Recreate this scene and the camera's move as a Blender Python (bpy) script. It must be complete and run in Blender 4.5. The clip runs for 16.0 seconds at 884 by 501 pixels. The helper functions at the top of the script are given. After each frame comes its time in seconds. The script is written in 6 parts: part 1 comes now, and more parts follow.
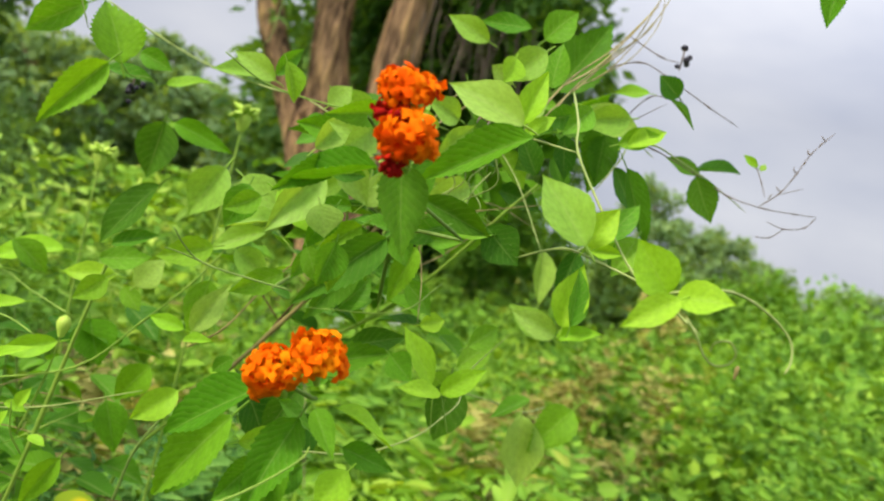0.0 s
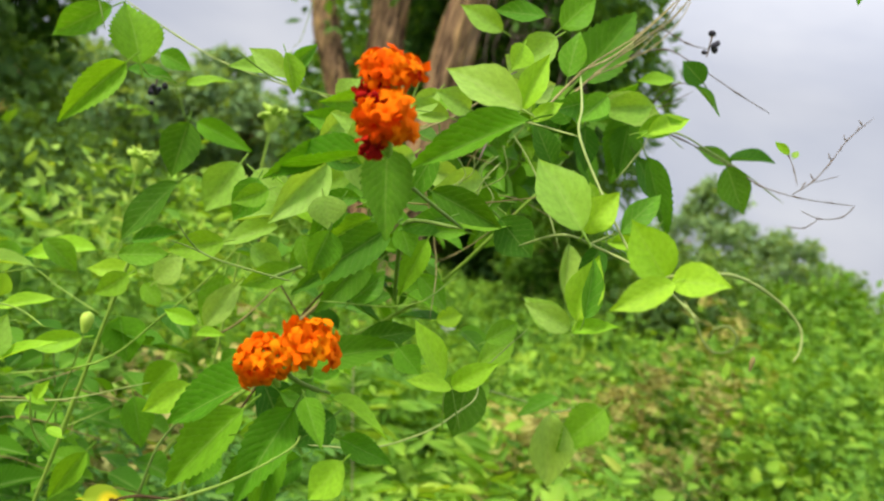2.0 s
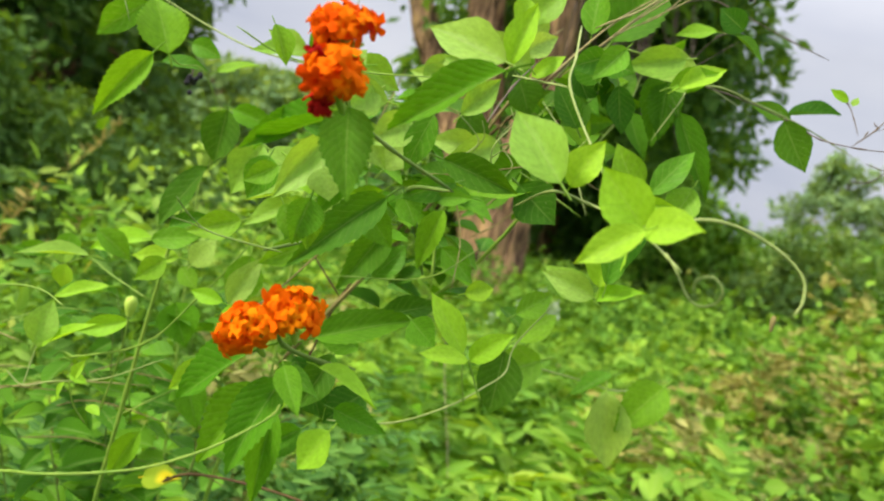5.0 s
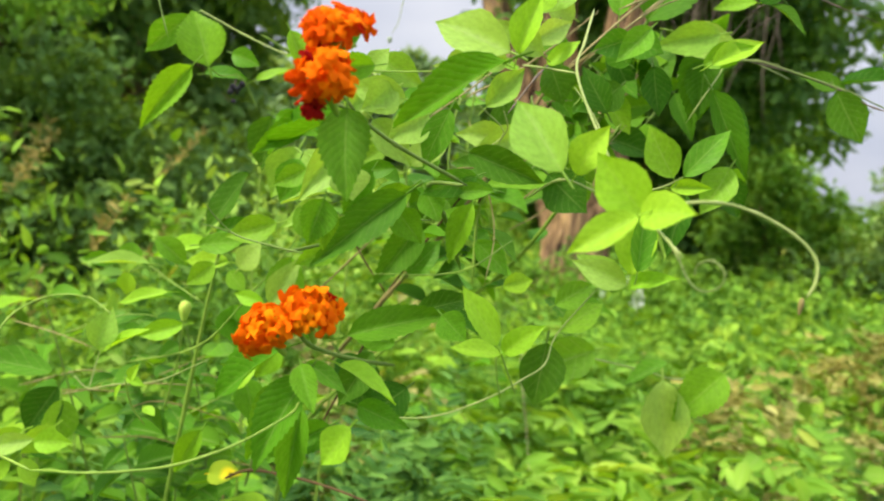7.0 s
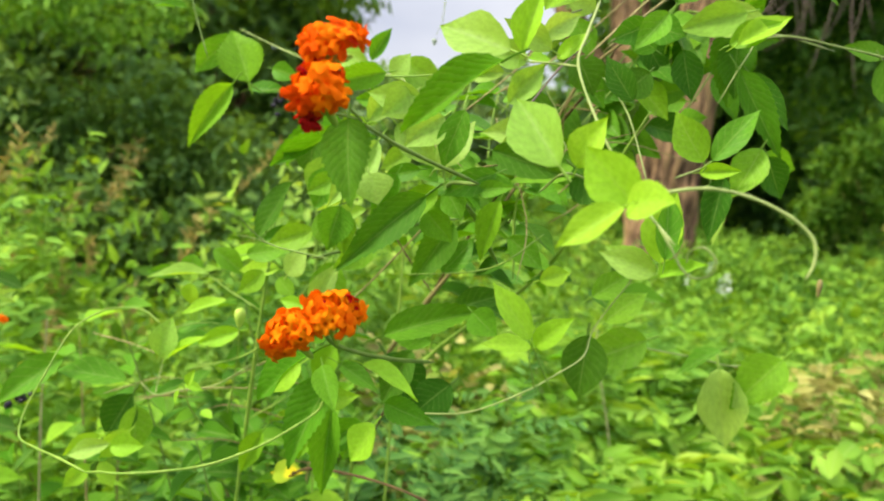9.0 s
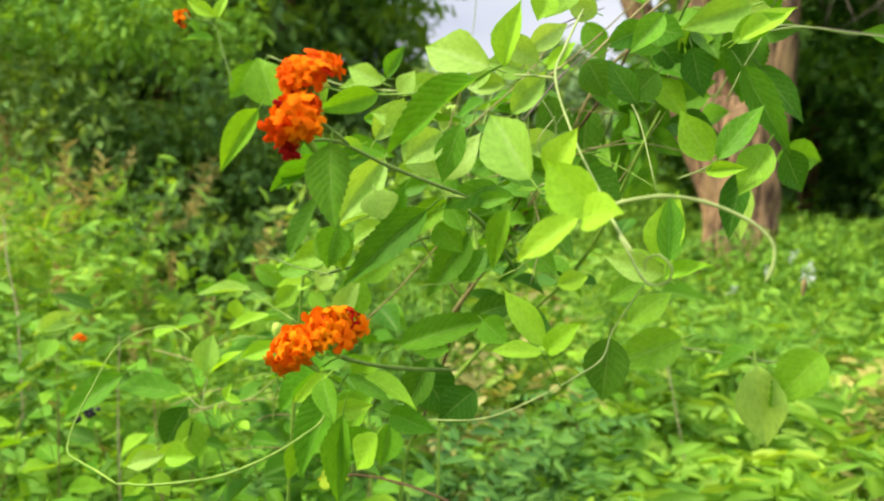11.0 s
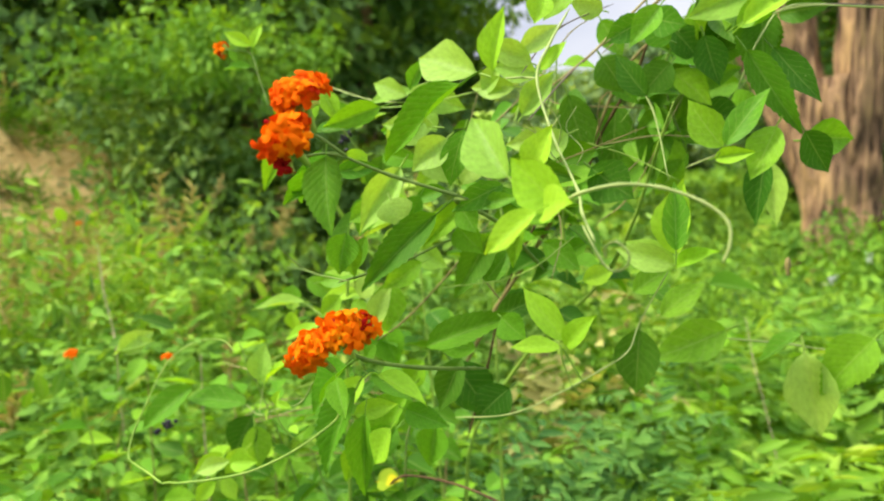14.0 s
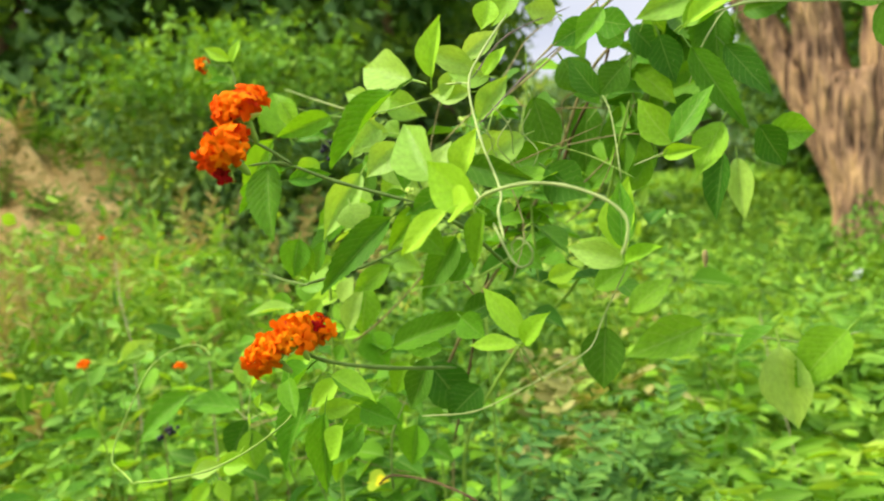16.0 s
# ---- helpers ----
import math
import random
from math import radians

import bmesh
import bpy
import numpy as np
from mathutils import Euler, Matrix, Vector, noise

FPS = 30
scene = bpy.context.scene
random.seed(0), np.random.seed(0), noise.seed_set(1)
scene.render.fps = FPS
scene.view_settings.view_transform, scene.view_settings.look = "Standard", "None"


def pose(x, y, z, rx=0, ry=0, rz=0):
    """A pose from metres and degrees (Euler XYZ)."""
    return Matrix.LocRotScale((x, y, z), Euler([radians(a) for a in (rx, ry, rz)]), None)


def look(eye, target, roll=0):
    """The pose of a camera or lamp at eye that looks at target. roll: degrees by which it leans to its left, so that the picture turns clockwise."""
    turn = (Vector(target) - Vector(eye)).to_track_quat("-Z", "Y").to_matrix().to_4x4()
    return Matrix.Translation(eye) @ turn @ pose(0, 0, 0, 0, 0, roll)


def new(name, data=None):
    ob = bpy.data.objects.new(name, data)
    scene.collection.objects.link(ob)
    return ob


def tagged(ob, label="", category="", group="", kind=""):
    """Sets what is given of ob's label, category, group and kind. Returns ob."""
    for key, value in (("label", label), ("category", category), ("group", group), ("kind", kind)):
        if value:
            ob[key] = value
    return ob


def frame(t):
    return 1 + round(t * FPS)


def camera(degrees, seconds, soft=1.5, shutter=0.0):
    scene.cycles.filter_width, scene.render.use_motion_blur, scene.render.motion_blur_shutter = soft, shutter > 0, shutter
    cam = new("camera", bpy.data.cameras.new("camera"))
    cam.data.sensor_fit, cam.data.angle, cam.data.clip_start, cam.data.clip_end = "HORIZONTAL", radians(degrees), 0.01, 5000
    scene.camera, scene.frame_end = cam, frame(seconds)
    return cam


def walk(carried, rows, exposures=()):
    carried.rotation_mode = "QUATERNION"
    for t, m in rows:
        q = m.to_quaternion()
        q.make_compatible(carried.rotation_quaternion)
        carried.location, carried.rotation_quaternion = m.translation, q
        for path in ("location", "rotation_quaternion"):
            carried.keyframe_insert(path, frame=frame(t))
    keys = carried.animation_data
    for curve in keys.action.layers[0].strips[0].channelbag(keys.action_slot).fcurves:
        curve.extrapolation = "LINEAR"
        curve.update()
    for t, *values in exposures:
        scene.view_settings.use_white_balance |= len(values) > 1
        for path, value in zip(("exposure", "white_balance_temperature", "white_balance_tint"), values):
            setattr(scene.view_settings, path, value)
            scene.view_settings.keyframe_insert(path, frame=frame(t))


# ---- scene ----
cam = camera(58.95, 16.0, soft=2.15)
PATH = [
    (0, (-0.0000, 0.0000, 1.2500), (-0.0003, 1.9985, 1.1733), 15.64),
    (0.5, (0.0098, 0.0005, 1.2503), (-0.0214, 1.9987, 1.1732), 15.43),
    (1, (0.0174, 0.0006, 1.2505), (-0.0533, 1.9976, 1.1678), 15.28),
    (1.5, (0.0213, 0.0038, 1.2496), (-0.0837, 1.9990, 1.1597), 15.07),
    (2, (0.0282, 0.0075, 1.2490), (-0.1196, 1.9996, 1.1489), 14.81),
    (2.5, (0.0328, 0.0114, 1.2478), (-0.1531, 1.9997, 1.1382), 14.50),
    (3, (0.0412, 0.0147, 1.2460), (-0.1923, 1.9971, 1.1219), 14.06),
    (3.5, (0.0508, 0.0208, 1.2464), (-0.2228, 1.9974, 1.1109), 13.70),
    (4, (0.0622, 0.0247, 1.2457), (-0.2616, 1.9925, 1.0935), 13.17),
    (6.5, (0.1043, 0.0307, 1.2541), (-0.4601, 1.9362, 1.0294), 9.79),
    (7, (0.1108, 0.0348, 1.2546), (-0.5095, 1.9210, 1.0149), 8.83),
    (7.5, (0.1156, 0.0375, 1.2552), (-0.5501, 1.9066, 1.0040), 8.04),
    (8, (0.1236, 0.0379, 1.2566), (-0.5971, 1.8850, 0.9948), 6.98),
    (8.5, (0.1308, 0.0388, 1.2586), (-0.6329, 1.8676, 0.9896), 6.16),
    (9, (0.1414, 0.0391, 1.2605), (-0.6751, 1.8440, 0.9856), 5.10),
    (11.5, (0.1858, 0.0490, 1.2704), (-0.8459, 1.7391, 0.9892), 0.86),
    (12, (0.1904, 0.0498, 1.2685), (-0.8792, 1.7168, 0.9909), 0.06),
    (12.5, (0.1955, 0.0509, 1.2673), (-0.9043, 1.6988, 0.9933), -0.57),
    (13, (0.2066, 0.0528, 1.2681), (-0.9282, 1.6776, 0.9997), -1.30),
    (13.5, (0.2140, 0.0552, 1.2682), (-0.9465, 1.6625, 1.0045), -1.82),
    (14, (0.2232, 0.0570, 1.2677), (-0.9650, 1.6449, 1.0094), -2.48),
    (14.5, (0.2294, 0.0621, 1.2681), (-0.9776, 1.6361, 1.0125), -2.96),
    (15, (0.2395, 0.0644, 1.2663), (-0.9882, 1.6234, 1.0169), -3.48),
    (15.5, (0.2492, 0.0665, 1.2655), (-0.9901, 1.6172, 1.0214), -3.86),
    (16, (0.2631, 0.0721, 1.2649), (-0.9861, 1.6155, 1.0251), -4.29),
]
walk(cam, [(t, look(eye, target, roll)) for t, eye, target, roll in PATH], [(0, 0.04), (4, 0.08), (7, 0.29), (11.5, 0.44), (16, 0.48)])

# a small lens that focuses on the near flowers
cam.data.dof.use_dof, cam.data.dof.focus_distance, cam.data.dof.aperture_fstop = True, 0.39, 11.3

# ---- light ----
SUN_AZ, SUN_EL = 232.0, 45.0          # degrees clockwise from +y, degrees above the horizon
sun_way = Vector((math.sin(radians(SUN_AZ)) * math.cos(radians(SUN_EL)), math.cos(radians(SUN_AZ)) * math.cos(radians(SUN_EL)), math.sin(radians(SUN_EL))))
sun = new("sun", bpy.data.lights.new("sun", "SUN"))
sun.data.energy, sun.data.angle, sun.data.color = 4.2, radians(14), (1.0, 0.94, 0.82)
sun.matrix_world = look(sun_way * 50, (0, 0, 0))

world = bpy.data.worlds.new("world")
scene.world = world
world.use_nodes = True
wn, wl = world.node_tree.nodes, world.node_tree.links
wn.clear()
sky = wn.new("ShaderNodeTexSky")
sky.sky_type, sky.sun_disc, sky.sun_elevation, sky.sun_rotation = "NISHITA", False, radians(SUN_EL), radians(SUN_AZ)
sky.dust_density = 3.0
blue = wn.new("ShaderNodeBackground")
blue.inputs["Strength"].default_value = 0.1
wl.new(sky.outputs["Color"], blue.inputs["Color"])
cloud = wn.new("ShaderNodeBackground")
cloud_noise = wn.new("ShaderNodeTexNoise")
cloud_noise.inputs["Scale"].default_value, cloud_noise.inputs["Detail"].default_value = 2.2, 5.0
cloud_map = wn.new("ShaderNodeMapping")
cloud_map.inputs["Scale"].default_value = (1.0, 1.0, 2.6)
cloud_at = wn.new("ShaderNodeTexCoord")
wl.new(cloud_at.outputs["Generated"], cloud_map.inputs["Vector"])
wl.new(cloud_map.outputs["Vector"], cloud_noise.inputs["Vector"])
cloud_ramp = wn.new("ShaderNodeValToRGB")
cloud_ramp.color_ramp.elements[0].position, cloud_ramp.color_ramp.elements[0].color = 0.36, (0.50, 0.53, 0.64, 1)
cloud_ramp.color_ramp.elements[1].position, cloud_ramp.color_ramp.elements[1].color = 0.66, (0.72, 0.73, 0.79, 1)
wl.new(cloud_noise.outputs["Fac"], cloud_ramp.inputs["Fac"])
wl.new(cloud_ramp.outputs["Color"], cloud.inputs["Color"])
# an overcast sky: about three times as bright overhead as near the horizon
split = wn.new("ShaderNodeSeparateXYZ")
wl.new(cloud_at.outputs["Generated"], split.inputs["Vector"])
lift = wn.new("ShaderNodeMapRange")
for slot, v in (("From Min", 0.22), ("From Max", 0.9), ("To Min", 1.02), ("To Max", 2.9)):
    lift.inputs[slot].default_value = v
wl.new(split.outputs["Z"], lift.inputs["Value"])
wl.new(lift.outputs["Result"], cloud.inputs["Strength"])
over = wn.new("ShaderNodeMixShader")
over.inputs["Fac"].default_value = 0.9
wl.new(blue.outputs["Background"], over.inputs[1])
wl.new(cloud.outputs["Background"], over.inputs[2])
wout = wn.new("ShaderNodeOutputWorld")
wl.new(over.outputs["Shader"], wout.inputs["Surface"])


# ---- materials ----
def blank(name):
    m = bpy.data.materials.new(name)
    m.use_nodes = True
    m.node_tree.nodes.clear()
    return m, m.node_tree.nodes, m.node_tree.links


def ramp(nodes, stops):
    r = nodes.new("ShaderNodeValToRGB")
    el = r.color_ramp.elements
    while len(el) < len(stops):
        el.new(0.5)
    for e, (p, c) in zip(el, stops):
        e.position, e.color = p, (*c, 1)
    return r


def leaf_material(name, stops, glow, islands=False, veins=9.0, vein_depth=0.25, through_light=0.38, rough=0.42, spots=0.0, relief=0.00016):
    """Green leaf blade: colour by piece, paler veins, fine mottling, light shining through it. glow: tint of the light that comes through."""
    m, n, k = blank(name)
    src = n.new("ShaderNodeNewGeometry") if islands else n.new("ShaderNodeObjectInfo")
    rnd = src.outputs["Random Per Island" if islands else "Random"]
    col = ramp(n, stops)
    k.new(rnd, col.inputs["Fac"])
    coord = n.new("ShaderNodeTexCoord")
    fine = n.new("ShaderNodeTexNoise")
    fine.inputs["Scale"].default_value, fine.inputs["Detail"].default_value = (11.0, 5.0) if not islands else (14.0, 3.0)
    k.new(coord.outputs["Object"], fine.inputs["Vector"])
    mott = n.new("ShaderNodeMix")
    mott.data_type, mott.blend_type = "RGBA", "OVERLAY"
    mott.inputs["Factor"].default_value = 0.34
    k.new(col.outputs["Color"], mott.inputs["A"])
    k.new(fine.outputs["Fac"], mott.inputs["B"])
    if islands:
        # stands of one kind: whole patches are yellower or darker than their neighbours
        patch = n.new("ShaderNodeTexNoise")
        patch.inputs["Scale"].default_value, patch.inputs["Detail"].default_value = 2.1, 3.5
        k.new(coord.outputs["Object"], patch.inputs["Vector"])
        tone = ramp(n, [(0.32, (0.20, 0.27, 0.30)), (0.43, (0.38, 0.43, 0.42)), (0.52, (0.53, 0.53, 0.48)), (0.60, (0.60, 0.59, 0.48)), (0.69, (0.70, 0.63, 0.48))])
        k.new(patch.outputs["Fac"], tone.inputs["Fac"])
        mott.inputs["Factor"].default_value = 0.75
        k.new(tone.outputs["Color"], mott.inputs["B"])
    colour = mott.outputs["Result"]
    bump = n.new("ShaderNodeBump")
    bump.inputs["Strength"].default_value, bump.inputs["Distance"].default_value = 0.5, 0.0006
    uv = n.new("ShaderNodeSeparateXYZ")
    k.new(coord.outputs["UV"], uv.inputs["Vector"])

    def math_node(op, a, b=None):
        q = n.new("ShaderNodeMath")
        q.operation = op
        for slot, v in ((0, a), (1, b)):
            if v is None:
                continue
            if isinstance(v, (int, float)):
                q.inputs[slot].default_value = v
            else:
                k.new(v, q.inputs[slot])
        return q.outputs[0]

    off = math_node("ABSOLUTE", math_node("SUBTRACT", uv.outputs["Y"], 0.5))
    wander = math_node("MULTIPLY", math_node("SUBTRACT", fine.outputs["Fac"], 0.5), 0.10)
    along = math_node("ADD", wander, math_node("SUBTRACT", uv.outputs["X"], math_node("MULTIPLY", off, 0.55)))
    saw = math_node("ABSOLUTE", math_node("SUBTRACT", math_node("FRACT", math_node("MULTIPLY", along, veins)), 0.5))
    side = math_node("LESS_THAN", saw, 0.055)
    soft_side = math_node("SUBTRACT", 1.0, math_node("MULTIPLY", saw, 2.0))
    rib = math_node("LESS_THAN", off, 0.05 if islands else 0.018)
    vein = math_node("MAXIMUM", math_node("MULTIPLY", side, 0.6), rib)
    tint = n.new("ShaderNodeMix")
    tint.data_type, tint.blend_type = "RGBA", "MIX"
    k.new(math_node("MULTIPLY", vein, vein_depth), tint.inputs["Factor"])
    k.new(colour, tint.inputs["A"])
    tint.inputs["B"].default_value = (0.42, 0.52, 0.16, 1)
    colour = tint.outputs["Result"]
    height = math_node("ADD", math_node("MULTIPLY", soft_side, -0.6), math_node("MULTIPLY", fine.outputs["Fac"], 1.1))
    k.new(height, bump.inputs["Height"])
    bump.inputs["Distance"].default_value = 0.0008 if islands else relief
    if spots:
        vor = n.new("ShaderNodeTexVoronoi")
        vor.inputs["Scale"].default_value = 5.0
        k.new(coord.outputs["Object"], vor.inputs["Vector"])
        dot = n.new("ShaderNodeMix")
        dot.data_type = "RGBA"
        k.new(math_node("LESS_THAN", vor.outputs["Distance"], spots), dot.inputs["Factor"])
        k.new(colour, dot.inputs["A"])
        dot.inputs["B"].default_value = (0.35, 0.42, 0.18, 1)
        colour = dot.outputs["Result"]
    if islands:
        # blades are deeper green towards the stalk
        deep = n.new("ShaderNodeMix")
        deep.data_type, deep.blend_type = "RGBA", "MULTIPLY"
        k.new(math_node("MULTIPLY", math_node("SUBTRACT", 1.0, uv.outputs["X"]), 0.55), deep.inputs["Factor"])
        k.new(colour, deep.inputs["A"])
        deep.inputs["B"].default_value = (0.45, 0.55, 0.5, 1)
        colour = deep.outputs["Result"]
    bs = n.new("ShaderNodeBsdfPrincipled")
    bs.inputs["Roughness"].default_value = rough
    bs.inputs["Specular IOR Level"].default_value = 0.09
    k.new(colour, bs.inputs["Base Color"])
    k.new(bump.outputs["Normal"], bs.inputs["Normal"])
    tr = n.new("ShaderNodeBsdfTranslucent")
    warm = n.new("ShaderNodeMix")
    warm.data_type, warm.blend_type = "RGBA", "MULTIPLY"
    warm.inputs["Factor"].default_value = 1.0
    k.new(colour, warm.inputs["A"])
    warm.inputs["B"].default_value = (*glow, 1)
    k.new(warm.outputs["Result"], tr.inputs["Color"])
    mix = n.new("ShaderNodeMixShader")
    mix.inputs["Fac"].default_value = through_light
    k.new(bs.outputs["BSDF"], mix.inputs[1])
    k.new(tr.outputs["BSDF"], mix.inputs[2])
    o = n.new("ShaderNodeOutputMaterial")
    k.new(mix.outputs["Shader"], o.inputs["Surface"])
    return m


def grain_material(name, stops, scale, stretch=(1, 1, 1), rough=0.85, bump_by=0.01, detail=6.0, islands=False):
    """Bark, soil, stalks: colour from noise at two scales, with relief."""
    m, n, k = blank(name)
    coord = n.new("ShaderNodeTexCoord")
    mp = n.new("ShaderNodeMapping")
    mp.inputs["Scale"].default_value = stretch
    k.new(coord.outputs["Object"], mp.inputs["Vector"])
    a, b = n.new("ShaderNodeTexNoise"), n.new("ShaderNodeTexNoise")
    a.inputs["Scale"].default_value, a.inputs["Detail"].default_value = scale, detail
    b.inputs["Scale"].default_value, b.inputs["Detail"].default_value = scale * 0.17, 3.0
    k.new(mp.outputs["Vector"], a.inputs["Vector"])
    k.new(coord.outputs["Object"], b.inputs["Vector"])
    both = n.new("ShaderNodeMath")
    both.operation = "MULTIPLY_ADD"
    k.new(a.outputs["Fac"], both.inputs[0])
    both.inputs[1].default_value = 0.65
    half = n.new("ShaderNodeMath")
    half.operation = "MULTIPLY"
    k.new(b.outputs["Fac"], half.inputs[0])
    half.inputs[1].default_value = 0.35
    k.new(half.outputs[0], both.inputs[2])
    col = ramp(n, stops)
    k.new(both.outputs[0], col.inputs["Fac"])
    bump = n.new("ShaderNodeBump")
    bump.inputs["Strength"].default_value, bump.inputs["Distance"].default_value = 0.8, bump_by
    k.new(a.outputs["Fac"], bump.inputs["Height"])
    bs = n.new("ShaderNodeBsdfPrincipled")
    bs.inputs["Roughness"].default_value, bs.inputs["Specular IOR Level"].default_value = rough, 0.25
    k.new(col.outputs["Color"], bs.inputs["Base Color"])
    k.new(bump.outputs["Normal"], bs.inputs["Normal"])
    o = n.new("ShaderNodeOutputMaterial")
    k.new(bs.outputs["BSDF"], o.inputs["Surface"])
    return m


GLOW = (1.45, 1.25, 0.22)
lantana_green = leaf_material("lantana_leaf", [(0.0, (0.090, 0.27, 0.012)), (0.5, (0.13, 0.33, 0.014)), (1.0, (0.20, 0.41, 0.018))], GLOW, veins=11.0, vein_depth=0.2, rough=0.5, relief=0.00045)
# darker copy of the lantana leaf, shade put into its green
lantana_deep = leaf_material("shaded_lantana_leaf", [(0.0, (0.070, 0.20, 0.010)), (1.0, (0.12, 0.29, 0.014))], GLOW, veins=11.0, vein_depth=0.16, rough=0.55, relief=0.0004)
vine_green = leaf_material("vine_leaf", [(0.0, (0.085, 0.25, 0.016)), (0.55, (0.15, 0.36, 0.022)), (1.0, (0.25, 0.47, 0.03))], GLOW, veins=6.0, vein_depth=0.28, rough=0.45, spots=0.03)
lime_green = leaf_material("young_leaf", [(0.0, (0.28, 0.56, 0.03)), (1.0, (0.36, 0.60, 0.04))], GLOW, veins=7.0, vein_depth=0.16, rough=0.45, relief=0.00028)
pale_green = leaf_material("pale_leaf", [(0.0, (0.26, 0.47, 0.06)), (1.0, (0.37, 0.55, 0.11))], GLOW, veins=7.0, vein_depth=0.2, rough=0.42, relief=0.0003)
# darker copy of the vine leaf; its low colour stands in for shading
dull_green = leaf_material("shaded_leaf", [(0.0, (0.040, 0.14, 0.010)), (1.0, (0.085, 0.21, 0.014))], GLOW, veins=8.0, vein_depth=0.2, rough=0.5, spots=0.04)


def spotted_leaf():
    """Green blade with one yellowed patch and a dark eaten spot in it."""
    m = leaf_material("yellow_leaf", [(0.0, (0.30, 0.42, 0.02)), (1.0, (0.34, 0.46, 0.03))], (1.1, 1.0, 0.5), veins=7.0, vein_depth=0.2)
    n, k = m.node_tree.nodes, m.node_tree.links
    coord, off = n.new("ShaderNodeTexCoord"), n.new("ShaderNodeVectorMath")
    off.operation = "DISTANCE"
    k.new(coord.outputs["UV"], off.inputs[0])
    off.inputs[1].default_value = (0.66, 0.5, 0.0)
    tone = ramp(n, [(0.055, (0.03, 0.015, 0.01)), (0.085, (0.78, 0.62, 0.02)), (0.20, (0.80, 0.66, 0.03)), (0.36, (0.32, 0.44, 0.03))])
    k.new(off.outputs["Value"], tone.inputs["Fac"])
    for node in n:
        if node.bl_idname == "ShaderNodeBsdfPrincipled":
            k.new(tone.outputs["Color"], node.inputs["Base Color"])
        elif node.bl_idname == "ShaderNodeBsdfTranslucent":
            k.new(tone.outputs["Color"], node.inputs["Color"])
    return m


yellow_leaf = spotted_leaf()
# inner leaves: the dimness inside the bush is put into both greens
inner_green = leaf_material("shaded_inner_leaf", [(0.0, (0.055, 0.17, 0.012)), (0.5, (0.085, 0.24, 0.014)), (1.0, (0.16, 0.36, 0.02))], GLOW, islands=True, veins=11.0, vein_depth=0.22, rough=0.55)
inner_smooth = leaf_material("shaded_smooth_leaf", [(0.0, (0.06, 0.18, 0.014)), (0.55, (0.10, 0.27, 0.018)), (1.0, (0.20, 0.42, 0.03))], GLOW, islands=True, veins=6.0, vein_depth=0.25, rough=0.45)
weed_green = leaf_material("weed_leaves", [(0.0, (0.10, 0.23, 0.022)), (0.4, (0.19, 0.38, 0.032)), (0.7, (0.26, 0.47, 0.042)), (0.99, (0.36, 0.57, 0.055)), (1.0, (0.48, 0.44, 0.10))], GLOW, islands=True, rough=0.6, through_light=0.30)
soft_fern = leaf_material("soft_fern_leaves", [(0.0, (0.05, 0.15, 0.03)), (0.5, (0.11, 0.26, 0.05)), (1.0, (0.20, 0.38, 0.07))], GLOW, islands=True, rough=0.65, through_light=0.30)
bright_fern = leaf_material("bright_fern_leaves", [(0.0, (0.13, 0.30, 0.03)), (0.5, (0.24, 0.47, 0.05)), (1.0, (0.40, 0.62, 0.09))], GLOW, islands=True, rough=0.6, through_light=0.42)
dead_brown = leaf_material("dead_leaves", [(0.0, (0.20, 0.17, 0.05)), (0.5, (0.40, 0.36, 0.10)), (1.0, (0.58, 0.52, 0.18))], (1, 0.95, 0.5), islands=True, rough=0.8, through_light=0.3)
creeper_green = leaf_material("creeper_leaves", [(0.0, (0.06, 0.16, 0.016)), (0.3, (0.15, 0.31, 0.03)), (0.7, (0.27, 0.47, 0.05)), (1.0, (0.38, 0.58, 0.07))], GLOW, islands=True, rough=0.6, through_light=0.30)
fern_green = leaf_material("fine_weed_leaves", [(0.0, (0.11, 0.26, 0.03)), (0.4, (0.19, 0.39, 0.04)), (0.95, (0.34, 0.57, 0.06)), (1.0, (0.42, 0.48, 0.08))], GLOW, islands=True, rough=0.65, through_light=0.30)
shrub_green = leaf_material("shrub_leaves", [(0.0, (0.12, 0.27, 0.026)), (0.6, (0.20, 0.41, 0.04)), (1.0, (0.32, 0.53, 0.065))], GLOW, islands=True, rough=0.6, through_light=0.30)
shrub_dull = leaf_material("dull_shrub_leaves", [(0.0, (0.18, 0.30, 0.08)), (0.6, (0.30, 0.47, 0.12)), (1.0, (0.46, 0.62, 0.18))], GLOW, islands=True, rough=0.6, through_light=0.30)
pale_weed = leaf_material("pale_weed_leaves", [(0.0, (0.20, 0.36, 0.05)), (0.5, (0.34, 0.54, 0.08)), (1.0, (0.48, 0.64, 0.12))], GLOW, islands=True, rough=0.6, through_light=0.30)
thicket_green = leaf_material("thicket_leaves", [(0.0, (0.11, 0.22, 0.06)), (0.7, (0.18, 0.32, 0.08)), (1.0, (0.28, 0.46, 0.11))], GLOW, islands=True, rough=0.6, through_light=0.4)
tree_green = leaf_material("tree_leaves", [(0.0, (0.08, 0.18, 0.05)), (0.6, (0.12, 0.25, 0.055)), (1.0, (0.18, 0.34, 0.07))], GLOW, islands=True, rough=0.6, through_light=0.45)
# distance haze is put into this leaf colour: paler, greyer green
hazed_green = leaf_material("hazed_far_leaves", [(0.0, (0.20, 0.32, 0.14)), (1.0, (0.32, 0.45, 0.21))], GLOW, islands=True, rough=0.7, through_light=0.35)
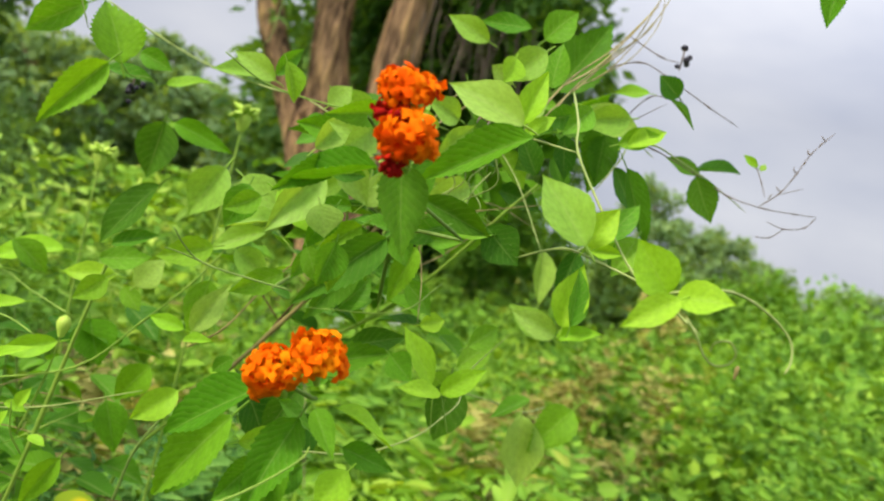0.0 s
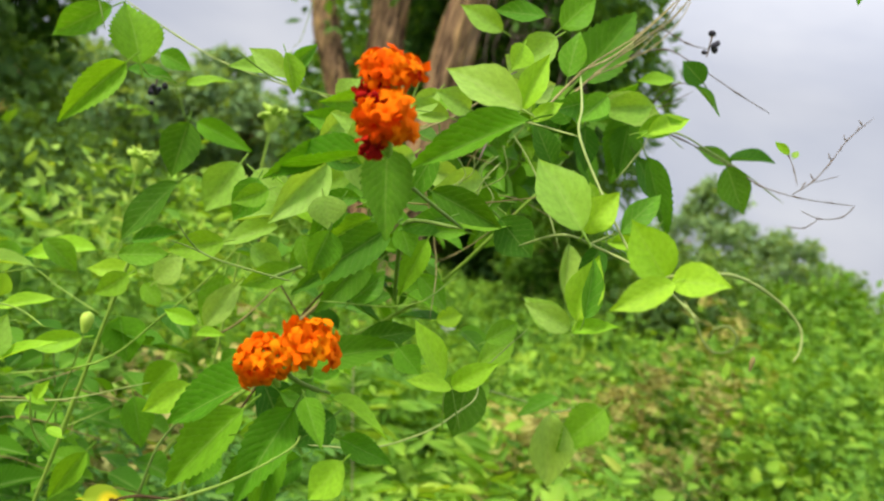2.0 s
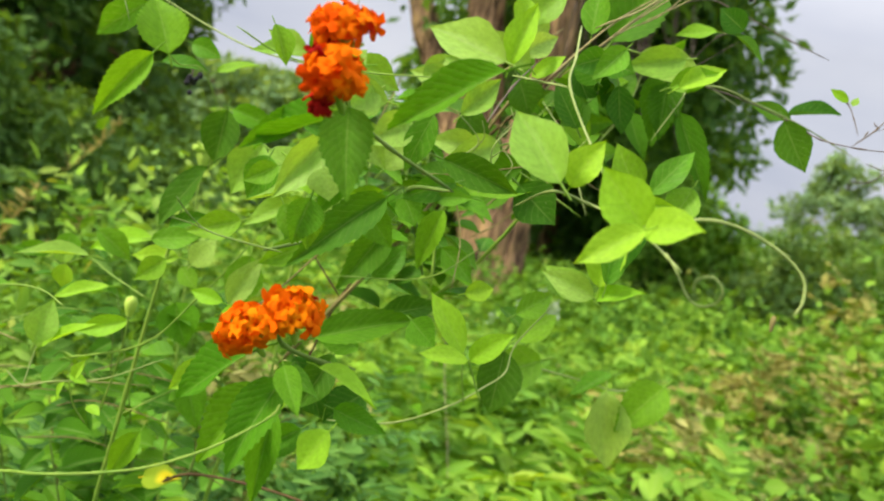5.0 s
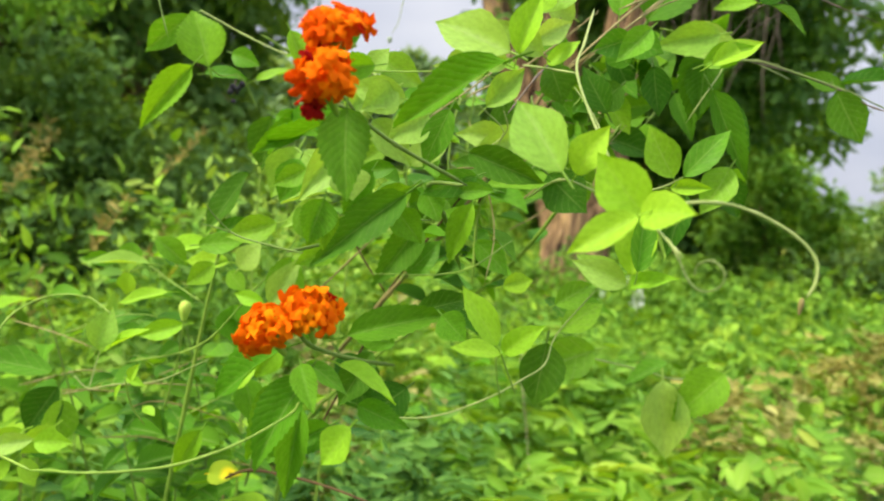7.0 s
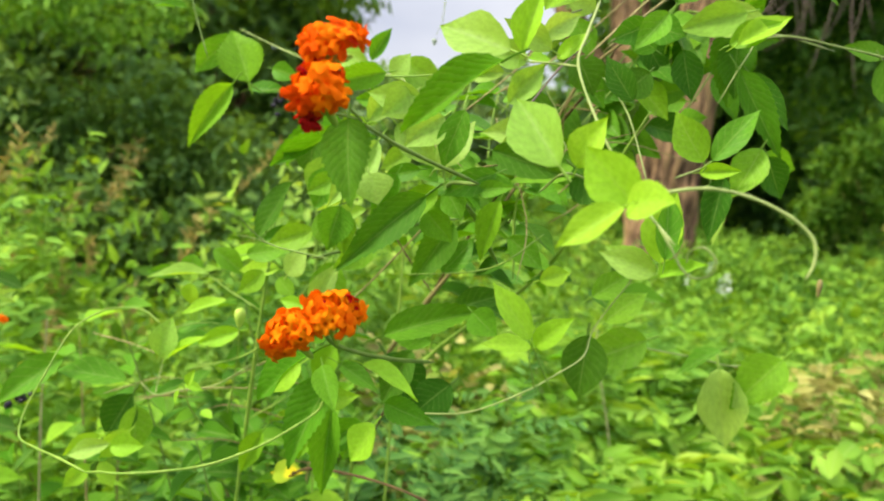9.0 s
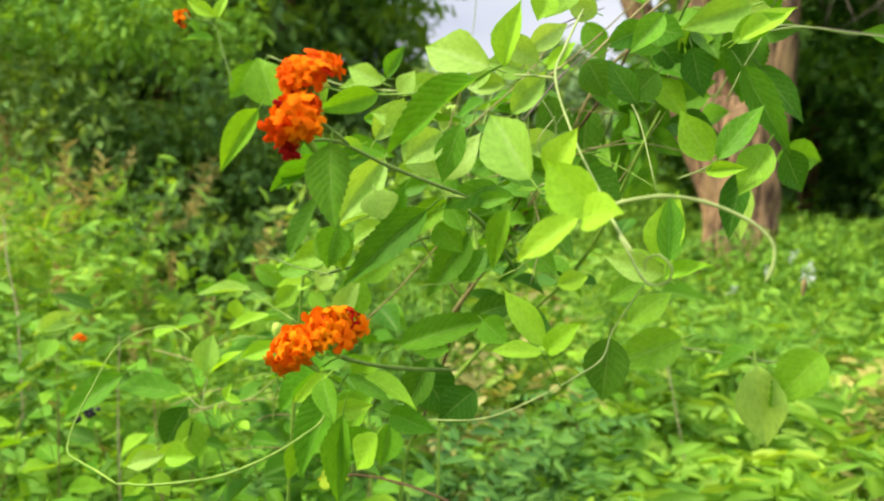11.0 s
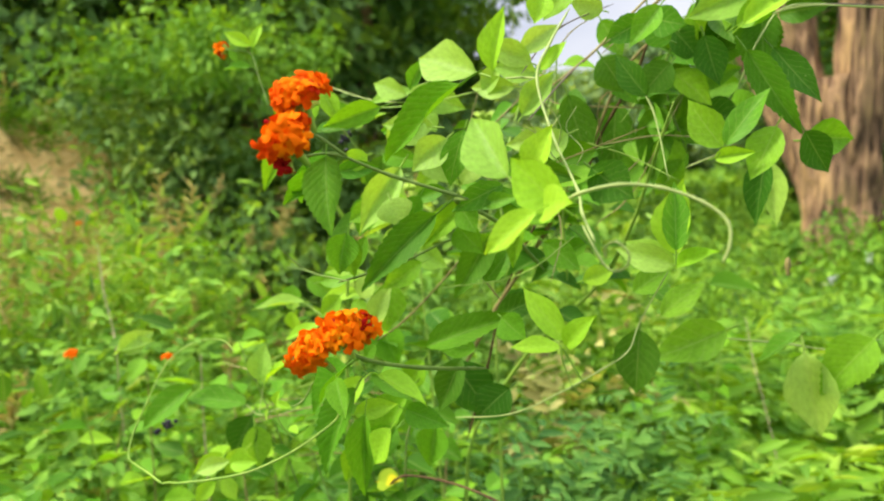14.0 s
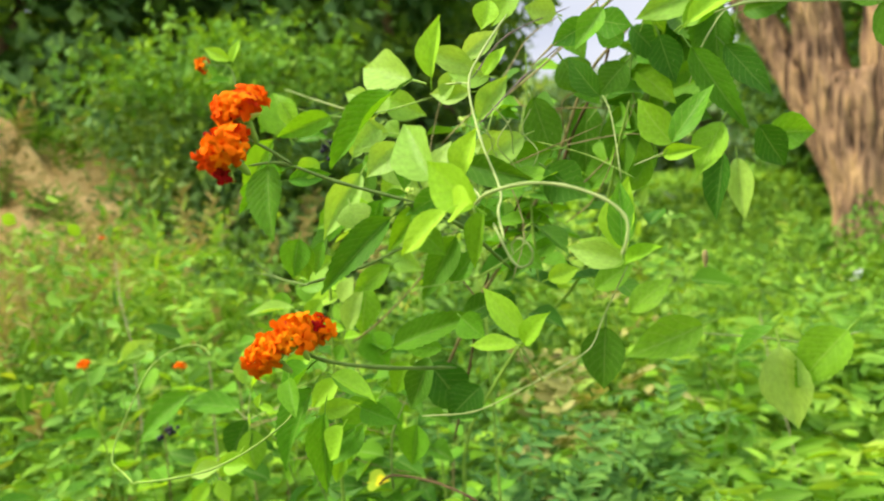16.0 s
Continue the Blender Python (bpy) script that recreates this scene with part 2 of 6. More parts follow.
withered = leaf_material("withered_leaves", [(0.0, (0.40, 0.46, 0.04)), (0.5, (0.58, 0.50, 0.06)), (1.0, (0.60, 0.44, 0.12))], (1, 0.9, 0.5), islands=True, rough=0.75, through_light=0.35)
dry_straw = leaf_material("dry_plumes", [(0.0, (0.42, 0.32, 0.09)), (1.0, (0.60, 0.46, 0.16))], (1, 0.9, 0.6), islands=True, rough=0.8, through_light=0.3)
stalk_green = grain_material("green_stalk", [(0.3, (0.16, 0.30, 0.03)), (0.7, (0.30, 0.42, 0.06))], 120, bump_by=0.0005, rough=0.55)
stalk_olive = grain_material("olive_stalk", [(0.3, (0.11, 0.18, 0.03)), (0.7, (0.20, 0.29, 0.055))], 140, bump_by=0.0008, rough=0.65)
stalk_pale = grain_material("pale_stalk", [(0.3, (0.25, 0.33, 0.08)), (0.7, (0.40, 0.46, 0.15))], 120, bump_by=0.0005, rough=0.6)
stalk_wood = grain_material("woody_stalk", [(0.3, (0.15, 0.125, 0.04)), (0.7, (0.30, 0.24, 0.08))], 160, bump_by=0.001)
stem_red = grain_material("reddish_stem", [(0.3, (0.06, 0.036, 0.014)), (0.7, (0.14, 0.085, 0.03))], 160, bump_by=0.001)
stalk_dry = grain_material("bleached_stalk", [(0.3, (0.32, 0.27, 0.13)), (0.7, (0.48, 0.42, 0.22))], 90, bump_by=0.001)
twig_brown = grain_material("brown_twig", [(0.3, (0.20, 0.16, 0.05)), (0.7, (0.42, 0.36, 0.15))], 160, bump_by=0.0008)
twig_grey = grain_material("dry_twig", [(0.3, (0.10, 0.075, 0.055)), (0.7, (0.20, 0.15, 0.11))], 160, bump_by=0.0008)
bark = grain_material("bark", [(0.38, (0.06, 0.035, 0.02)), (0.45, (0.21, 0.125, 0.065)), (0.52, (0.38, 0.23, 0.12)), (0.62, (0.62, 0.39, 0.17))], 13.0, stretch=(1.5, 1.5, 0.20), bump_by=0.25, detail=11.0)
soil = grain_material("dry_soil", [(0.3, (0.66, 0.40, 0.12)), (0.7, (0.92, 0.66, 0.26))], 6.0, bump_by=0.25, rough=0.95)
turf = grain_material("turf", [(0.3, (0.04, 0.07, 0.015)), (0.6, (0.07, 0.115, 0.022)), (0.8, (0.15, 0.13, 0.05))], 2.2, bump_by=0.05, rough=0.95)
berry_black = grain_material("berry", [(0.3, (0.012, 0.010, 0.016)), (0.7, (0.03, 0.024, 0.035))], 90, bump_by=0.0004, rough=0.35)
calyx_green = grain_material("calyx", [(0.3, (0.32, 0.50, 0.05)), (0.7, (0.50, 0.64, 0.10))], 150, bump_by=0.0006, rough=0.6)
white_bloom = leaf_material("white_petals", [(0.0, (0.70, 0.72, 0.62)), (1.0, (0.80, 0.80, 0.74))], (1, 1, 0.9), islands=True, rough=0.6)


def petal_material(name, stops):
    m, n, k = blank(name)
    info = n.new("ShaderNodeObjectInfo")
    col = ramp(n, stops)
    k.new(info.outputs["Random"], col.inputs["Fac"])
    coord, no = n.new("ShaderNodeTexCoord"), n.new("ShaderNodeTexNoise")
    no.inputs["Scale"].default_value = 700
    k.new(coord.outputs["Object"], no.inputs["Vector"])
    bump = n.new("ShaderNodeBump")
    bump.inputs["Strength"].default_value, bump.inputs["Distance"].default_value = 0.4, 0.0003
    k.new(no.outputs["Fac"], bump.inputs["Height"])
    bs, tr, mix, o = n.new("ShaderNodeBsdfPrincipled"), n.new("ShaderNodeBsdfTranslucent"), n.new("ShaderNodeMixShader"), n.new("ShaderNodeOutputMaterial")
    bs.inputs["Roughness"].default_value, bs.inputs["Specular IOR Level"].default_value = 0.8, 0.04
    for node, slot in ((bs, "Base Color"), (tr, "Color")):
        k.new(col.outputs["Color"], node.inputs[slot])
    k.new(bump.outputs["Normal"], bs.inputs["Normal"])
    mix.inputs["Fac"].default_value = 0.2
    k.new(bs.outputs["BSDF"], mix.inputs[1])
    k.new(tr.outputs["BSDF"], mix.inputs[2])
    k.new(mix.outputs["Shader"], o.inputs["Surface"])
    return m


petal_orange = petal_material("orange_petals", [(0.0, (0.72, 0.045, 0.001)), (0.4, (0.84, 0.115, 0.001)), (1.0, (0.90, 0.22, 0.002))])
petal_amber = petal_material("amber_petals", [(0.0, (0.82, 0.12, 0.001)), (0.5, (0.88, 0.20, 0.002)), (1.0, (0.90, 0.28, 0.003))])
petal_red = petal_material("red_petals", [(0.0, (0.28, 0.008, 0.010)), (0.5, (0.50, 0.016, 0.008)), (1.0, (0.70, 0.04, 0.006))])


# ---- mesh helpers ----
def mesh_of(name, verts, faces, material, uvs=None, smooth=True):
    me = bpy.data.meshes.new(name)
    me.from_pydata([tuple(v) for v in verts], [], [tuple(f) for f in faces])
    if uvs is not None:
        layer = me.uv_layers.new(name="UVMap")
        loops = np.empty(len(me.loops), np.int32)
        me.loops.foreach_get("vertex_index", loops)
        layer.data.foreach_set("uv", np.asarray(uvs, np.float32)[loops].ravel())
    me.materials.append(material)
    me.polygons.foreach_set("use_smooth", np.full(len(me.polygons), smooth))
    me.update()
    return me


def part(name, me, parent, m=None, label=""):
    """One mesh object under a thing or a part; m is its pose in the world."""
    ob = new(name, me)
    ob.parent = parent
    base = parent.matrix_basis.copy()
    up = parent
    while up.parent:
        up = up.parent
        base = up.matrix_basis @ base
    ob.matrix_basis = base.inverted() @ (m if m is not None else Matrix.Identity(4))
    if label:
        ob["label"] = label
    return ob


def thing(name, place, label, category, group="", kind=""):
    e = new(name)
    e.empty_display_size = 0.05
    e.matrix_basis = Matrix.Translation(place)
    return tagged(e, label, category, group, kind)


def smooth_line(pts, steps=5):
    """Catmull-Rom line through the points."""
    p = [Vector(q) for q in pts]
    p = [p[0] * 2 - p[1]] + p + [p[-1] * 2 - p[-2]]
    out = []
    for i in range(1, len(p) - 2):
        a, b, c, d = p[i - 1 : i + 3]
        for s in range(steps):
            t = s / steps
            out.append(0.5 * (2 * b + (c - a) * t + (2 * a - 5 * b + 4 * c - d) * t * t + (3 * b - a - 3 * c + d) * t**3))
    return out + [p[-2]]


def tube(name, pts, r0, r1, material, sides=7, steps=5, rough=0.0, seed=0, nodes=0.0):
    """A tapered, slightly knobbly stalk, limb or trunk through the points."""
    line = smooth_line(pts, steps)
    n = len(line)
    verts, faces = [], []
    side = None
    for i, c in enumerate(line):
        way = (line[min(i + 1, n - 1)] - line[max(i - 1, 0)]).normalized()
        if side is None:
            side = way.cross(Vector((0.3, 0.2, 0.93))).normalized() if abs(way.z) < 0.9 else way.cross(Vector((1, 0, 0))).normalized()
        side = (side - way * side.dot(way)).normalized()
        other = way.cross(side)
        r = r0 + (r1 - r0) * i / (n - 1)
        if nodes and i % steps == 0 and 0 < i < n - 1:
            r *= 1 + nodes
        if r0 < 0.004 and i in (0, n - 1):
            r *= 0.35
        for j in range(sides):
            a = 2 * math.pi * j / sides
            d = side * math.cos(a) + other * math.sin(a)
            k = 1.0
            if rough:
                q = Vector((math.cos(a) * 1.7, math.sin(a) * 1.7, i * 0.16 + seed * 7.3))
                k += rough * noise.noise(q) + rough * 0.55 * (1 - 2 * abs(noise.noise(Vector((q.x * 2.2, q.y * 2.2, i * 0.07 + seed)))))
            verts.append(c + d * r * k)
    for i in range(n - 1):
        for j in range(sides):
            a, b = i * sides + j, i * sides + (j + 1) % sides
            faces.append((a, b, b + sides, a + sides))
    faces.append(tuple(range(sides - 1, -1, -1)))
    faces.append(tuple((n - 1) * sides + j for j in range(sides)))
    return mesh_of(name, verts, faces, material)


def blade(name, material, nu, nv, outline, teeth, fold, arch, ripple, twist, seed):
    """One leaf blade of unit length along x and unit width along y, with a short stalk; fold, arch and ripple shape it."""
    rng = random.Random(seed)
    verts, uvs, faces = [], [], []
    wob = [rng.uniform(-1, 1) for _ in range(4)]
    for i in range(nu + 1):
        u = i / nu
        w = outline(u)
        for j in range(-nv, nv + 1):
            v = j / nv
            edge = w
            if teeth and abs(j) == nv and 0 < i < nu:
                edge *= 1 + teeth * (1 if i % 2 else -1)
            if not teeth and abs(j) == nv:
                edge *= 1 + 0.022 * math.sin(41 * u + wob[1] * 6) + 0.03 * math.sin(9 * u + wob[3] * 5)
            y = 0.5 * v * edge
            z = fold * abs(v) * w - arch * (u - 0.1) ** 2
            z += ripple * math.sin((u - 0.28 * abs(v)) * 11 * 2 * math.pi) * abs(v) * w * 0.5
            z += 0.02 * wob[0] * math.sin(5 * u + wob[1] * 3) * v + twist * v * w * u
            z += 0.018 * math.sin(9 * u + 3 * wob[2]) * v * v
            x = u + (0.012 * (1 if i % 2 else -1) if teeth and abs(j) == nv else 0)
            verts.append((x, y + 0.03 * wob[3] * math.sin(math.pi * u), z))
            uvs.append((u, 0.5 + 0.5 * v))
    row = 2 * nv + 1
    for i in range(nu):
        for j in range(row - 1):
            a = i * row + j
            faces.append((a, a + row, a + row + 1, a + 1))
    b = len(verts)
    for x, r, z in ((-0.2, 0.012, -0.05), (-0.08, 0.014, -0.012), (0.03, 0.012, -0.006)):
        for a in range(4):
            verts.append((x, 2 * r * math.cos(a * math.pi / 2), z + r * math.sin(a * math.pi / 2)))
            uvs.append((0.5, 0.5))
    for s in range(2):
        for a in range(4):
            c, d = b + s * 4 + a, b + s * 4 + (a + 1) % 4
            faces.append((c, d, d + 4, c + 4))
    return mesh_of(name, verts, faces, material, uvs)


def ovate(u):
    return max(0.012, math.sin(math.pi * min(1, u) ** 0.72) ** 0.85 * (1 - 0.28 * u * u))


def elliptic(u):
    """Full towards the stalk, drawn out to an acute tip."""
    return max(0.012, math.sin(math.pi * min(1, u) ** 0.84) ** (0.72 + 0.42 * u) * (1 - 0.10 * u * u))


def leaf_pose(base, tip, width, normal, scale=1.0):
    """The pose of a blade from its base to its tip, turned so that its face looks along normal."""
    a = Vector(tip) - Vector(base)
    length = a.length
    a.normalize()
    n = Vector(normal)
    n = (n - a * n.dot(a)).normalized()
    s = n.cross(a)
    m = Matrix((a, s, n)).transposed().to_4x4()
    m.translation = base
    return m @ Matrix.Diagonal((length * scale, width * scale, length * scale, 1))


LANTANA = [blade("lantana_blade", lantana_green, 26, 4, ovate, 0.05, 0.14 + 0.05 * (i % 3), 0.06 + 0.07 * (i % 2), 0.008, 0.10 * (i % 3 - 1), i) for i in range(6)]
LANTANA_DEEP = [blade("lantana_blade", lantana_deep, 26, 4, ovate, 0.05, 0.12 + 0.05 * (i % 2), 0.07, 0.010, 0.08 * (i % 2), 12 + i) for i in range(3)]


def vine_blades(material, seed, n):
    return [blade("vine_blade", material, 22, 3, elliptic, 0, 0.08 + 0.05 * (i % 3), 0.04 + 0.06 * (i % 2), 0.006, 0.10 * (i % 3 - 1), seed + i) for i in range(n)]


VINE = vine_blades(vine_green, 20, 5)
YOUNG = vine_blades(lime_green, 30, 3)
PALE = vine_blades(pale_green, 40, 3)
SHADED = vine_blades(dull_green, 50, 3)


def far_cloud(name, pos, ax, nrm, length, width, material):
    """Leaves seen from afar: each is two triangles folded along the midrib."""
    n = len(pos)
    ax = ax / np.linalg.norm(ax, axis=1, keepdims=True)
    s = np.cross(nrm, ax)
    s /= np.linalg.norm(s, axis=1, keepdims=True) + 1e-9
    L, W = length[:, None], width[:, None]
    dip = np.cross(ax, s) * W * 0.14
    mid = pos + ax * L * 0.42 - dip
    verts = np.stack([pos, pos + ax * L - dip, mid + s * W * 0.55, mid - s * W * 0.55], 1)
    me = bpy.data.meshes.new(name)
    me.vertices.add(4 * n)
    me.vertices.foreach_set("co", verts.astype(np.float32).ravel())
    me.loops.add(6 * n)
    me.loops.foreach_set("vertex_index", (np.arange(n)[:, None] * 4 + np.array([0, 2, 1, 0, 1, 3])).ravel().astype(np.int32))
    me.polygons.add(2 * n)
    me.polygons.foreach_set("loop_start", np.arange(0, 6 * n, 3, dtype=np.int32))
    me.polygons.foreach_set("loop_total", np.full(2 * n, 3, np.int32))
    layer = me.uv_layers.new(name="UVMap")
    layer.data.foreach_set("uv", np.tile(np.array([(0, 0.5), (0.42, 1), (1, 0.5), (0, 0.5), (1, 0.5), (0.42, 0)], np.float32), (n, 1)).ravel())
    me.materials.append(material)
    me.update(calc_edges=True)
    me.validate()
    return me


def cloud_mesh(name, pos, ax, nrm, length, width, material, droop=0.12):
    """Many small leaves in one mesh: each is two half blades, folded along the midrib."""
    n = len(pos)
    ax = ax / np.linalg.norm(ax, axis=1, keepdims=True)
    nrm = nrm - ax * (nrm * ax).sum(1, keepdims=True)
    nrm = nrm / (np.linalg.norm(nrm, axis=1, keepdims=True) + 1e-9)
    s = np.cross(nrm, ax)
    L, W = length[:, None], width[:, None]
    low = nrm * L
    verts = np.stack([
        pos, pos + ax * L - low * droop * 1.6, pos + ax * L * 0.5 - low * 0.04 - low * droop * 0.3,
        pos + ax * L * 0.25 + s * W * 0.42 + low * 0.05, pos + ax * L * 0.62 + s * W * 0.40 + low * 0.04 - low * droop * 0.5,
        pos + ax * L * 0.25 - s * W * 0.42 + low * 0.05, pos + ax * L * 0.62 - s * W * 0.40 + low * 0.04 - low * droop * 0.5], 1)
    me = bpy.data.meshes.new(name)
    me.vertices.add(7 * n)
    me.vertices.foreach_set("co", verts.astype(np.float32).ravel())
    loops = (np.arange(n)[:, None] * 7 + np.array([0, 2, 1, 4, 3, 0, 5, 6, 1, 2])).ravel()
    me.loops.add(10 * n)
    me.loops.foreach_set("vertex_index", loops.astype(np.int32))
    me.polygons.add(2 * n)
    me.polygons.foreach_set("loop_start", np.arange(0, 10 * n, 5, dtype=np.int32))
    me.polygons.foreach_set("loop_total", np.full(2 * n, 5, np.int32))
    layer = me.uv_layers.new(name="UVMap")
    one = np.array([(0, 0.5), (0.5, 0.5), (1, 0.5), (0.62, 1), (0.25, 1), (0, 0.5), (0.25, 0), (0.62, 0), (1, 0.5), (0.5, 0.5)], np.float32)
    layer.data.foreach_set("uv", np.tile(one, (n, 1)).ravel())
    me.materials.append(material)
    me.update(calc_edges=True)
    me.validate()
    return me


def sprigs(rng, xy, height, per, leaf, slim, lean=0.35, z0=0.0, low=0.1):
    """Leaves along upright shoots: places xy, heights, leaves per shoot, leaf length, leaf width over length."""
    n = len(xy)
    tilt = rng.normal(0, lean, (n, 2))
    turn = rng.uniform(0, 2 * np.pi, n)
    u = np.repeat(rng.uniform(0, 1, (n, 1)) * 0.05 + np.linspace(low, 1, per)[None], 1, 0)
    h = height[:, None] * u
    px = xy[:, :1] + tilt[:, :1] * h
    py = xy[:, 1:] + tilt[:, 1:] * h
    pos = np.stack([px, py, h + z0], -1).reshape(-1, 3)
    a = turn[:, None] + np.arange(per)[None] * 2.4 + rng.normal(0, 0.3, (n, per))
    up = rng.normal(0.1, 0.65, (n, per))
    ax = np.stack([np.cos(a) * np.cos(up), np.sin(a) * np.cos(up), np.sin(up)], -1).reshape(-1, 3)
    nrm = np.stack([rng.normal(0.0, 1.05, n * per), rng.normal(-0.4, 1.05, n * per), np.ones(n * per)], -1)
    L = leaf * rng.uniform(0.55, 1.25, n * per)
    return pos, ax, nrm, L, L * slim * rng.uniform(0.8, 1.2, n * per)


def clump_leaves(rng, centres, radii, per, leaf, slim=0.5):
    """Leaves spread over the outer parts of rounded clumps."""
    n = len(centres)
    d = rng.normal(0, 1, (n, per, 3))
    d /= np.linalg.norm(d, axis=-1, keepdims=True)
    r = rng.uniform(0.25, 1.0, (n, per, 1)) ** 0.45 * rng.uniform(0.85, 1.12, (n, per, 1))
    pos = (centres[:, None] + d * r * radii[:, None]).reshape(-1, 3)
    d = d.reshape(-1, 3)
    ax = d * 0.5 + rng.normal(0, 0.6, d.shape) + np.array([0, 0, -0.25])
    nrm = d * 0.6 + rng.normal(0, 0.45, d.shape) + np.array([0, 0, 0.7])
    L = leaf * rng.uniform(0.6, 1.3, len(pos))
    return pos, ax, nrm, L, L * slim


def polar(az, dist):
    return Vector((dist * math.sin(radians(az)), dist * math.cos(radians(az)), 0))


# ---- ground ----
def build_ground():
    n = 90
    k = np.linspace(-1, 1, n)
    line = np.sign(k) * (np.abs(k) ** 3.2) * 900
    verts = []
    for y in line:
        for x in line:
            r = math.hypot(x, y)
            z = 0.06 * noise.noise(Vector((x * 0.6, y * 0.6, 0))) if r < 40 else 0
            verts.append((x, y, z - 0.04))
    faces = [(j * n + i, j * n + i + 1, (j + 1) * n + i + 1, (j + 1) * n + i) for j in range(n - 1) for i in range(n - 1)]
    return tagged(new("ground", mesh_of("ground", verts, faces, turf)), "dark earth under low green weeds and grass", "ground", kind="structure")


build_ground()


def build_mound():
    """Low bank of bare orange-brown earth."""
    n, verts, faces = 72, [], []
    for j in range(n):
        for i in range(n):
            x, y = (i / (n - 1) - 0.5) * 2, (j / (n - 1) - 0.5) * 2
            r = min(1, math.hypot(x, y))
            z = 1.74 * (1 - r * r) ** 0.9
            for f, k in ((2.1, 0.46), (5.0, 0.22), (12.0, 0.09)):
                z += k * noise.noise(Vector((x * f, y * f, f))) * (1 - r * r)
            verts.append((x * 1.9 + 0.05 * noise.noise(Vector((x * 9, y * 9, 1))), y * 0.9, max(-0.05, z - 0.05)))
    for j in range(n - 1):
        for i in range(n - 1):
            a = j * n + i
            faces.append((a, a + 1, a + n + 1, a + n))
    ob = new("earth_mound", mesh_of("earth_mound", verts, faces, soil))
    ob.matrix_basis = pose(-5.2, 2.15, -0.08, 0, 0, 62)
    tagged(ob, "low mound of bare orange-brown earth among weeds", "mound")
    # grass in streaks over the bank
    rng = np.random.default_rng(31)
    crest = [ob.matrix_basis @ Vector(v) for v in verts if v[2] > 0.5]
    for name, label, mat, count, low in (("mound_grass", "green grass tufts over the bare earth bank", weed_green, 240, 0.02), ("dry_mound_grass", "dry yellow grass over the bare earth bank", dry_straw, 150, -0.06)):
        keep = [p for p in crest if noise.noise(p * 2.2) > low]
        at = np.array([keep[i] for i in rng.integers(0, len(keep), count)])
        pos, ax, nrm, L, W = sprigs(rng, at[:, :2], rng.uniform(0.10, 0.24, count), 14, 0.11, 0.16, lean=0.5, low=0.1)
        pos[:, 2] += np.repeat(at[:, 2], len(pos) // count) - 0.03
        tagged(new(name, cloud_mesh(name, pos, ax + np.array([0, 0, 0.5]), nrm, L, W, mat)), label, "grass", kind="stuff")


build_mound()


# ---- weeds ----
def scatter(rng, n, r0, r1, a0, a1, power=1.0):
    r = r0 + (r1 - r0) * rng.uniform(0, 1, n) ** power
    a = np.radians(rng.uniform(a0, a1, n))
    return np.stack([0.1 + r * np.sin(a), r * np.cos(a)], 1)


def weed_height(xy):
    """Taller towards the thicket and close by, lower on the open side; heaped into clumps with hollows between."""
    a = np.degrees(np.arctan2(xy[:, 0] - 0.1, xy[:, 1]))
    r = np.hypot(xy[:, 0] - 0.1, xy[:, 1])
    clump = np.array([noise.noise(Vector((x * 1.9, y * 1.9, 5.0))) for x, y in xy])
    wide = np.array([noise.noise(Vector((x * 0.6, y * 0.6, 2.0))) for x, y in xy])
    tall = 0.50 * np.clip((-a - 47) / 7, 0, 1) * np.clip((r - 1.3) / 1.1, 0, 1)
    bank = 0.62 * np.clip((a - 6) / 18, 0, 1) * np.clip((r - 1.7) / 1.3, 0, 1)
    hollow = 1 - 0.45 * np.clip((-a - 30) / 5, 0, 1) * np.clip((50 + a) / 4, 0, 1) * np.clip((r - 2.2) / 0.8, 0, 1)
    base = (0.46 + 0.18 * np.clip((3.6 - r) / 1.6, 0, 1) * np.clip((-a - 10) / 10, 0, 1)) * hollow + tall + bank
    base = np.minimum(1.08, base + (0.50 - 0.16 * np.clip((-a - 31) / 6, 0, 1)) * np.clip((-a - 14) / 10, 0, 1) * np.clip((r - 1.05) / 0.4, 0, 1) * np.clip((2.7 - r) / 0.5, 0, 1))
    base = base * (1 - 0.34 * np.clip((-a - 36) / 3, 0, 1) * np.clip((48 + a) / 3, 0, 1) * np.clip((r - 1.2) / 0.5, 0, 1))
    base = np.where((a < -50) & (r > 2.0), np.minimum(1.08, base + 0.20 * np.clip((-a - 51) / 6, 0, 1) * np.clip((r - 2.2) / 0.8, 0, 1)), base)
    brink = 1.24 - 0.17 * r + 0.6 * np.clip((-a - 49) / 6, 0, 1) + 0.8 * np.clip((a + 41) / 4, 0, 1)
    base = np.where(r > 1.4, np.minimum(base, np.maximum(0.2, brink / 1.25)), base)
    uneven = np.where(base > 0.8, 0.6, 1.25)
    return np.minimum(1.12, base * np.clip(1 + uneven * clump + 0.40 * wide, 0.28, 1.6))


def clumped(rng, n, shoots, r0, r1, a0, a1, wide, power=0.8):
    """Feet and heights of shoots that stand in domed clumps."""
    mid = scatter(rng, n, r0, r1, a0, a1, power)
    tall = weed_height(mid) * rng.uniform(0.72, 1.15, n)
    reach = wide * rng.uniform(0.5, 1.3, (n, 1))
    off = np.clip(rng.normal(0, 0.5, (n, shoots, 2)), -1.1, 1.1)
    xy = mid[:, None] + off * reach[:, None]
    h = tall[:, None] * np.clip(1 - 0.62 * (off ** 2).sum(-1), 0.3, 1) * rng.uniform(0.82, 1.08, (n, shoots))
    return xy.reshape(-1, 2), np.maximum(0.12, h.ravel()), (off * 0.28).reshape(-1, 2)


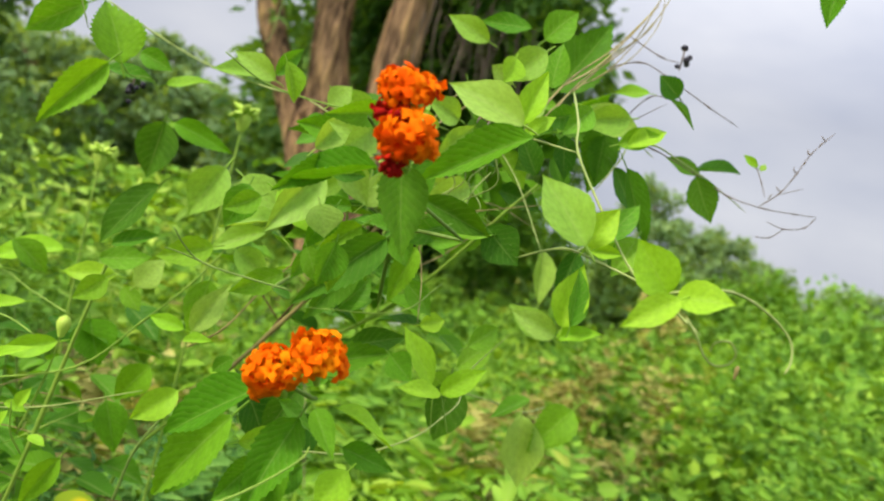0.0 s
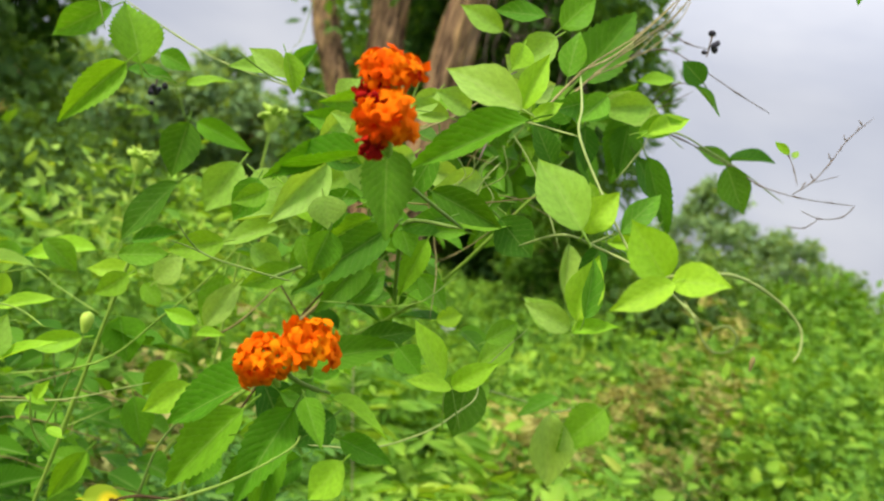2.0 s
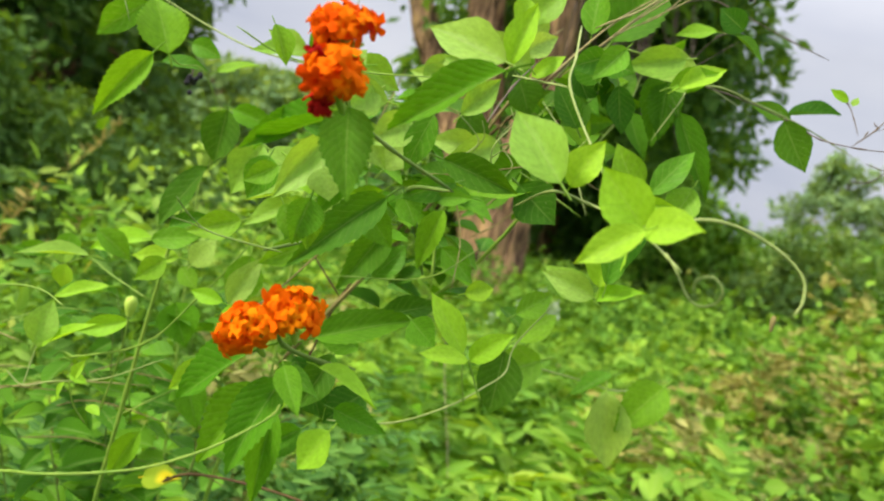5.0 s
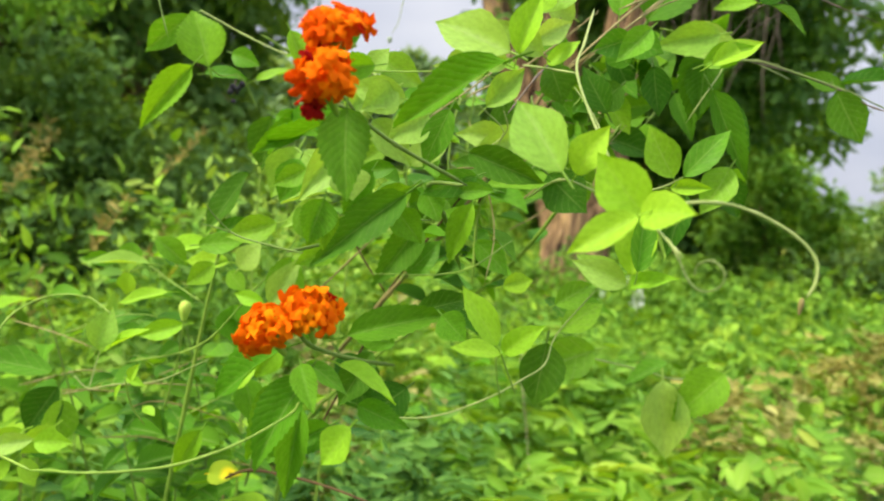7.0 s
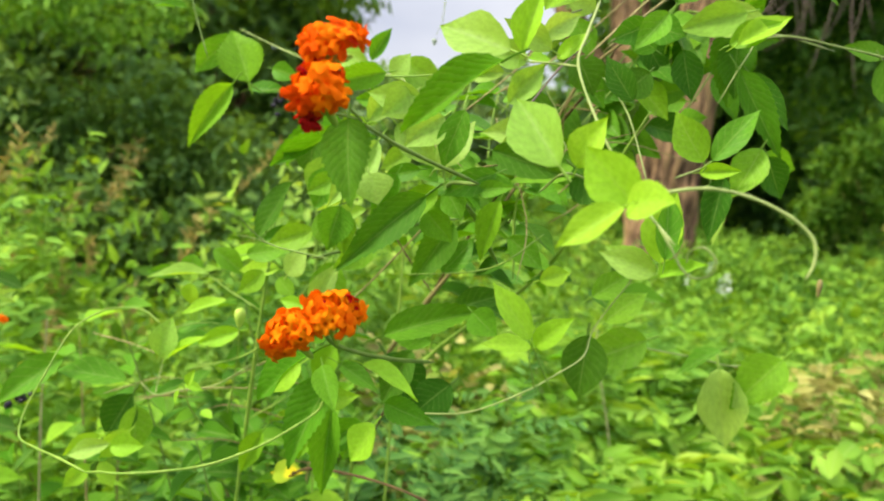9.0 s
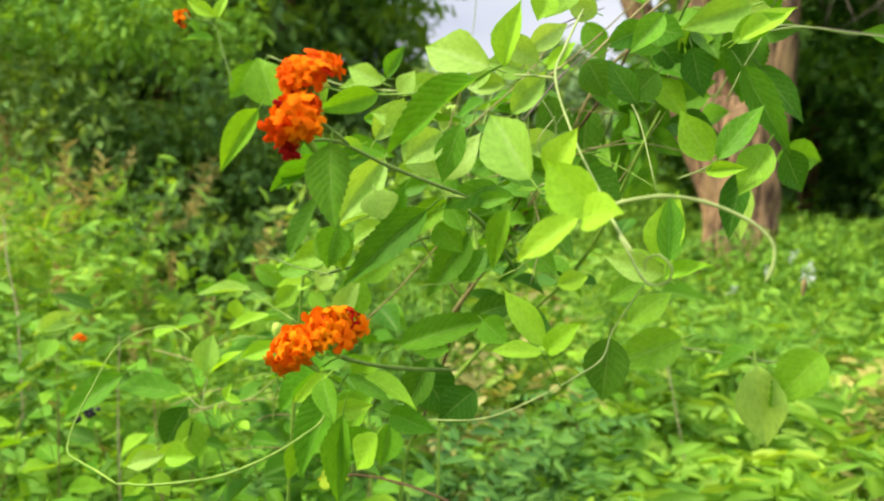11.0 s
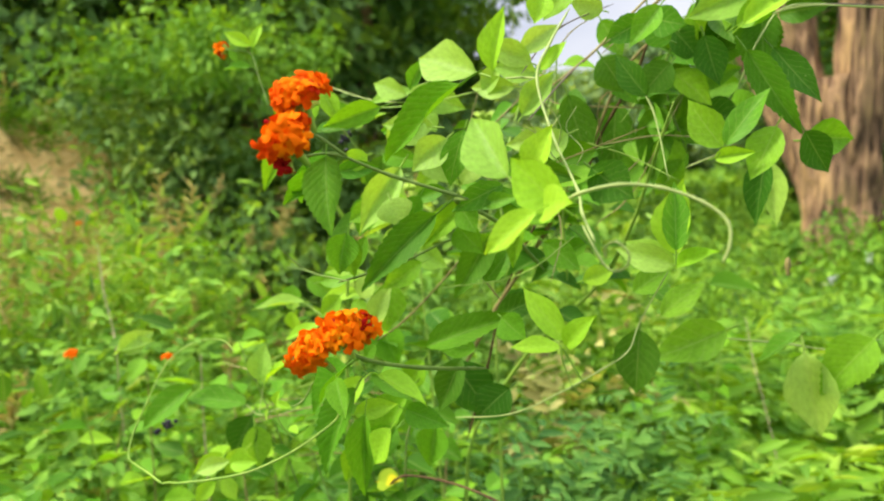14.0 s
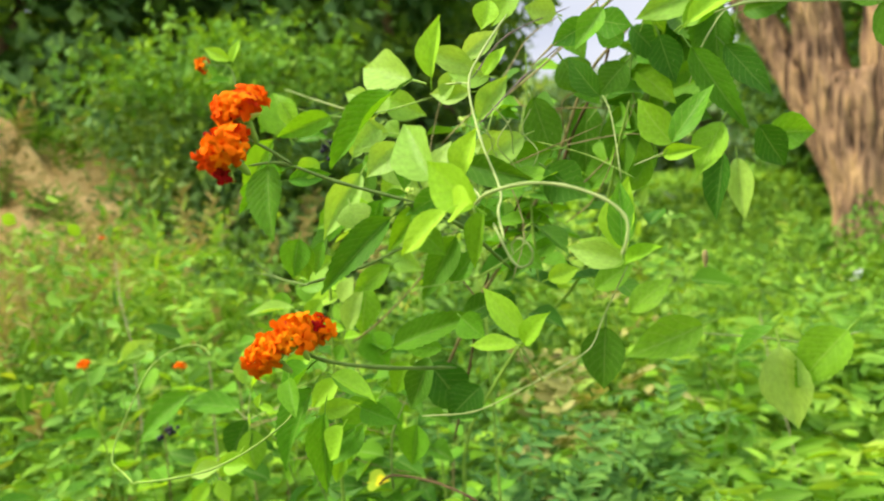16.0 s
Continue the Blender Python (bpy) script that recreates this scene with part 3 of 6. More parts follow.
def fronds(rng, xy, height, count, pairs, length, leaflet, slim):
    """Arching feather-shaped leaves, each with leaflets in pairs, from the tops of short shoots."""
    n = len(xy)
    k = n * count
    turn = (rng.uniform(0, 2 * np.pi, (n, 1)) + np.arange(count)[None] * 2.4 + rng.normal(0, 0.25, (n, count))).ravel()
    span = length * rng.uniform(0.6, 1.2, k)
    z0 = np.repeat(height, count) * np.tile(np.linspace(0.55, 0.95, count), n) * rng.uniform(0.85, 1.1, k)
    root = np.column_stack([np.repeat(xy, count, 0), z0])
    out = np.stack([np.cos(turn), np.sin(turn), np.zeros(k)], 1)
    rise, fall = rng.uniform(0.75, 1.5, k), rng.uniform(0.7, 1.7, k)
    u = np.linspace(0.15, 1.0, pairs)
    tilt = rise[:, None] - fall[:, None] * u[None]
    tang = out[:, None] * np.cos(tilt)[..., None] + np.array([0, 0, 1.0]) * np.sin(tilt)[..., None]
    line = root[:, None] + np.cumsum(tang, 1) * (span / pairs)[:, None, None]
    side = np.cross(tang, np.array([0, 0, 1.0]))
    side /= np.linalg.norm(side, axis=-1, keepdims=True) + 1e-6
    nrm = np.cross(side, tang)
    pos, ax, nn, L = [], [], [], []
    shape = np.sin(np.pi * (0.2 + 0.72 * u))[None] * np.ones((k, 1))
    for sign in (-1, 1):
        pos.append(line)
        ax.append(side * sign + tang * 0.55 + rng.normal(0, 0.12, tang.shape))
        nn.append(nrm + rng.normal(0, 0.55, tang.shape))
        L.append(leaflet * shape * rng.uniform(0.8, 1.2, shape.shape))
    L = np.concatenate([v.ravel() for v in L])
    return np.concatenate([v.reshape(-1, 3) for v in pos]), np.concatenate([v.reshape(-1, 3) for v in ax]), np.concatenate([v.reshape(-1, 3) for v in nn]), L, L * slim


def build_weeds():
    rng = np.random.default_rng(4)

    def stand(name, label, data, mat, category="weeds"):
        tagged(new(name, (far_cloud if name == "far_weeds" else cloud_mesh)(name, *data, mat)), label, category, kind="stuff")

    for name, label, n, shoots, r0, r1, a0, a1, wide, per, leaf, slim, mat in (
            ("broadleaf_weeds", "dense knee-high broad-leaved green weeds", 150, 14, 0.95, 3.2, -80, -32, 0.15, 10, 0.046, 0.46, weed_green),
            ("broadleaf_weeds", "dense knee-high weeds under the bush", 46, 10, 1.2, 3.2, -33, 6, 0.13, 7, 0.052, 0.40, weed_green),
            ("creeper_weeds", "rounded creeper leaves heaped over low bushes", 105, 12, 1.2, 3.4, 4, 44, 0.17, 8, 0.058, 0.68, creeper_green),
            ("creeper_weeds", "rounded creeper leaves heaped over low bushes", 150, 14, 3.2, 7.5, 0, 44, 0.34, 8, 0.085, 0.66, creeper_green),
            ("meadow_weeds", "thick tangle of leafy green weeds in clumps", 430, 16, 2.9, 9.0, -80, 14, 0.30, 10, 0.062, 0.42, weed_green),
            ("far_weeds", "leafy green weeds out to the trees", 1300, 10, 8.5, 30.0, -80, 44, 0.8, 8, 0.18, 0.5, weed_green)):
        xy, h, lean = clumped(rng, n, shoots, r0, r1, a0, a1, wide, 0.8 if r1 < 12 else 1.0)
        pos, ax, nrm, L, W = sprigs(rng, xy, h, per, leaf, slim, lean=0.2, low=0.42)
        stand(name, label, (pos, ax + np.array([0, 0, 0.25]), nrm, L, W), mat)
    # low weeds take the darker fern green to paint shade between clumps
    xy = scatter(rng, 3000, 0.95, 5.5, -80, 44, 0.8)
    stand("low_weeds", "low weeds close to the ground, darker green for shade between clumps", sprigs(rng, xy, rng.uniform(0.12, 0.32, 3000), 5, 0.055, 0.55, low=0.3), soft_fern)
    xy = scatter(rng, 90, 0.85, 1.35, -40, -12)
    stand("soft_weeds", "soft tall feathery weeds round the foot of the bush", fronds(rng, xy, rng.uniform(0.66, 0.84, 90), 10, 9, 0.15, 0.036, 0.34), soft_fern)
    xy = scatter(rng, 300, 1.15, 3.0, -34, 8)
    stand("feathery_weeds", "feathery green weeds with arching compound leaves", fronds(rng, xy, rng.uniform(0.30, 0.68, 300), 9, 5, 0.20, 0.088, 0.30), bright_fern)
    xy = scatter(rng, 480, 1.15, 4.2, -40, 36, 0.8)
    stand("feathery_weeds", "feathery green weeds with arching compound leaves", fronds(rng, xy, np.maximum(0.25, weed_height(xy)) * rng.uniform(0.7, 1.15, 480), 7, 6, 0.20, 0.050, 0.34), fern_green)
    xy = scatter(rng, 300, 1.0, 3.4, -78, -34, 0.8)
    stand("feathery_weeds", "feathery green weeds with arching compound leaves", fronds(rng, xy, weed_height(xy) * rng.uniform(0.6, 0.95, 300), 6, 6, 0.17, 0.045, 0.36), fern_green)
    xy, h, lean = clumped(rng, 190, 6, 1.7, 4.4, -78, -37, 0.16)
    pos, ax, nrm, L, W = sprigs(rng, xy, h, 22, 0.055, 0.24, lean=0.16, low=0.4)
    stand("tall_weeds", "tall narrow-leaved green weeds in upright tufts", (pos, ax + np.array([0, 0, 0.55]), nrm, L, W), weed_green)
    xy, h, lean = clumped(rng, 34, 5, 1.35, 2.4, -36, -19, 0.10)
    pos, ax, nrm, L, W = sprigs(rng, xy, np.clip(h * 1.15, 0.75, 1.16), 26, 0.042, 0.42, lean=0.12, low=0.5)
    stand("pale_weeds", "tall pale green leafy shoots behind the bush", (pos, ax + np.array([0, 0, 0.6]), nrm, L, W), pale_weed)
    xy, h, lean = clumped(rng, 60, 6, 2.0, 4.0, -80, -56, 0.16)
    pos, ax, nrm, L, W = sprigs(rng, xy, np.clip(h * 1.05, 0.5, 1.1), 24, 0.05, 0.34, lean=0.16, low=0.5)
    stand("pale_weeds", "tall pale green leafy shoots before bare earth", (pos, ax + np.array([0, 0, 0.6]), nrm, L, W), pale_weed)
    xy = np.concatenate([scatter(rng, 52, 2.6, 4.3, 7, 17), scatter(rng, 16, 1.9, 2.6, 2, 8), scatter(rng, 9, 1.25, 1.6, -27, -20)])
    stand("dead_weeds", "brown dead weeds among green creepers", fronds(rng, xy, np.maximum(0.45, weed_height(xy)) * 1.06, 7, 6, 0.17, 0.045, 0.45), dead_brown)
    xy = np.concatenate([scatter(rng, 44, 1.5, 4.2, -30, 30), scatter(rng, 16, 1.2, 2.4, -70, -35)])
    stand("yellowing_weeds", "yellow and tan withering weeds among the green", fronds(rng, xy, np.maximum(0.3, weed_height(xy)) * np.where(xy[:, 0] < -0.8, 0.72, 0.98), 6, 8, 0.13, 0.024, 0.42), withered)
    xy = scatter(rng, 9000, 0.5, 14.0, 40, 284, 0.7)
    pos, ax, nrm, L, W = sprigs(rng, xy, rng.uniform(0.06, 0.22, 9000), 4, 0.09, 0.3, low=0.3)
    stand("far_weeds", "low green grass and weeds of the open field", (pos, ax + np.array([0, 0, 0.5]), nrm, L, W), weed_green)
    # dry seed plumes that stand over the weeds by the thicket
    xy = np.concatenate([scatter(rng, 90, 2.4, 4.4, -76, -44), scatter(rng, 110, 3.2, 4.4, -74, -60)])
    h = weed_height(xy) * rng.uniform(0.82, 1.05, 200)
    pos, ax, nrm, L, W = sprigs(rng, xy, h, 30, 0.055, 0.2, lean=0.35, low=0.8)
    stand("dry_grass_plumes", "straw-coloured dry seed plumes above the weeds", (pos, ax + np.array([0, 0, 0.8]), nrm, L, W), dry_straw, "grass")
    xy = scatter(rng, 6, 3.6, 4.4, -11, -8)
    h = np.maximum(0.5, weed_height(xy)) * 1.15 + 0.15
    stand("white_wildflowers", "small white wildflowers over green weeds", sprigs(rng, xy, h, 8, 0.026, 0.6, low=0.92), white_bloom, "flowers")


build_weeds()


# ---- shrubs and trees ----
def build_shrub(place, width, height, clumps, per, leaf, material, label, seed, name="shrub", floor=0.0):
    rng = np.random.default_rng(seed)
    top = thing(name, place, label, "shrub")
    base = Vector(place)
    for i in range(5):
        a = 2 * math.pi * i / 5 + rng.uniform(-0.4, 0.4)
        end = base + Vector((math.cos(a) * width * 0.5, math.sin(a) * width * 0.5, height * rng.uniform(0.35, 0.5)))
        part("stem", tube("shrub_stem", [base + Vector((0, 0, -0.05)), base.lerp(end, 0.5) + Vector((0, 0, 0.05 * height)), end], 0.014 * height, 0.004 * height, stalk_wood), top)
    d = rng.normal(0, 1, (clumps, 3))
    d /= np.linalg.norm(d, axis=1, keepdims=True)
    d[:, 2] = np.abs(d[:, 2])
    c = np.array(base) + d * np.array([width, width, height * 0.72]) * rng.uniform(0.38, 1.0, (clumps, 1)) + np.array([0, 0, height * 0.12])
    c[:, 2] = floor + (height * 0.9 - floor) * c[:, 2] / (height * 0.9)
    r = np.full((clumps, 3), 0.30 * min(width, height)) * rng.uniform(0.4, 1.35, (clumps, 1))
    part("crown", (far_cloud if leaf > 0.1 else cloud_mesh)("shrub_crown", *clump_leaves(rng, c, r, per, leaf), material), top)
    return top


def build_tree(place, height, spread, crown_low, clumps, per, leaf, material, label, seed, trunk=0.16, name="tree", puff=(0.26, 0.46)):
    """Tapered trunk, limbs, and a crown of leafy clumps with gaps between them."""
    rng = np.random.default_rng(seed)
    top = thing(name, place, label, "tree")
    b = Vector(place)
    lean = Vector((rng.uniform(-0.3, 0.3), rng.uniform(-0.3, 0.3), 0))
    part("trunk", tube("tree_trunk", [b + Vector((0, 0, -0.1)), b + lean * 0.5 + Vector((0, 0, height * 0.3)), b + lean + Vector((0, 0, height * 0.75))], trunk, trunk * 0.35, bark, sides=10, rough=0.25, seed=seed), top)
    c = []
    for i in range(clumps):
        a, z = rng.uniform(0, 2 * math.pi), rng.uniform(crown_low, height)
        f = (z - crown_low) / (height - crown_low)
        r = spread * (0.45 + 0.75 * math.sin(math.pi * min(1, 0.25 + 0.75 * f))) * rng.uniform(0.25, 0.95)
        c.append((b.x + lean.x * f + r * math.cos(a), b.y + lean.y * f + r * math.sin(a), z))
    c = np.array(c)
    for i in range(0, clumps, max(1, clumps // 7)):
        end = Vector(c[i])
        z = min(height * 0.7, max(0.4, end.z * 0.6))
        part("limb", tube("tree_limb", [b + lean * (z / height) + Vector((0, 0, z)), (b + lean * (z / height) + Vector((0, 0, z))).lerp(end, 0.55) + Vector((0, 0, 0.1 * height)), end], trunk * 0.4, trunk * 0.1, bark, sides=6), top)
    r = np.repeat(rng.uniform(*puff, (clumps, 1)) * spread, 3, 1) * np.array([1, 1, 0.75])
    part("crown", far_cloud("tree_crown", *clump_leaves(rng, c, r, per, leaf), material), top)
    return top


def build_forked_tree():
    """Old tree whose pale brown trunk forks near the ground; its crown hangs dark overhead."""
    rng = np.random.default_rng(31)
    b = Vector((-1.35, 8.0, 0))
    top = thing("forked_tree", b, "old tree forking low with flaking reddish-brown bark and dark foliage", "tree")

    def bough(name, r0, r1, seed, *way):
        part(name, tube(name, [b + Vector(p) for p in way], r0, r1, bark, sides=44, steps=12, rough=0.3, seed=seed), top)

    bough("trunk", 0.33, 0.24, 1, (0.24, 0, -0.2), (0.23, 0, 0.3), (0.20, 0, 1.0), (0.15, 0.02, 1.75))
    bough("trunk_fork", 0.20, 0.15, 2, (0.16, -0.05, 0.5), (0.02, -0.04, 1.2), (-0.18, 0.0, 2.0), (-0.34, 0.05, 2.9), (-0.55, 0.2, 4.6))
    bough("trunk_fork", 0.22, 0.17, 3, (0.30, 0, 0.3), (0.35, 0, 1.1), (0.40, 0, 2.1), (0.40, 0, 3.1), (0.55, 0.1, 5.2))
    bough("trunk_fork", 0.17, 0.11, 5, (0.10, 0.10, 0.5), (-0.22, 0.12, 1.3), (-0.57, 0.15, 2.0), (-0.98, 0.2, 2.7), (-1.4, 0.3, 3.7))
    bough("limb", 0.10, 0.04, 4, (0.4, 0, 3.3), (0.9, -0.1, 3.8), (1.7, -0.2, 4.3))
    c = np.array([(b.x + rng.uniform(-0.9, 2.2), b.y + rng.uniform(-0.4, 1.8), rng.uniform(3.3, 5.6)) for _ in range(60)]
                 + [(b.x + rng.uniform(-0.7, 2.6), b.y + rng.uniform(0.8, 2.2), rng.uniform(2.3, 3.6)) for _ in range(46)])
    part("crown", far_cloud("forked_crown", *clump_leaves(rng, c, np.full((106, 3), 0.55) * rng.uniform(0.7, 1.2, (106, 1)), 150, 0.16), tree_green), top)
    for i in range(34):
        x, z = rng.uniform(0.5, 1.7), rng.uniform(2.9, 3.7)
        p = b + Vector((x, -0.15 + rng.uniform(-0.2, 0.2), z))
        part("dry_twig", tube("hanging_twig", [p, p + Vector((rng.uniform(-0.1, 0.1), 0, -0.35)), p + Vector((rng.uniform(-0.25, 0.25), 0, -rng.uniform(0.5, 1.0)))], 0.010, 0.003, twig_grey, sides=4, steps=3), top, label="dry brown hanging twig")
    return top


build_forked_tree()
# lit crest and shaded lower part, painted as lighter and darker leaf colours
build_shrub(polar(-51.5, 6.1), 1.35, 2.2, 90, 150, 0.075, thicket_green, "leafy shrub in front of the thicket, coloured darker for shade", 40)
build_shrub(polar(-50.5, 5.7), 1.0, 2.30, 26, 150, 0.066, shrub_green, "creeper draped over a shrub, coloured lighter as its lit crest", 41, floor=1.9)
build_shrub(polar(-57.5, 5.7), 0.95, 2.35, 60, 150, 0.070, shrub_dull, "leafy green shrub in front of dark trees", 49)
build_shrub(polar(-60, 6.9), 1.2, 2.1, 60, 130, 0.085, shrub_dull, "low leafy green shrub beside bare earth", 42)
build_shrub(polar(-71, 7.6), 1.4, 2.2, 60, 120, 0.09, shrub_dull, "low leafy green shrub beside bare earth", 48)
build_shrub(polar(-33, 6.6), 1.1, 1.35, 46, 130, 0.085, thicket_green, "leafy green shrub under dark trees", 43)
for az, dist, w, h, seed in ((20, 4.4, 0.50, 1.10, 121), (27, 3.9, 0.55, 1.25, 122), (14, 5.8, 0.60, 0.95, 123), (24, 6.5, 0.8, 1.35, 124), (4, 5.2, 0.5, 0.80, 125), (-6, 6.2, 0.6, 0.85, 126), (9, 3.6, 0.35, 0.70, 127)):
    build_shrub(polar(az, dist), w, h, 30, 90, 0.06, shrub_green, "small leafy bush among the weeds of the field", seed)
# the hollow's shade is put into this shrub's darker leaf colour
build_shrub(polar(-43.5, 5.6), 0.8, 1.9, 46, 130, 0.080, thicket_green, "leafy shrub under dark trees, coloured darker for the shaded hollow", 40)
build_shrub(polar(-31, 9.5), 1.5, 1.5, 40, 110, 0.12, thicket_green, "green shrub at the edge of the field", 44)
build_shrub(polar(25, 11.0), 1.7, 1.9, 60, 130, 0.12, shrub_green, "low light-green shrub in the open field", 45)
build_shrub(polar(33, 13.0), 2.6, 2.3, 64, 120, 0.15, shrub_green, "low light-green shrub in the open field", 46)
build_shrub(polar(14.5, 12.0), 1.0, 2.1, 50, 150, 0.12, shrub_dull, "dark leafy shrub at the end of the field", 50)
build_shrub(polar(10, 13.0), 1.8, 1.3, 40, 140, 0.14, shrub_dull, "green shrub in the open field", 47)
for az, dist, w, seed in ((-10, 24, 3.4, 102), (-2, 26, 3.4, 103), (9, 24, 3.4, 104), (16, 22, 3.0, 105), (21, 18, 2.4, 106), (24, 27, 3.6, 107), (40, 20, 3.4, 108), (32, 30, 4.0, 110)):
    build_shrub(polar(az, dist), w, 1.7, 40, 90, 0.24, shrub_green, "wide leafy shrub along the far side of the field", seed)
for az, dist, h, seed in ((-41, 10.5, 6.5, 51), (-49, 9.5, 6.8, 52), (-58, 10.0, 6.5, 53), (-67, 9.0, 6.5, 54), (-77, 9.5, 6.5, 55), (-39, 14.0, 6.0, 57)):
    build_tree(polar(az, dist), h, 1.7, 0.4, 90, 125, 0.24, thicket_green, "dense dark green tree in the thicket", seed)
for az, dist, h, seed in ((-45, 15.0, 7.5, 91), (-54, 15.0, 7.5, 92), (-63, 15.0, 7.5, 93), (-73, 14.0, 7.5, 94)):
    build_tree(polar(az, dist), h, 2.6, 0.5, 54, 64, 0.48, tree_green, "dense dark green tree behind the thicket", seed)
build_tree(polar(-10, 13.5), 6.5, 1.5, 0.5, 60, 120, 0.26, tree_green, "dark green tree behind the forked trunk", 63)
build_shrub(polar(5.0, 12.5), 1.0, 2.7, 60, 140, 0.13, shrub_green, "tall leafy green bush beside dark trees", 51)
build_tree(polar(0.3, 15.5), 8.5, 1.5, 0.5, 70, 120, 0.29, tree_green, "tall dark green tree leafy to the ground", 61)
build_tree(polar(-2.5, 19.0), 8.0, 2.1, 0.4, 60, 110, 0.40, tree_green, "dense dark green tree behind the others", 64)
build_tree(polar(-8.0, 19.5), 7.0, 2.4, 0.4, 56, 110, 0.40, tree_green, "dense dark green tree behind the others", 65)
build_tree(polar(-4.5, 15.0), 8.0, 1.7, 0.6, 60, 120, 0.29, tree_green, "tall dark green tree leafy to the ground", 62)
# far trees; their pale grey-green leaf colour stands in for haze
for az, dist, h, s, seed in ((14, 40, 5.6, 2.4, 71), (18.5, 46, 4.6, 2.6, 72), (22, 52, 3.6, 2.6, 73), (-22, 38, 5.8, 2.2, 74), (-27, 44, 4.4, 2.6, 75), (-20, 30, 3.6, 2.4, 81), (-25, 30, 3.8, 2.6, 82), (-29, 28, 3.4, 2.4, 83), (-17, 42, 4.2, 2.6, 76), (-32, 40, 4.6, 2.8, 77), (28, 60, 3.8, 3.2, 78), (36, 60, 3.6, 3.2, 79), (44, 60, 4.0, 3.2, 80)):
    build_tree(polar(az, dist), h, s, 0.4, 84, 64, 0.36, hazed_green, "far tree with distance haze put into its grey-green leaves", seed, trunk=0.2, puff=(0.13, 0.28))

# ---- lantana ----
BUSH = Vector((-0.13, 0.66, 0.0))
lantana = thing("lantana_bush", BUSH, "lantana bush with rough serrated leaves and orange flower heads", "shrub")
pick = random.Random(7)


def lantana_leaf(base, tip, width, normal, blades=LANTANA):
    part("leaf", pick.choice(blades), lantana, leaf_pose(base, tip, width, normal))


def lantana_stem(r0, r1, *pts):
    part("stem", tube("lantana_stem", pts, r0 * 0.78, r1 * 0.78, stalk_wood if r0 > 0.0021 else stalk_olive, nodes=0.3), lantana)


lantana_leaf((-0.225, 0.492, 1.290), (-0.247, 0.497, 1.327), 0.034, (0.39, -0.85, 0.34))
lantana_leaf((-0.226, 0.476, 1.287), (-0.252, 0.461, 1.241), 0.021, (0.43, -0.90, 0.05))
lantana_leaf((-0.207, 0.556, 1.265), (-0.164, 0.560, 1.255), 0.018, (0.12, -0.98, 0.17))
lantana_leaf((-0.035, 0.322, 1.263), (-0.077, 0.333, 1.246), 0.016, (-0.30, -0.72, 0.62))
lantana_leaf((-0.024, 0.305, 1.266), (-0.014, 0.294, 1.233), 0.021, (0.19, -0.91, 0.37), LANTANA_DEEP)
lantana_leaf((0.0250, 0.3400, 1.2950), (-0.0192, 0.3367, 1.2633), 0.0155, (-0.05, -0.83, 0.55))
lantana_leaf((-0.061, 0.427, 1.279), (-0.095, 0.424, 1.280), 0.018, (0.09, -0.99, 0.05))
lantana_leaf((0.049, 0.585, 1.364), (0.078, 0.592, 1.426), 0.041, (-0.01, -0.99, 0.11), LANTANA_DEEP)
lantana_leaf((0.088, 0.571, 1.347), (0.090, 0.568, 1.297), 0.029, (0.01, -1.00, 0.05), LANTANA_DEEP)
lantana_leaf((0.020, 0.484, 1.263), (-0.026, 0.479, 1.253), 0.021, (0.08, -0.99, 0.10), LANTANA_DEEP)
lantana_leaf((-0.062, 0.349, 1.155), (-0.104, 0.360, 1.119), 0.022, (-0.40, -0.72, 0.57))
lantana_leaf((-0.088, 0.430, 1.113), (-0.119, 0.424, 1.060), 0.030, (-0.06, -0.93, 0.36))
lantana_leaf((-0.040, 0.332, 1.151), (-0.051, 0.314, 1.111), 0.021, (0.09, -0.85, 0.52))
lantana_leaf((-0.032, 0.311, 1.163), (-0.019, 0.302, 1.148), 0.011, (0.10, -0.80, 0.59))
lantana_leaf((-0.019, 0.345, 1.140), (0.006, 0.347, 1.135), 0.013, (0.16, -0.90, 0.41))
lantana_leaf((-0.202, 0.551, 1.061), (-0.186, 0.550, 1.026), 0.025, (0.52, -0.82, 0.25))
lantana_leaf((-0.206, 0.507, 1.031), (-0.224, 0.503, 0.993), 0.018, (0.14, -0.99, 0.03))
lantana_leaf((0.100, 0.504, 1.313), (0.128, 0.509, 1.267), 0.018, (0.31, -0.95, 0.10), LANTANA_DEEP)
lantana_leaf((0.091, 0.569, 1.340), (0.094, 0.565, 1.302), 0.025, (0.16, -0.98, 0.12), LANTANA_DEEP)
lantana_leaf((-0.048, 0.336, 1.264), (-0.075, 0.323, 1.243), 0.012, (0.16, -0.91, 0.38))
lantana_leaf((-0.061, 0.418, 1.150), (-0.010, 0.441, 1.171), 0.020, (0.18, -0.85, 0.49), LANTANA_DEEP)
lantana_leaf((-0.046, 0.344, 1.133), (-0.046, 0.338, 1.089), 0.015, (0.27, -0.95, 0.14))
lantana_leaf((0.144, 0.662, 1.123), (0.113, 0.644, 1.083), 0.035, (-0.02, -0.91, 0.42))
lantana_leaf((-0.046, 0.340, 1.225), (-0.043, 0.339, 1.206), 0.013, (0.58, -0.80, 0.15))
lantana_leaf((-0.029, 0.390, 1.233), (-0.060, 0.360, 1.194), 0.020, (0.40, -0.85, 0.33), LANTANA_DEEP)
lantana_leaf((-0.045, 0.337, 1.228), (-0.047, 0.332, 1.208), 0.017, (0.61, -0.78, 0.13))
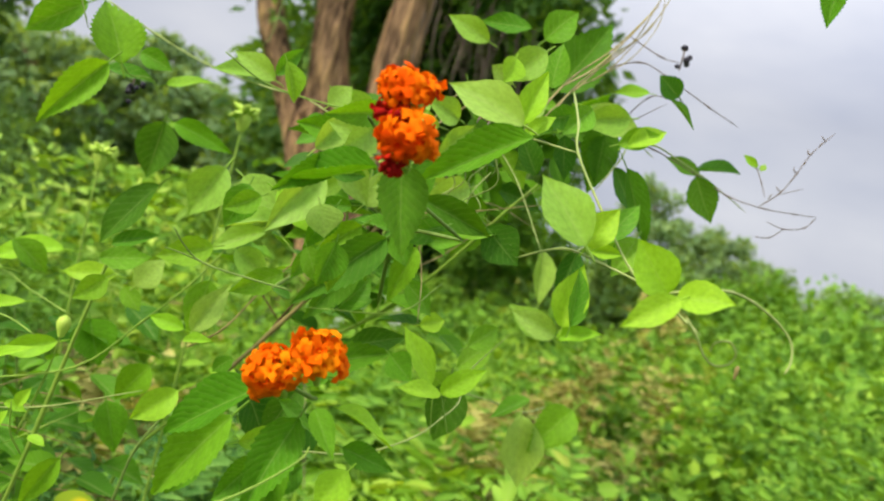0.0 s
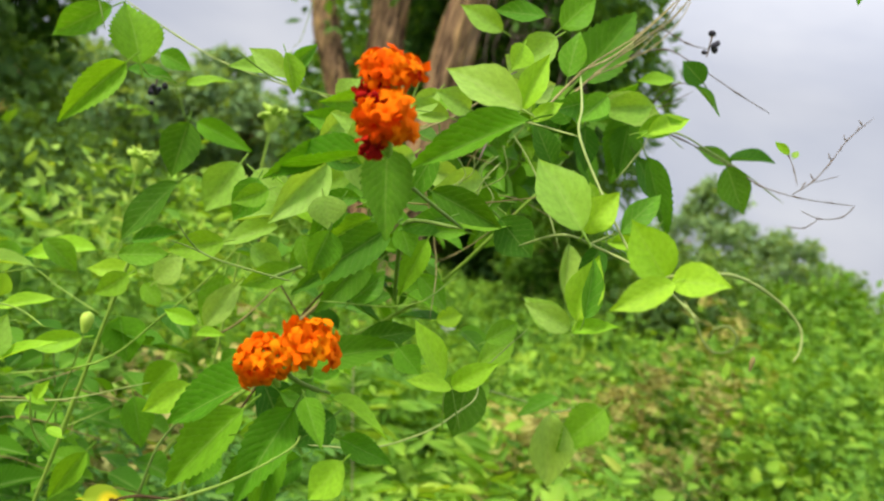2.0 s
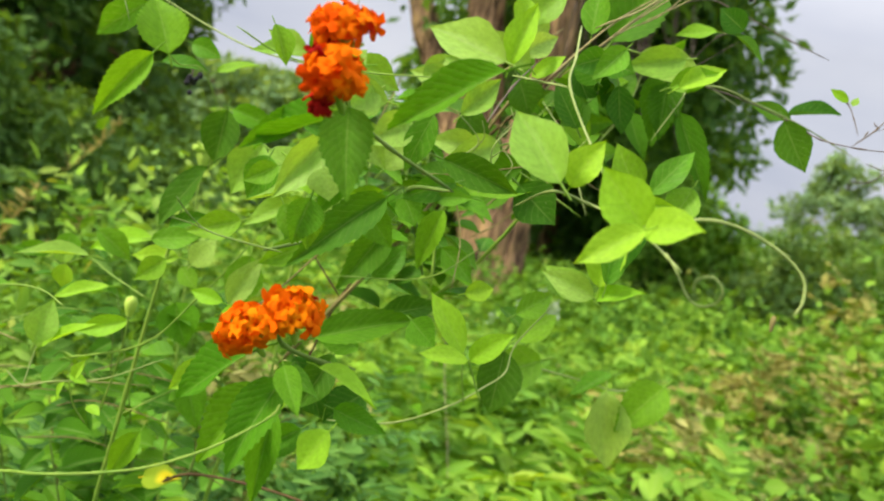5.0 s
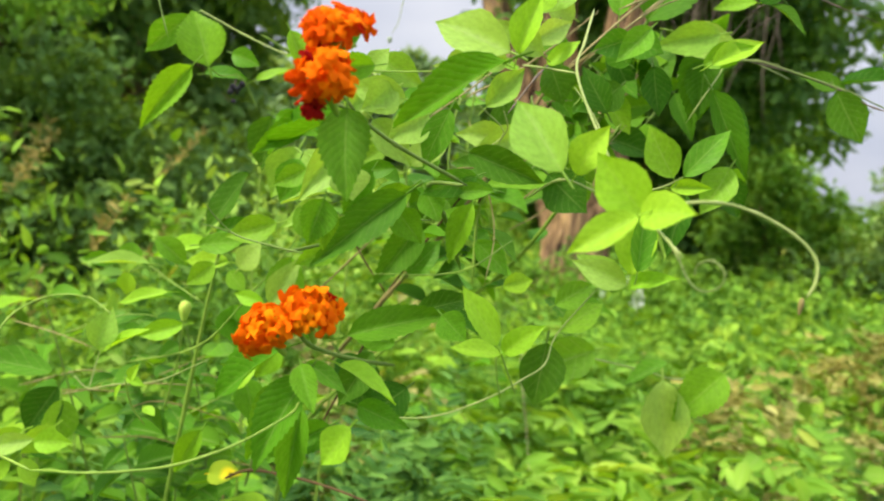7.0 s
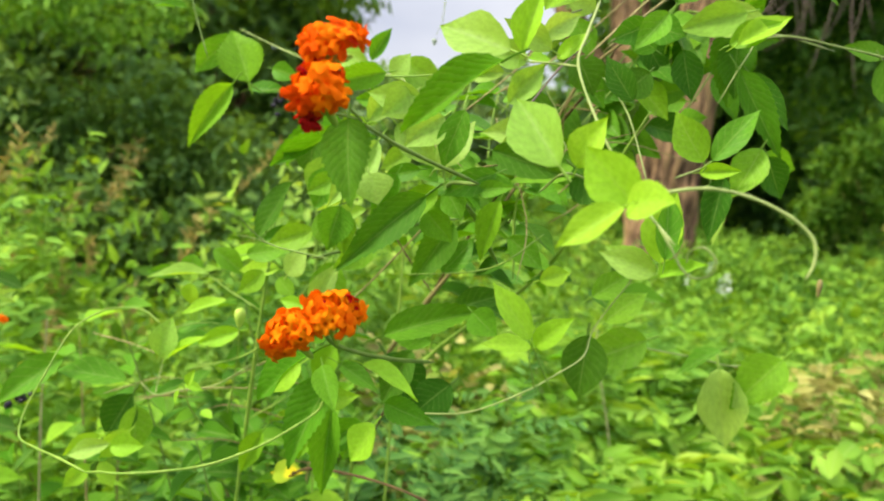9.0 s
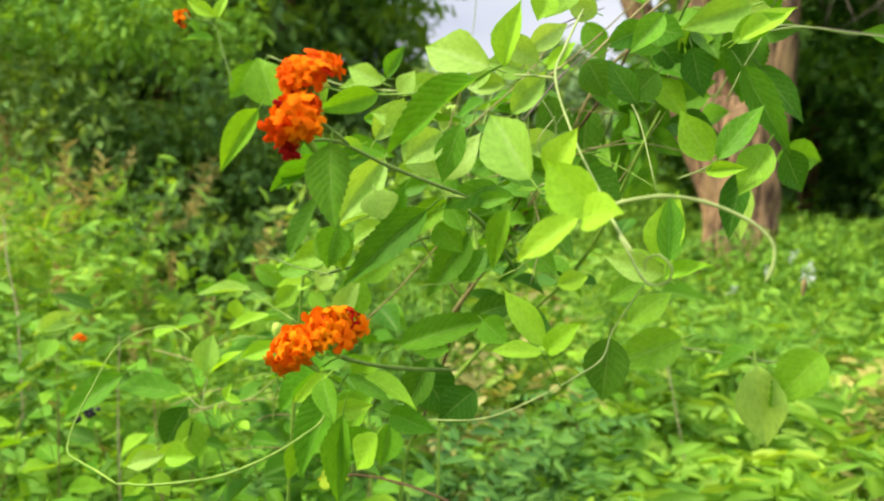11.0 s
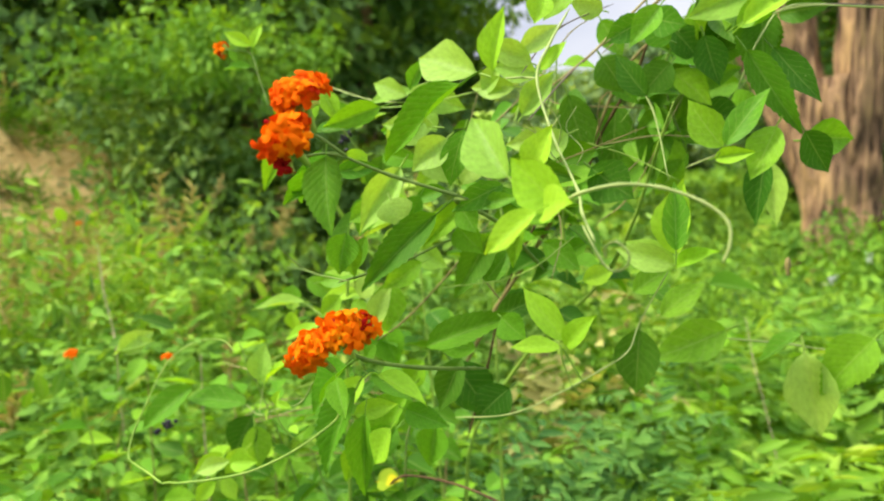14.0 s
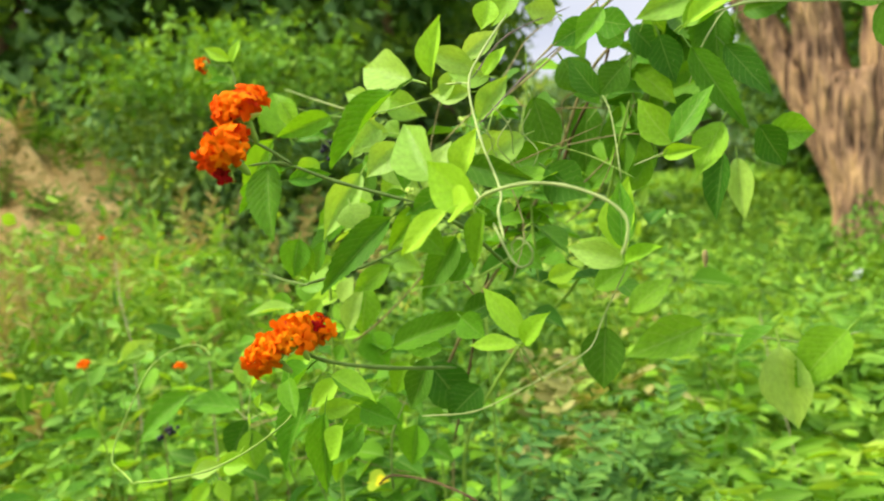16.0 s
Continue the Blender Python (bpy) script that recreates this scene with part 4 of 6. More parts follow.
lantana_leaf((-0.050, 0.474, 1.212), (-0.067, 0.455, 1.172), 0.022, (0.48, -0.85, 0.21), LANTANA_DEEP)
lantana_leaf((-0.127, 0.507, 1.061), (-0.130, 0.500, 1.029), 0.026, (0.48, -0.86, 0.16))
lantana_leaf((-0.036, 0.356, 1.123), (-0.054, 0.339, 1.108), 0.015, (0.45, -0.82, 0.35))
lantana_leaf((-0.043, 0.365, 1.290), (-0.066, 0.346, 1.281), 0.013, (0.62, -0.78, 0.05))
lantana_leaf((0.199, 0.509, 1.464), (0.198, 0.507, 1.434), 0.017, (-0.46, -0.88, 0.05))
lantana_leaf((-0.015, 0.459, 1.230), (-0.023, 0.456, 1.194), 0.016, (-0.01, -1.00, 0.08))
lantana_leaf((-0.054, 0.444, 1.220), (-0.037, 0.445, 1.204), 0.019, (0.22, -0.95, 0.20))
lantana_leaf((-0.012, 0.425, 1.171), (0.003, 0.426, 1.160), 0.018, (0.23, -0.95, 0.24))
lantana_leaf((-0.241, 0.582, 1.107), (-0.224, 0.581, 1.075), 0.035, (0.50, -0.82, 0.28))
lantana_leaf((-0.183, 0.566, 1.089), (-0.201, 0.563, 1.059), 0.025, (0.10, -0.99, 0.05))
lantana_leaf((-0.061, 0.418, 1.241), (-0.071, 0.411, 1.215), 0.015, (0.35, -0.93, 0.13))
lantana_leaf((-0.048, 0.444, 1.234), (-0.073, 0.431, 1.208), 0.017, (0.33, -0.93, 0.16))
lantana_leaf((-0.060, 0.385, 1.110), (-0.074, 0.370, 1.089), 0.019, (0.44, -0.85, 0.29))
lantana_stem(0.0012, 0.0008, (0.008, 0.368, 1.243), (-0.018, 0.342, 1.256), (-0.032, 0.320, 1.267), (-0.036, 0.303, 1.267))
lantana_stem(0.0010, 0.0008, (-0.029, 0.324, 1.266), (-0.036, 0.314, 1.275), (-0.042, 0.305, 1.281))
lantana_stem(0.0017, 0.0012, (-0.031, 0.509, 1.185), (-0.029, 0.454, 1.221), (-0.021, 0.399, 1.239), (0.008, 0.368, 1.243))
lantana_stem(0.0022, 0.0014, (-0.134, 0.555, 1.090), (-0.098, 0.554, 1.146), (-0.067, 0.573, 1.199), (-0.038, 0.593, 1.261), (-0.012, 0.597, 1.316), (0.017, 0.611, 1.348))
lantana_stem(0.0016, 0.0012, (-0.048, 0.462, 1.127), (-0.045, 0.391, 1.146), (-0.050, 0.351, 1.160), (-0.044, 0.326, 1.175))
lantana_stem(0.0012, 0.0008, (-0.070, 0.355, 1.199), (-0.070, 0.406, 1.202), (-0.056, 0.444, 1.213), (-0.045, 0.478, 1.215))
lantana_stem(0.0006, 0.0005, (-0.235, 0.461, 1.302), (-0.251, 0.466, 1.329), (-0.263, 0.470, 1.347), (-0.279, 0.461, 1.351))


def join_leaves(name, items, material, parent, label):
    """Too many leaves to pick apart, joined into one part: pairs of blade and pose."""
    verts, faces, uvs, at = [], [], [], 0
    for me, m in items:
        verts += [m @ v.co for v in me.vertices]
        faces += [[at + i for i in p.vertices] for p in me.polygons]
        uv = np.zeros((len(me.vertices), 2), np.float32)
        for lp, d in zip(me.loops, me.uv_layers[0].data):
            uv[lp.vertex_index] = d.uv
        uvs.append(uv)
        at += len(me.vertices)
    ob = part(name, mesh_of(name, verts, faces, material, np.concatenate(uvs)), parent, label=label)
    ob["kind"] = "stuff"
    return ob


def filler():
    """Inner twigs of the bush, from its foot up into the tangle, with opposite leaves."""
    rng = random.Random(12)
    rough_leaves, smooth_leaves = [], []
    for i in range(40):
        end = Vector((rng.uniform(-0.27, -0.02), rng.uniform(0.52, 0.74), rng.uniform(0.95, 1.24 if i < 26 else 1.12)))
        if end.z < 1.12:
            end.x = min(end.x, 0.20 - end.y * 0.68) - rng.uniform(0.0, 0.16)
        else:
            end.x += 0.04
            end.y += 0.03
        foot = BUSH + Vector((rng.uniform(-0.16, -0.08), rng.uniform(0.0, 0.08), -0.03))
        mid = foot.lerp(end, 0.6) + Vector((rng.uniform(-0.06, 0.0), rng.uniform(0.0, 0.08), 0.05))
        pts = [foot, mid, end]
        open_side = end.x > 0.14 - end.y * 0.68
        if i in (4, 9, 16) and not open_side:
            part("stem", tube("inner_stem", pts, 0.0020, 0.0010, stalk_wood, sides=6), lantana)
        elif end.z < 1.12 and not open_side and i < 26:
            part("stem", tube("inner_stem", [mid.lerp(end, 0.35), mid.lerp(end, 0.7) + Vector((0.004, 0, 0.006)), end], 0.0010, 0.0007, stalk_olive, sides=5), lantana)
        line = smooth_line(pts, 9)
        blades = LANTANA if i % 2 else VINE
        for s in range(12, len(line)):
            p = line[s]
            if p.z < 1.14 and p.x > 0.20 - p.y * 0.68 or i > 25 and p.z < 1.07 and p.x > -0.30:
                continue
            for side in (0, 1):
                if rng.random() < 0.3:
                    continue
                a = rng.uniform(-0.5, 0.5) + (math.pi if side else 0) + (s % 2) * 1.4
                d = Vector((math.cos(a), math.sin(a) * 0.7 - 0.3, rng.uniform(-0.5, 0.35))).normalized()
                l = rng.uniform(0.024, 0.044)
                me = rng.choice(blades)
                (rough_leaves if me in LANTANA else smooth_leaves).append((me, leaf_pose(p + d * 0.008, p + d * (0.008 + l), l * rng.uniform(0.45, 0.62), (rng.uniform(-0.3, 0.4), rng.uniform(-0.75, 0.1), 1))))
    join_leaves("inner_leaves", rough_leaves, inner_green, lantana, "rough serrated inner leaves of the bush, coloured darker for shade")
    join_leaves("inner_leaves", smooth_leaves, inner_smooth, lantana, "smooth green leaves inside the bush, coloured darker for shade")


filler()


def upper_filler():
    """Leafy twigs along the upper arms."""
    rng = random.Random(19)
    for i in range(7):
        s = Vector((rng.uniform(-0.11, -0.03), rng.uniform(0.52, 0.60), rng.uniform(1.16, 1.24)))
        end = s + Vector((rng.uniform(-0.04, 0.02), rng.uniform(-0.02, 0.07), rng.uniform(0.05, 0.14)))
        pts = [s, s.lerp(end, 0.5) + Vector((rng.uniform(-0.02, 0.02), 0.01, 0.012)), end]
        part("stem", tube("upper_stem", pts, 0.0012, 0.0007, stalk_green, sides=5), lantana)
        line = smooth_line(pts, 4)
        for q in range(1, len(line), 2):
            for side in (0, 1):
                a = rng.uniform(-0.7, 0.7) + (math.pi if side else 0)
                d = Vector((math.cos(a), math.sin(a) * 0.5 - 0.3, rng.uniform(-0.6, 0.4))).normalized()
                l = rng.uniform(0.022, 0.036)
                part("leaf", rng.choice(VINE + LANTANA + SHADED), lantana, leaf_pose(line[q] + d * 0.006, line[q] + d * (0.006 + l), l * rng.uniform(0.5, 0.65), (rng.uniform(-0.3, 0.5), rng.uniform(-1.0, 0.0), 0.9)))


upper_filler()


def floret_mesh(name, material, lobes, size, depth, seed):
    """One tubular floret: a slim tube that opens into rounded, slightly uneven lobes."""
    rng = random.Random(seed)
    verts, faces = [], []
    ring = lobes * 4
    prof = ((0.10, -2.2), (0.12, -1.0), (0.15, -0.2), (0.32, 0.0), (0.70, 0.06 * depth), (1.0, 0.02))
    lob = [rng.uniform(0.85, 1.12) for _ in range(lobes)]
    for r, z in prof:
        for j in range(ring):
            a = 2 * math.pi * j / ring
            ph = (j % 4) / 4
            k = 1.0
            if r > 0.3:
                notch = (0.46, 0.98, 1.06, 0.94)[j % 4]
                k = 1 - (1 - notch) * min(1, (r - 0.3) / 0.5)
                k *= lob[j // 4]
            up = -0.05 * (1 - abs(ph - 0.5) * 2) * (r > 0.8)
            verts.append((0.5 * size * r * k * math.cos(a), 0.5 * size * r * k * math.sin(a), 0.5 * size * (z + up + rng.uniform(-0.24, 0.24) * r)))
    for i in range(len(prof) - 1):
        for j in range(ring):
            a, b = i * ring + j, i * ring + (j + 1) % ring
            faces.append((a, b, b + ring, a + ring))
    return mesh_of(name, verts, faces, material)


FLORETS = [floret_mesh("orange_floret", petal_orange, 5 - i % 2, 0.0114, 1.0 + 0.5 * i, 60 + i) for i in range(3)]
AMBER_FLORETS = [floret_mesh("amber_floret", petal_amber, 5 - i % 2, 0.0118, 1.0 + 0.5 * i, 80 + i) for i in range(3)]
RED_FLORETS = [floret_mesh("red_floret", petal_red, 5 - i % 2, 0.0082, 1.6, 70 + i) for i in range(2)]


def bud_mesh(name, material, length, width):
    verts, faces = [], []
    for r, z in ((0.4, 0), (0.8, 0.35), (1.0, 0.65), (0.75, 0.9), (0.1, 1.0)):
        for j in range(7):
            a = 2 * math.pi * j / 7
            verts.append((0.5 * width * r * math.cos(a), 0.5 * width * r * math.sin(a), length * (z - 0.8)))
    for i in range(4):
        for j in range(7):
            a, b = i * 7 + j, i * 7 + (j + 1) % 7
            faces.append((a, b, b + 7, a + 7))
    faces.append(tuple(range(28, 35)))
    return mesh_of(name, verts, faces, material)


RED_BUD = bud_mesh("red_bud", petal_red, 0.009, 0.0032)
GREEN_BRACT = bud_mesh("green_bract", calyx_green, 0.010, 0.0022)


def flower_head(centre, axis, radius, count, red, spread, seed, label, squash=0.75, kind=FLORETS):
    """A rounded head of florets on one receptacle, facing along axis; some of its florets are red or still in bud."""
    rng = random.Random(seed)
    c, ax = Vector(centre), Vector(axis).normalized()
    s = ax.cross(Vector((0.2, 0.1, 1))).normalized()
    o = ax.cross(s)
    core = part("flower_head", tube("receptacle", [c - ax * radius * 1.5, c - ax * radius * 0.8, c - ax * radius * 0.25], 0.0012, 0.0028, stalk_green, sides=8), lantana, label=label)
    for i in range(count):
        th = radians(spread) * math.sqrt((i + 0.5) / count)
        ph = i * 2.39996 + rng.uniform(-0.2, 0.2)
        d = (ax * math.cos(th) + (s * math.cos(ph) + o * math.sin(ph)) * math.sin(th)).normalized()
        d2 = (d + Vector((rng.uniform(-0.4, 0.4), rng.uniform(-0.4, 0.4), rng.uniform(-0.4, 0.4)))).normalized()
        r = radius * rng.uniform(0.72, 1.16)
        p = c + (s * d.dot(s) + o * d.dot(o)) * r + ax * d.dot(ax) * r * squash
        me = rng.choice(RED_FLORETS) if rng.random() < red else rng.choice(kind)
        if i < count * red * 0.5:
            me = RED_BUD
        m = Matrix.Translation(p) @ d2.to_track_quat("Z", "Y").to_matrix().to_4x4() @ pose(0, 0, 0, 0, 0, rng.uniform(0, 360)) @ Matrix.Diagonal((*([rng.uniform(0.85, 1.15)] * 3), 1))
        part("floret", me, core, m)
    for i in range(9):
        a = i * 0.7
        d = ((s * math.cos(a) + o * math.sin(a)) * 0.8 - ax * 0.1).normalized()
        part("bract", GREEN_BRACT, core, Matrix.Translation(c + d * radius * 0.45 - ax * radius * 0.45) @ d.to_track_quat("Z", "Y").to_matrix().to_4x4())
    return core


flower_head((-0.0285, 0.2960, 1.2935), (-0.10, -0.35, 0.92), 0.0122, 19, 0.10, 98, 1, "bright orange flower head with red inner florets", 0.55)
flower_head((-0.0310, 0.2920, 1.2850), (-0.45, -0.80, 0.10), 0.0066, 10, 0.95, 95, 6, "dark red buds between two flower heads", 0.8)
flower_head((-0.0230, 0.2815, 1.2745), (-0.15, -0.62, 0.72), 0.0106, 18, 0.08, 112, 2, "bright orange flower head with dark red buds below", 0.85)
flower_head((-0.0260, 0.2820, 1.2645), (-0.35, -0.75, -0.45), 0.0040, 7, 1.0, 75, 7, "dark red unopened buds", 0.8)
flower_head((-0.0525, 0.3160, 1.1718), (-0.35, -0.60, 0.72), 0.0110, 18, 0.0, 105, 3, "orange flower head of small clustered florets", 0.75, AMBER_FLORETS)
flower_head((-0.0375, 0.3210, 1.1820), (-0.10, -0.45, 0.88), 0.0110, 18, 0.04, 105, 4, "orange flower head of small clustered florets", 0.75, AMBER_FLORETS)
flower_head((-0.0400, 0.3400, 1.1800), (0.25, -0.40, 0.88), 0.0075, 10, 0.15, 100, 8, "orange flower head behind two others", 0.75, AMBER_FLORETS)
flower_head((-0.287, 0.462, 1.352), (-0.8, -0.5, 0.2), 0.005, 7, 0.5, 90, 5, "small red-orange flower head just opening")

# ---- climbing vines ----
vine = thing("climbing_vine", BUSH + Vector((-0.08, 0.06, 0)), "twining vine with smooth three-part leaves climbing over the bush", "vine", "vines over the bush")
left_vine = thing("climbing_vine", BUSH + Vector((-0.17, -0.02, 0)), "vine with smooth oval leaves arching out of the weeds", "vine", "vines over the bush")


def vine_leaf(base, tip, width, normal, blades=VINE):
    part("leaf", pick.choice(blades), left_vine if base[0] < -0.17 else vine, leaf_pose(base, tip, width, normal))


def vine_stem(r0, r1, *pts, skin=stalk_pale):
    me = tube("vine_stem", pts, r0 * 0.74, r1 * 0.74, skin, sides=6, nodes=0.9 if skin == twig_grey else 0.3)
    part("stem", me, left_vine if pts[-1][0] < -0.17 else vine)


for plant, foot, way in ((vine, BUSH + Vector((-0.08, 0.06, -0.03)), ((-0.22, 0.74, 0.5), (-0.24, 0.70, 0.9), (-0.15, 0.66, 1.06), (-0.03, 0.61, 1.17), (0.05, 0.53, 1.29))),
                         (left_vine, BUSH + Vector((-0.17, -0.02, -0.03)), ((-0.30, 0.64, 0.5), (-0.27, 0.56, 0.85), (-0.23, 0.52, 1.05), (-0.2, 0.5, 1.2)))):
    part("stem", tube("vine_main_stem", [foot, *way], 0.0022, 0.0012, stalk_green, nodes=0.3), plant)

vine_leaf((-0.279, 0.539, 1.328), (-0.316, 0.533, 1.297), 0.021, (0.19, -0.98, -0.07))
vine_leaf((-0.248, 0.520, 1.286), (-0.214, 0.524, 1.288), 0.014, (0.03, -0.71, 0.71))
vine_leaf((-0.229, 0.523, 1.303), (-0.206, 0.525, 1.297), 0.015, (0.11, -0.99, 0.12))
vine_leaf((-0.207, 0.524, 1.287), (-0.176, 0.528, 1.298), 0.014, (-0.14, -0.75, 0.64))
vine_leaf((-0.130, 0.495, 1.306), (-0.159, 0.493, 1.317), 0.016, (0.11, -0.99, 0.09), PALE)
vine_leaf((-0.132, 0.502, 1.310), (-0.120, 0.505, 1.332), 0.011, (0.24, -0.97, -0.03))
vine_leaf((-0.220, 0.571, 1.264), (-0.222, 0.569, 1.221), 0.031, (0.30, -0.95, 0.04), SHADED)
vine_leaf((-0.142, 0.482, 1.245), (-0.156, 0.478, 1.210), 0.026, (0.22, -0.98, 0.00), PALE)
vine_leaf((-0.121, 0.448, 1.243), (-0.094, 0.449, 1.227), 0.023, (0.19, -0.95, 0.23), PALE)
vine_leaf((-0.093, 0.416, 1.241), (-0.062, 0.418, 1.225), 0.018, (0.18, -0.96, 0.22), YOUNG)
vine_leaf((-0.091, 0.440, 1.225), (-0.124, 0.436, 1.213), 0.015, (-0.18, -0.68, 0.71), PALE)
vine_leaf((-0.103, 0.460, 1.215), (-0.134, 0.456, 1.195), 0.015, (-0.10, -0.94, 0.34), PALE)
vine_leaf((0.020, 0.374, 1.303), (0.026, 0.376, 1.332), 0.013, (-0.04, -1.00, 0.08), YOUNG)
vine_leaf((0.025, 0.411, 1.305), (0.039, 0.413, 1.318), 0.009, (0.07, -0.99, 0.07), YOUNG)
vine_leaf((0.027, 0.449, 1.358), (0.007, 0.446, 1.335), 0.019, (0.11, -0.99, 0.04), PALE)
vine_leaf((0.040, 0.513, 1.351), (0.040, 0.515, 1.382), 0.018, (-0.13, -0.99, 0.06))
vine_leaf((-0.007, 0.507, 1.368), (-0.037, 0.504, 1.377), 0.016, (0.04, -0.99, -0.10), PALE)
vine_leaf((0.017, 0.510, 1.384), (-0.016, 0.507, 1.380), 0.014, (0.04, -0.89, 0.45))
vine_leaf((0.028, 0.521, 1.382), (0.045, 0.524, 1.407), 0.022, (0.09, -0.99, 0.06))
vine_leaf((0.070, 0.545, 1.351), (0.114, 0.548, 1.344), 0.022, (0.07, -0.99, -0.09), PALE)
vine_leaf((0.092, 0.513, 1.328), (0.118, 0.516, 1.342), 0.015, (0.08, -0.99, 0.08))
vine_leaf((0.101, 0.555, 1.318), (0.128, 0.555, 1.285), 0.018, (0.23, -0.96, 0.16), SHADED)
vine_leaf((0.050, 0.491, 1.336), (0.071, 0.492, 1.329), 0.018, (0.05, -1.00, -0.08))
vine_leaf((0.0571, 0.3250, 1.2553), (0.0326, 0.3360, 1.2803), 0.0215, (0.10, -0.99, 0.02), PALE)
vine_leaf((0.0598, 0.3398, 1.2550), (0.0695, 0.3397, 1.2755), 0.014, (-0.15, -0.98, 0.15), YOUNG)
vine_leaf((0.0902, 0.3071, 1.2452), (0.0721, 0.3014, 1.2633), 0.019, (0.30, -0.90, -0.25), YOUNG)
vine_leaf((0.0900, 0.2900, 1.2450), (0.0700, 0.2850, 1.2301), 0.0115, (0.27, -0.78, 0.57), YOUNG)
vine_leaf((0.0900, 0.2950, 1.2455), (0.1068, 0.2808, 1.2492), 0.014, (-0.43, -0.80, 0.35), YOUNG)
vine_leaf((0.079, 0.452, 1.208), (0.082, 0.455, 1.247), 0.021, (-0.22, -0.97, 0.08), YOUNG)
vine_leaf((0.076, 0.462, 1.200), (0.047, 0.460, 1.213), 0.017, (0.13, -0.98, 0.14), PALE)
vine_leaf((0.078, 0.456, 1.201), (0.102, 0.448, 1.212), 0.011, (-0.46, -0.72, 0.52), YOUNG)
vine_leaf((0.021, 0.439, 1.155), (0.042, 0.432, 1.176), 0.014, (-0.34, -0.94, 0.03), YOUNG)
vine_leaf((0.021, 0.432, 1.156), (-0.003, 0.419, 1.157), 0.011, (0.30, -0.51, 0.81), YOUNG)
vine_leaf((0.180, 0.622, 1.338), (0.150, 0.620, 1.345), 0.013, (0.17, -0.91, 0.39), SHADED)
vine_leaf((0.177, 0.622, 1.341), (0.212, 0.626, 1.350), 0.015, (-0.16, -0.50, 0.85), SHADED)
vine_leaf((0.174, 0.610, 1.335), (0.196, 0.611, 1.303), 0.025, (-0.12, -0.99, -0.09), SHADED)
vine_leaf((0.115, 0.575, 1.379), (0.089, 0.572, 1.373), 0.012, (-0.07, -0.75, 0.66))
vine_leaf((0.128, 0.541, 1.374), (0.111, 0.540, 1.385), 0.017, (-0.04, -0.98, -0.17), SHADED)
vine_leaf((0.122, 0.540, 1.371), (0.145, 0.541, 1.357), 0.011, (0.42, -0.63, 0.65), SHADED)
vine_leaf((-0.010, 0.409, 1.237), (0.009, 0.411, 1.241), 0.009, (0.07, -0.99, 0.14))
vine_leaf((-0.125, 0.442, 1.150), (-0.111, 0.445, 1.182), 0.016, (0.14, -0.99, 0.03), PALE)
vine_leaf((-0.130, 0.443, 1.150), (-0.151, 0.441, 1.153), 0.010, (0.13, -0.92, 0.36), YOUNG)
vine_leaf((-0.128, 0.440, 1.144), (-0.112, 0.442, 1.148), 0.007, (-0.13, -0.63, 0.76), YOUNG)
vine_leaf((-0.090, 0.404, 1.151), (-0.099, 0.403, 1.141), 0.009, (0.03, -0.99, 0.11))
vine_leaf((-0.025, 0.333, 1.160), (0.003, 0.335, 1.150), 0.012, (0.34, -0.22, 0.92), YOUNG)
vine_leaf((-0.013, 0.326, 1.137), (-0.023, 0.324, 1.118), 0.016, (-0.09, -0.98, 0.15), YOUNG)
vine_leaf((-0.2568, 0.4539, 1.0889), (-0.2525, 0.4549, 1.1190), 0.0165, (0.25, -0.95, 0.10), PALE)
vine_leaf((-0.2500, 0.4500, 1.0920), (-0.2080, 0.4420, 1.1190), 0.0120, (0.35, -0.60, 0.72), YOUNG)
vine_leaf((-0.5193, 0.4822, 1.0739), (-0.4684, 0.4942, 1.0907), 0.0180, (0.10, -0.62, 0.78), PALE)
vine_leaf((-0.3180, 0.5460, 1.1240), (-0.3206, 0.5482, 1.1440), 0.0170, (0.30, -0.92, 0.20), PALE)
vine_leaf((-0.3080, 0.5350, 1.1260), (-0.3114, 0.5380, 1.1070), 0.0160, (0.25, -0.90, 0.30), YOUNG)
vine_leaf((-0.2850, 0.5300, 1.1380), (-0.3315, 0.5075, 1.1341), 0.0130, (0.05, -0.50, 0.86), PALE)
vine_leaf((-0.2640, 0.5280, 1.1200), (-0.3000, 0.5150, 1.1060), 0.0110, (0.05, -0.50, 0.86), YOUNG)
vine_leaf((-0.057, 0.338, 1.223), (-0.047, 0.338, 1.208), 0.011, (0.31, -0.93, 0.21))
vine_leaf((-0.056, 0.364, 1.223), (-0.065, 0.362, 1.204), 0.009, (0.11, -0.99, 0.05))
vine_leaf((0.088, 0.501, 1.262), (0.070, 0.497, 1.289), 0.020, (0.20, -0.98, 0.01))
vine_leaf((0.094, 0.486, 1.263), (0.114, 0.498, 1.293), 0.016, (0.13, -0.95, 0.29))
vine_leaf((0.088, 0.488, 1.256), (0.110, 0.486, 1.259), 0.009, (-0.10, -0.99, 0.10), YOUNG)
vine_leaf((0.117, 0.498, 1.272), (0.106, 0.489, 1.244), 0.020, (0.01, -0.96, 0.28))
vine_leaf((0.098, 0.529, 1.349), (0.063, 0.514, 1.336), 0.020, (0.39, -0.92, 0.05), PALE)
vine_leaf((0.097, 0.508, 1.328), (0.123, 0.521, 1.347), 0.014, (0.13, -0.90, 0.42), YOUNG)
vine_leaf((0.064, 0.472, 1.338), (0.050, 0.463, 1.317), 0.015, (0.27, -0.94, 0.20))
vine_leaf((0.094, 0.567, 1.254), (0.090, 0.560, 1.211), 0.019, (-0.05, -0.98, 0.17), SHADED)
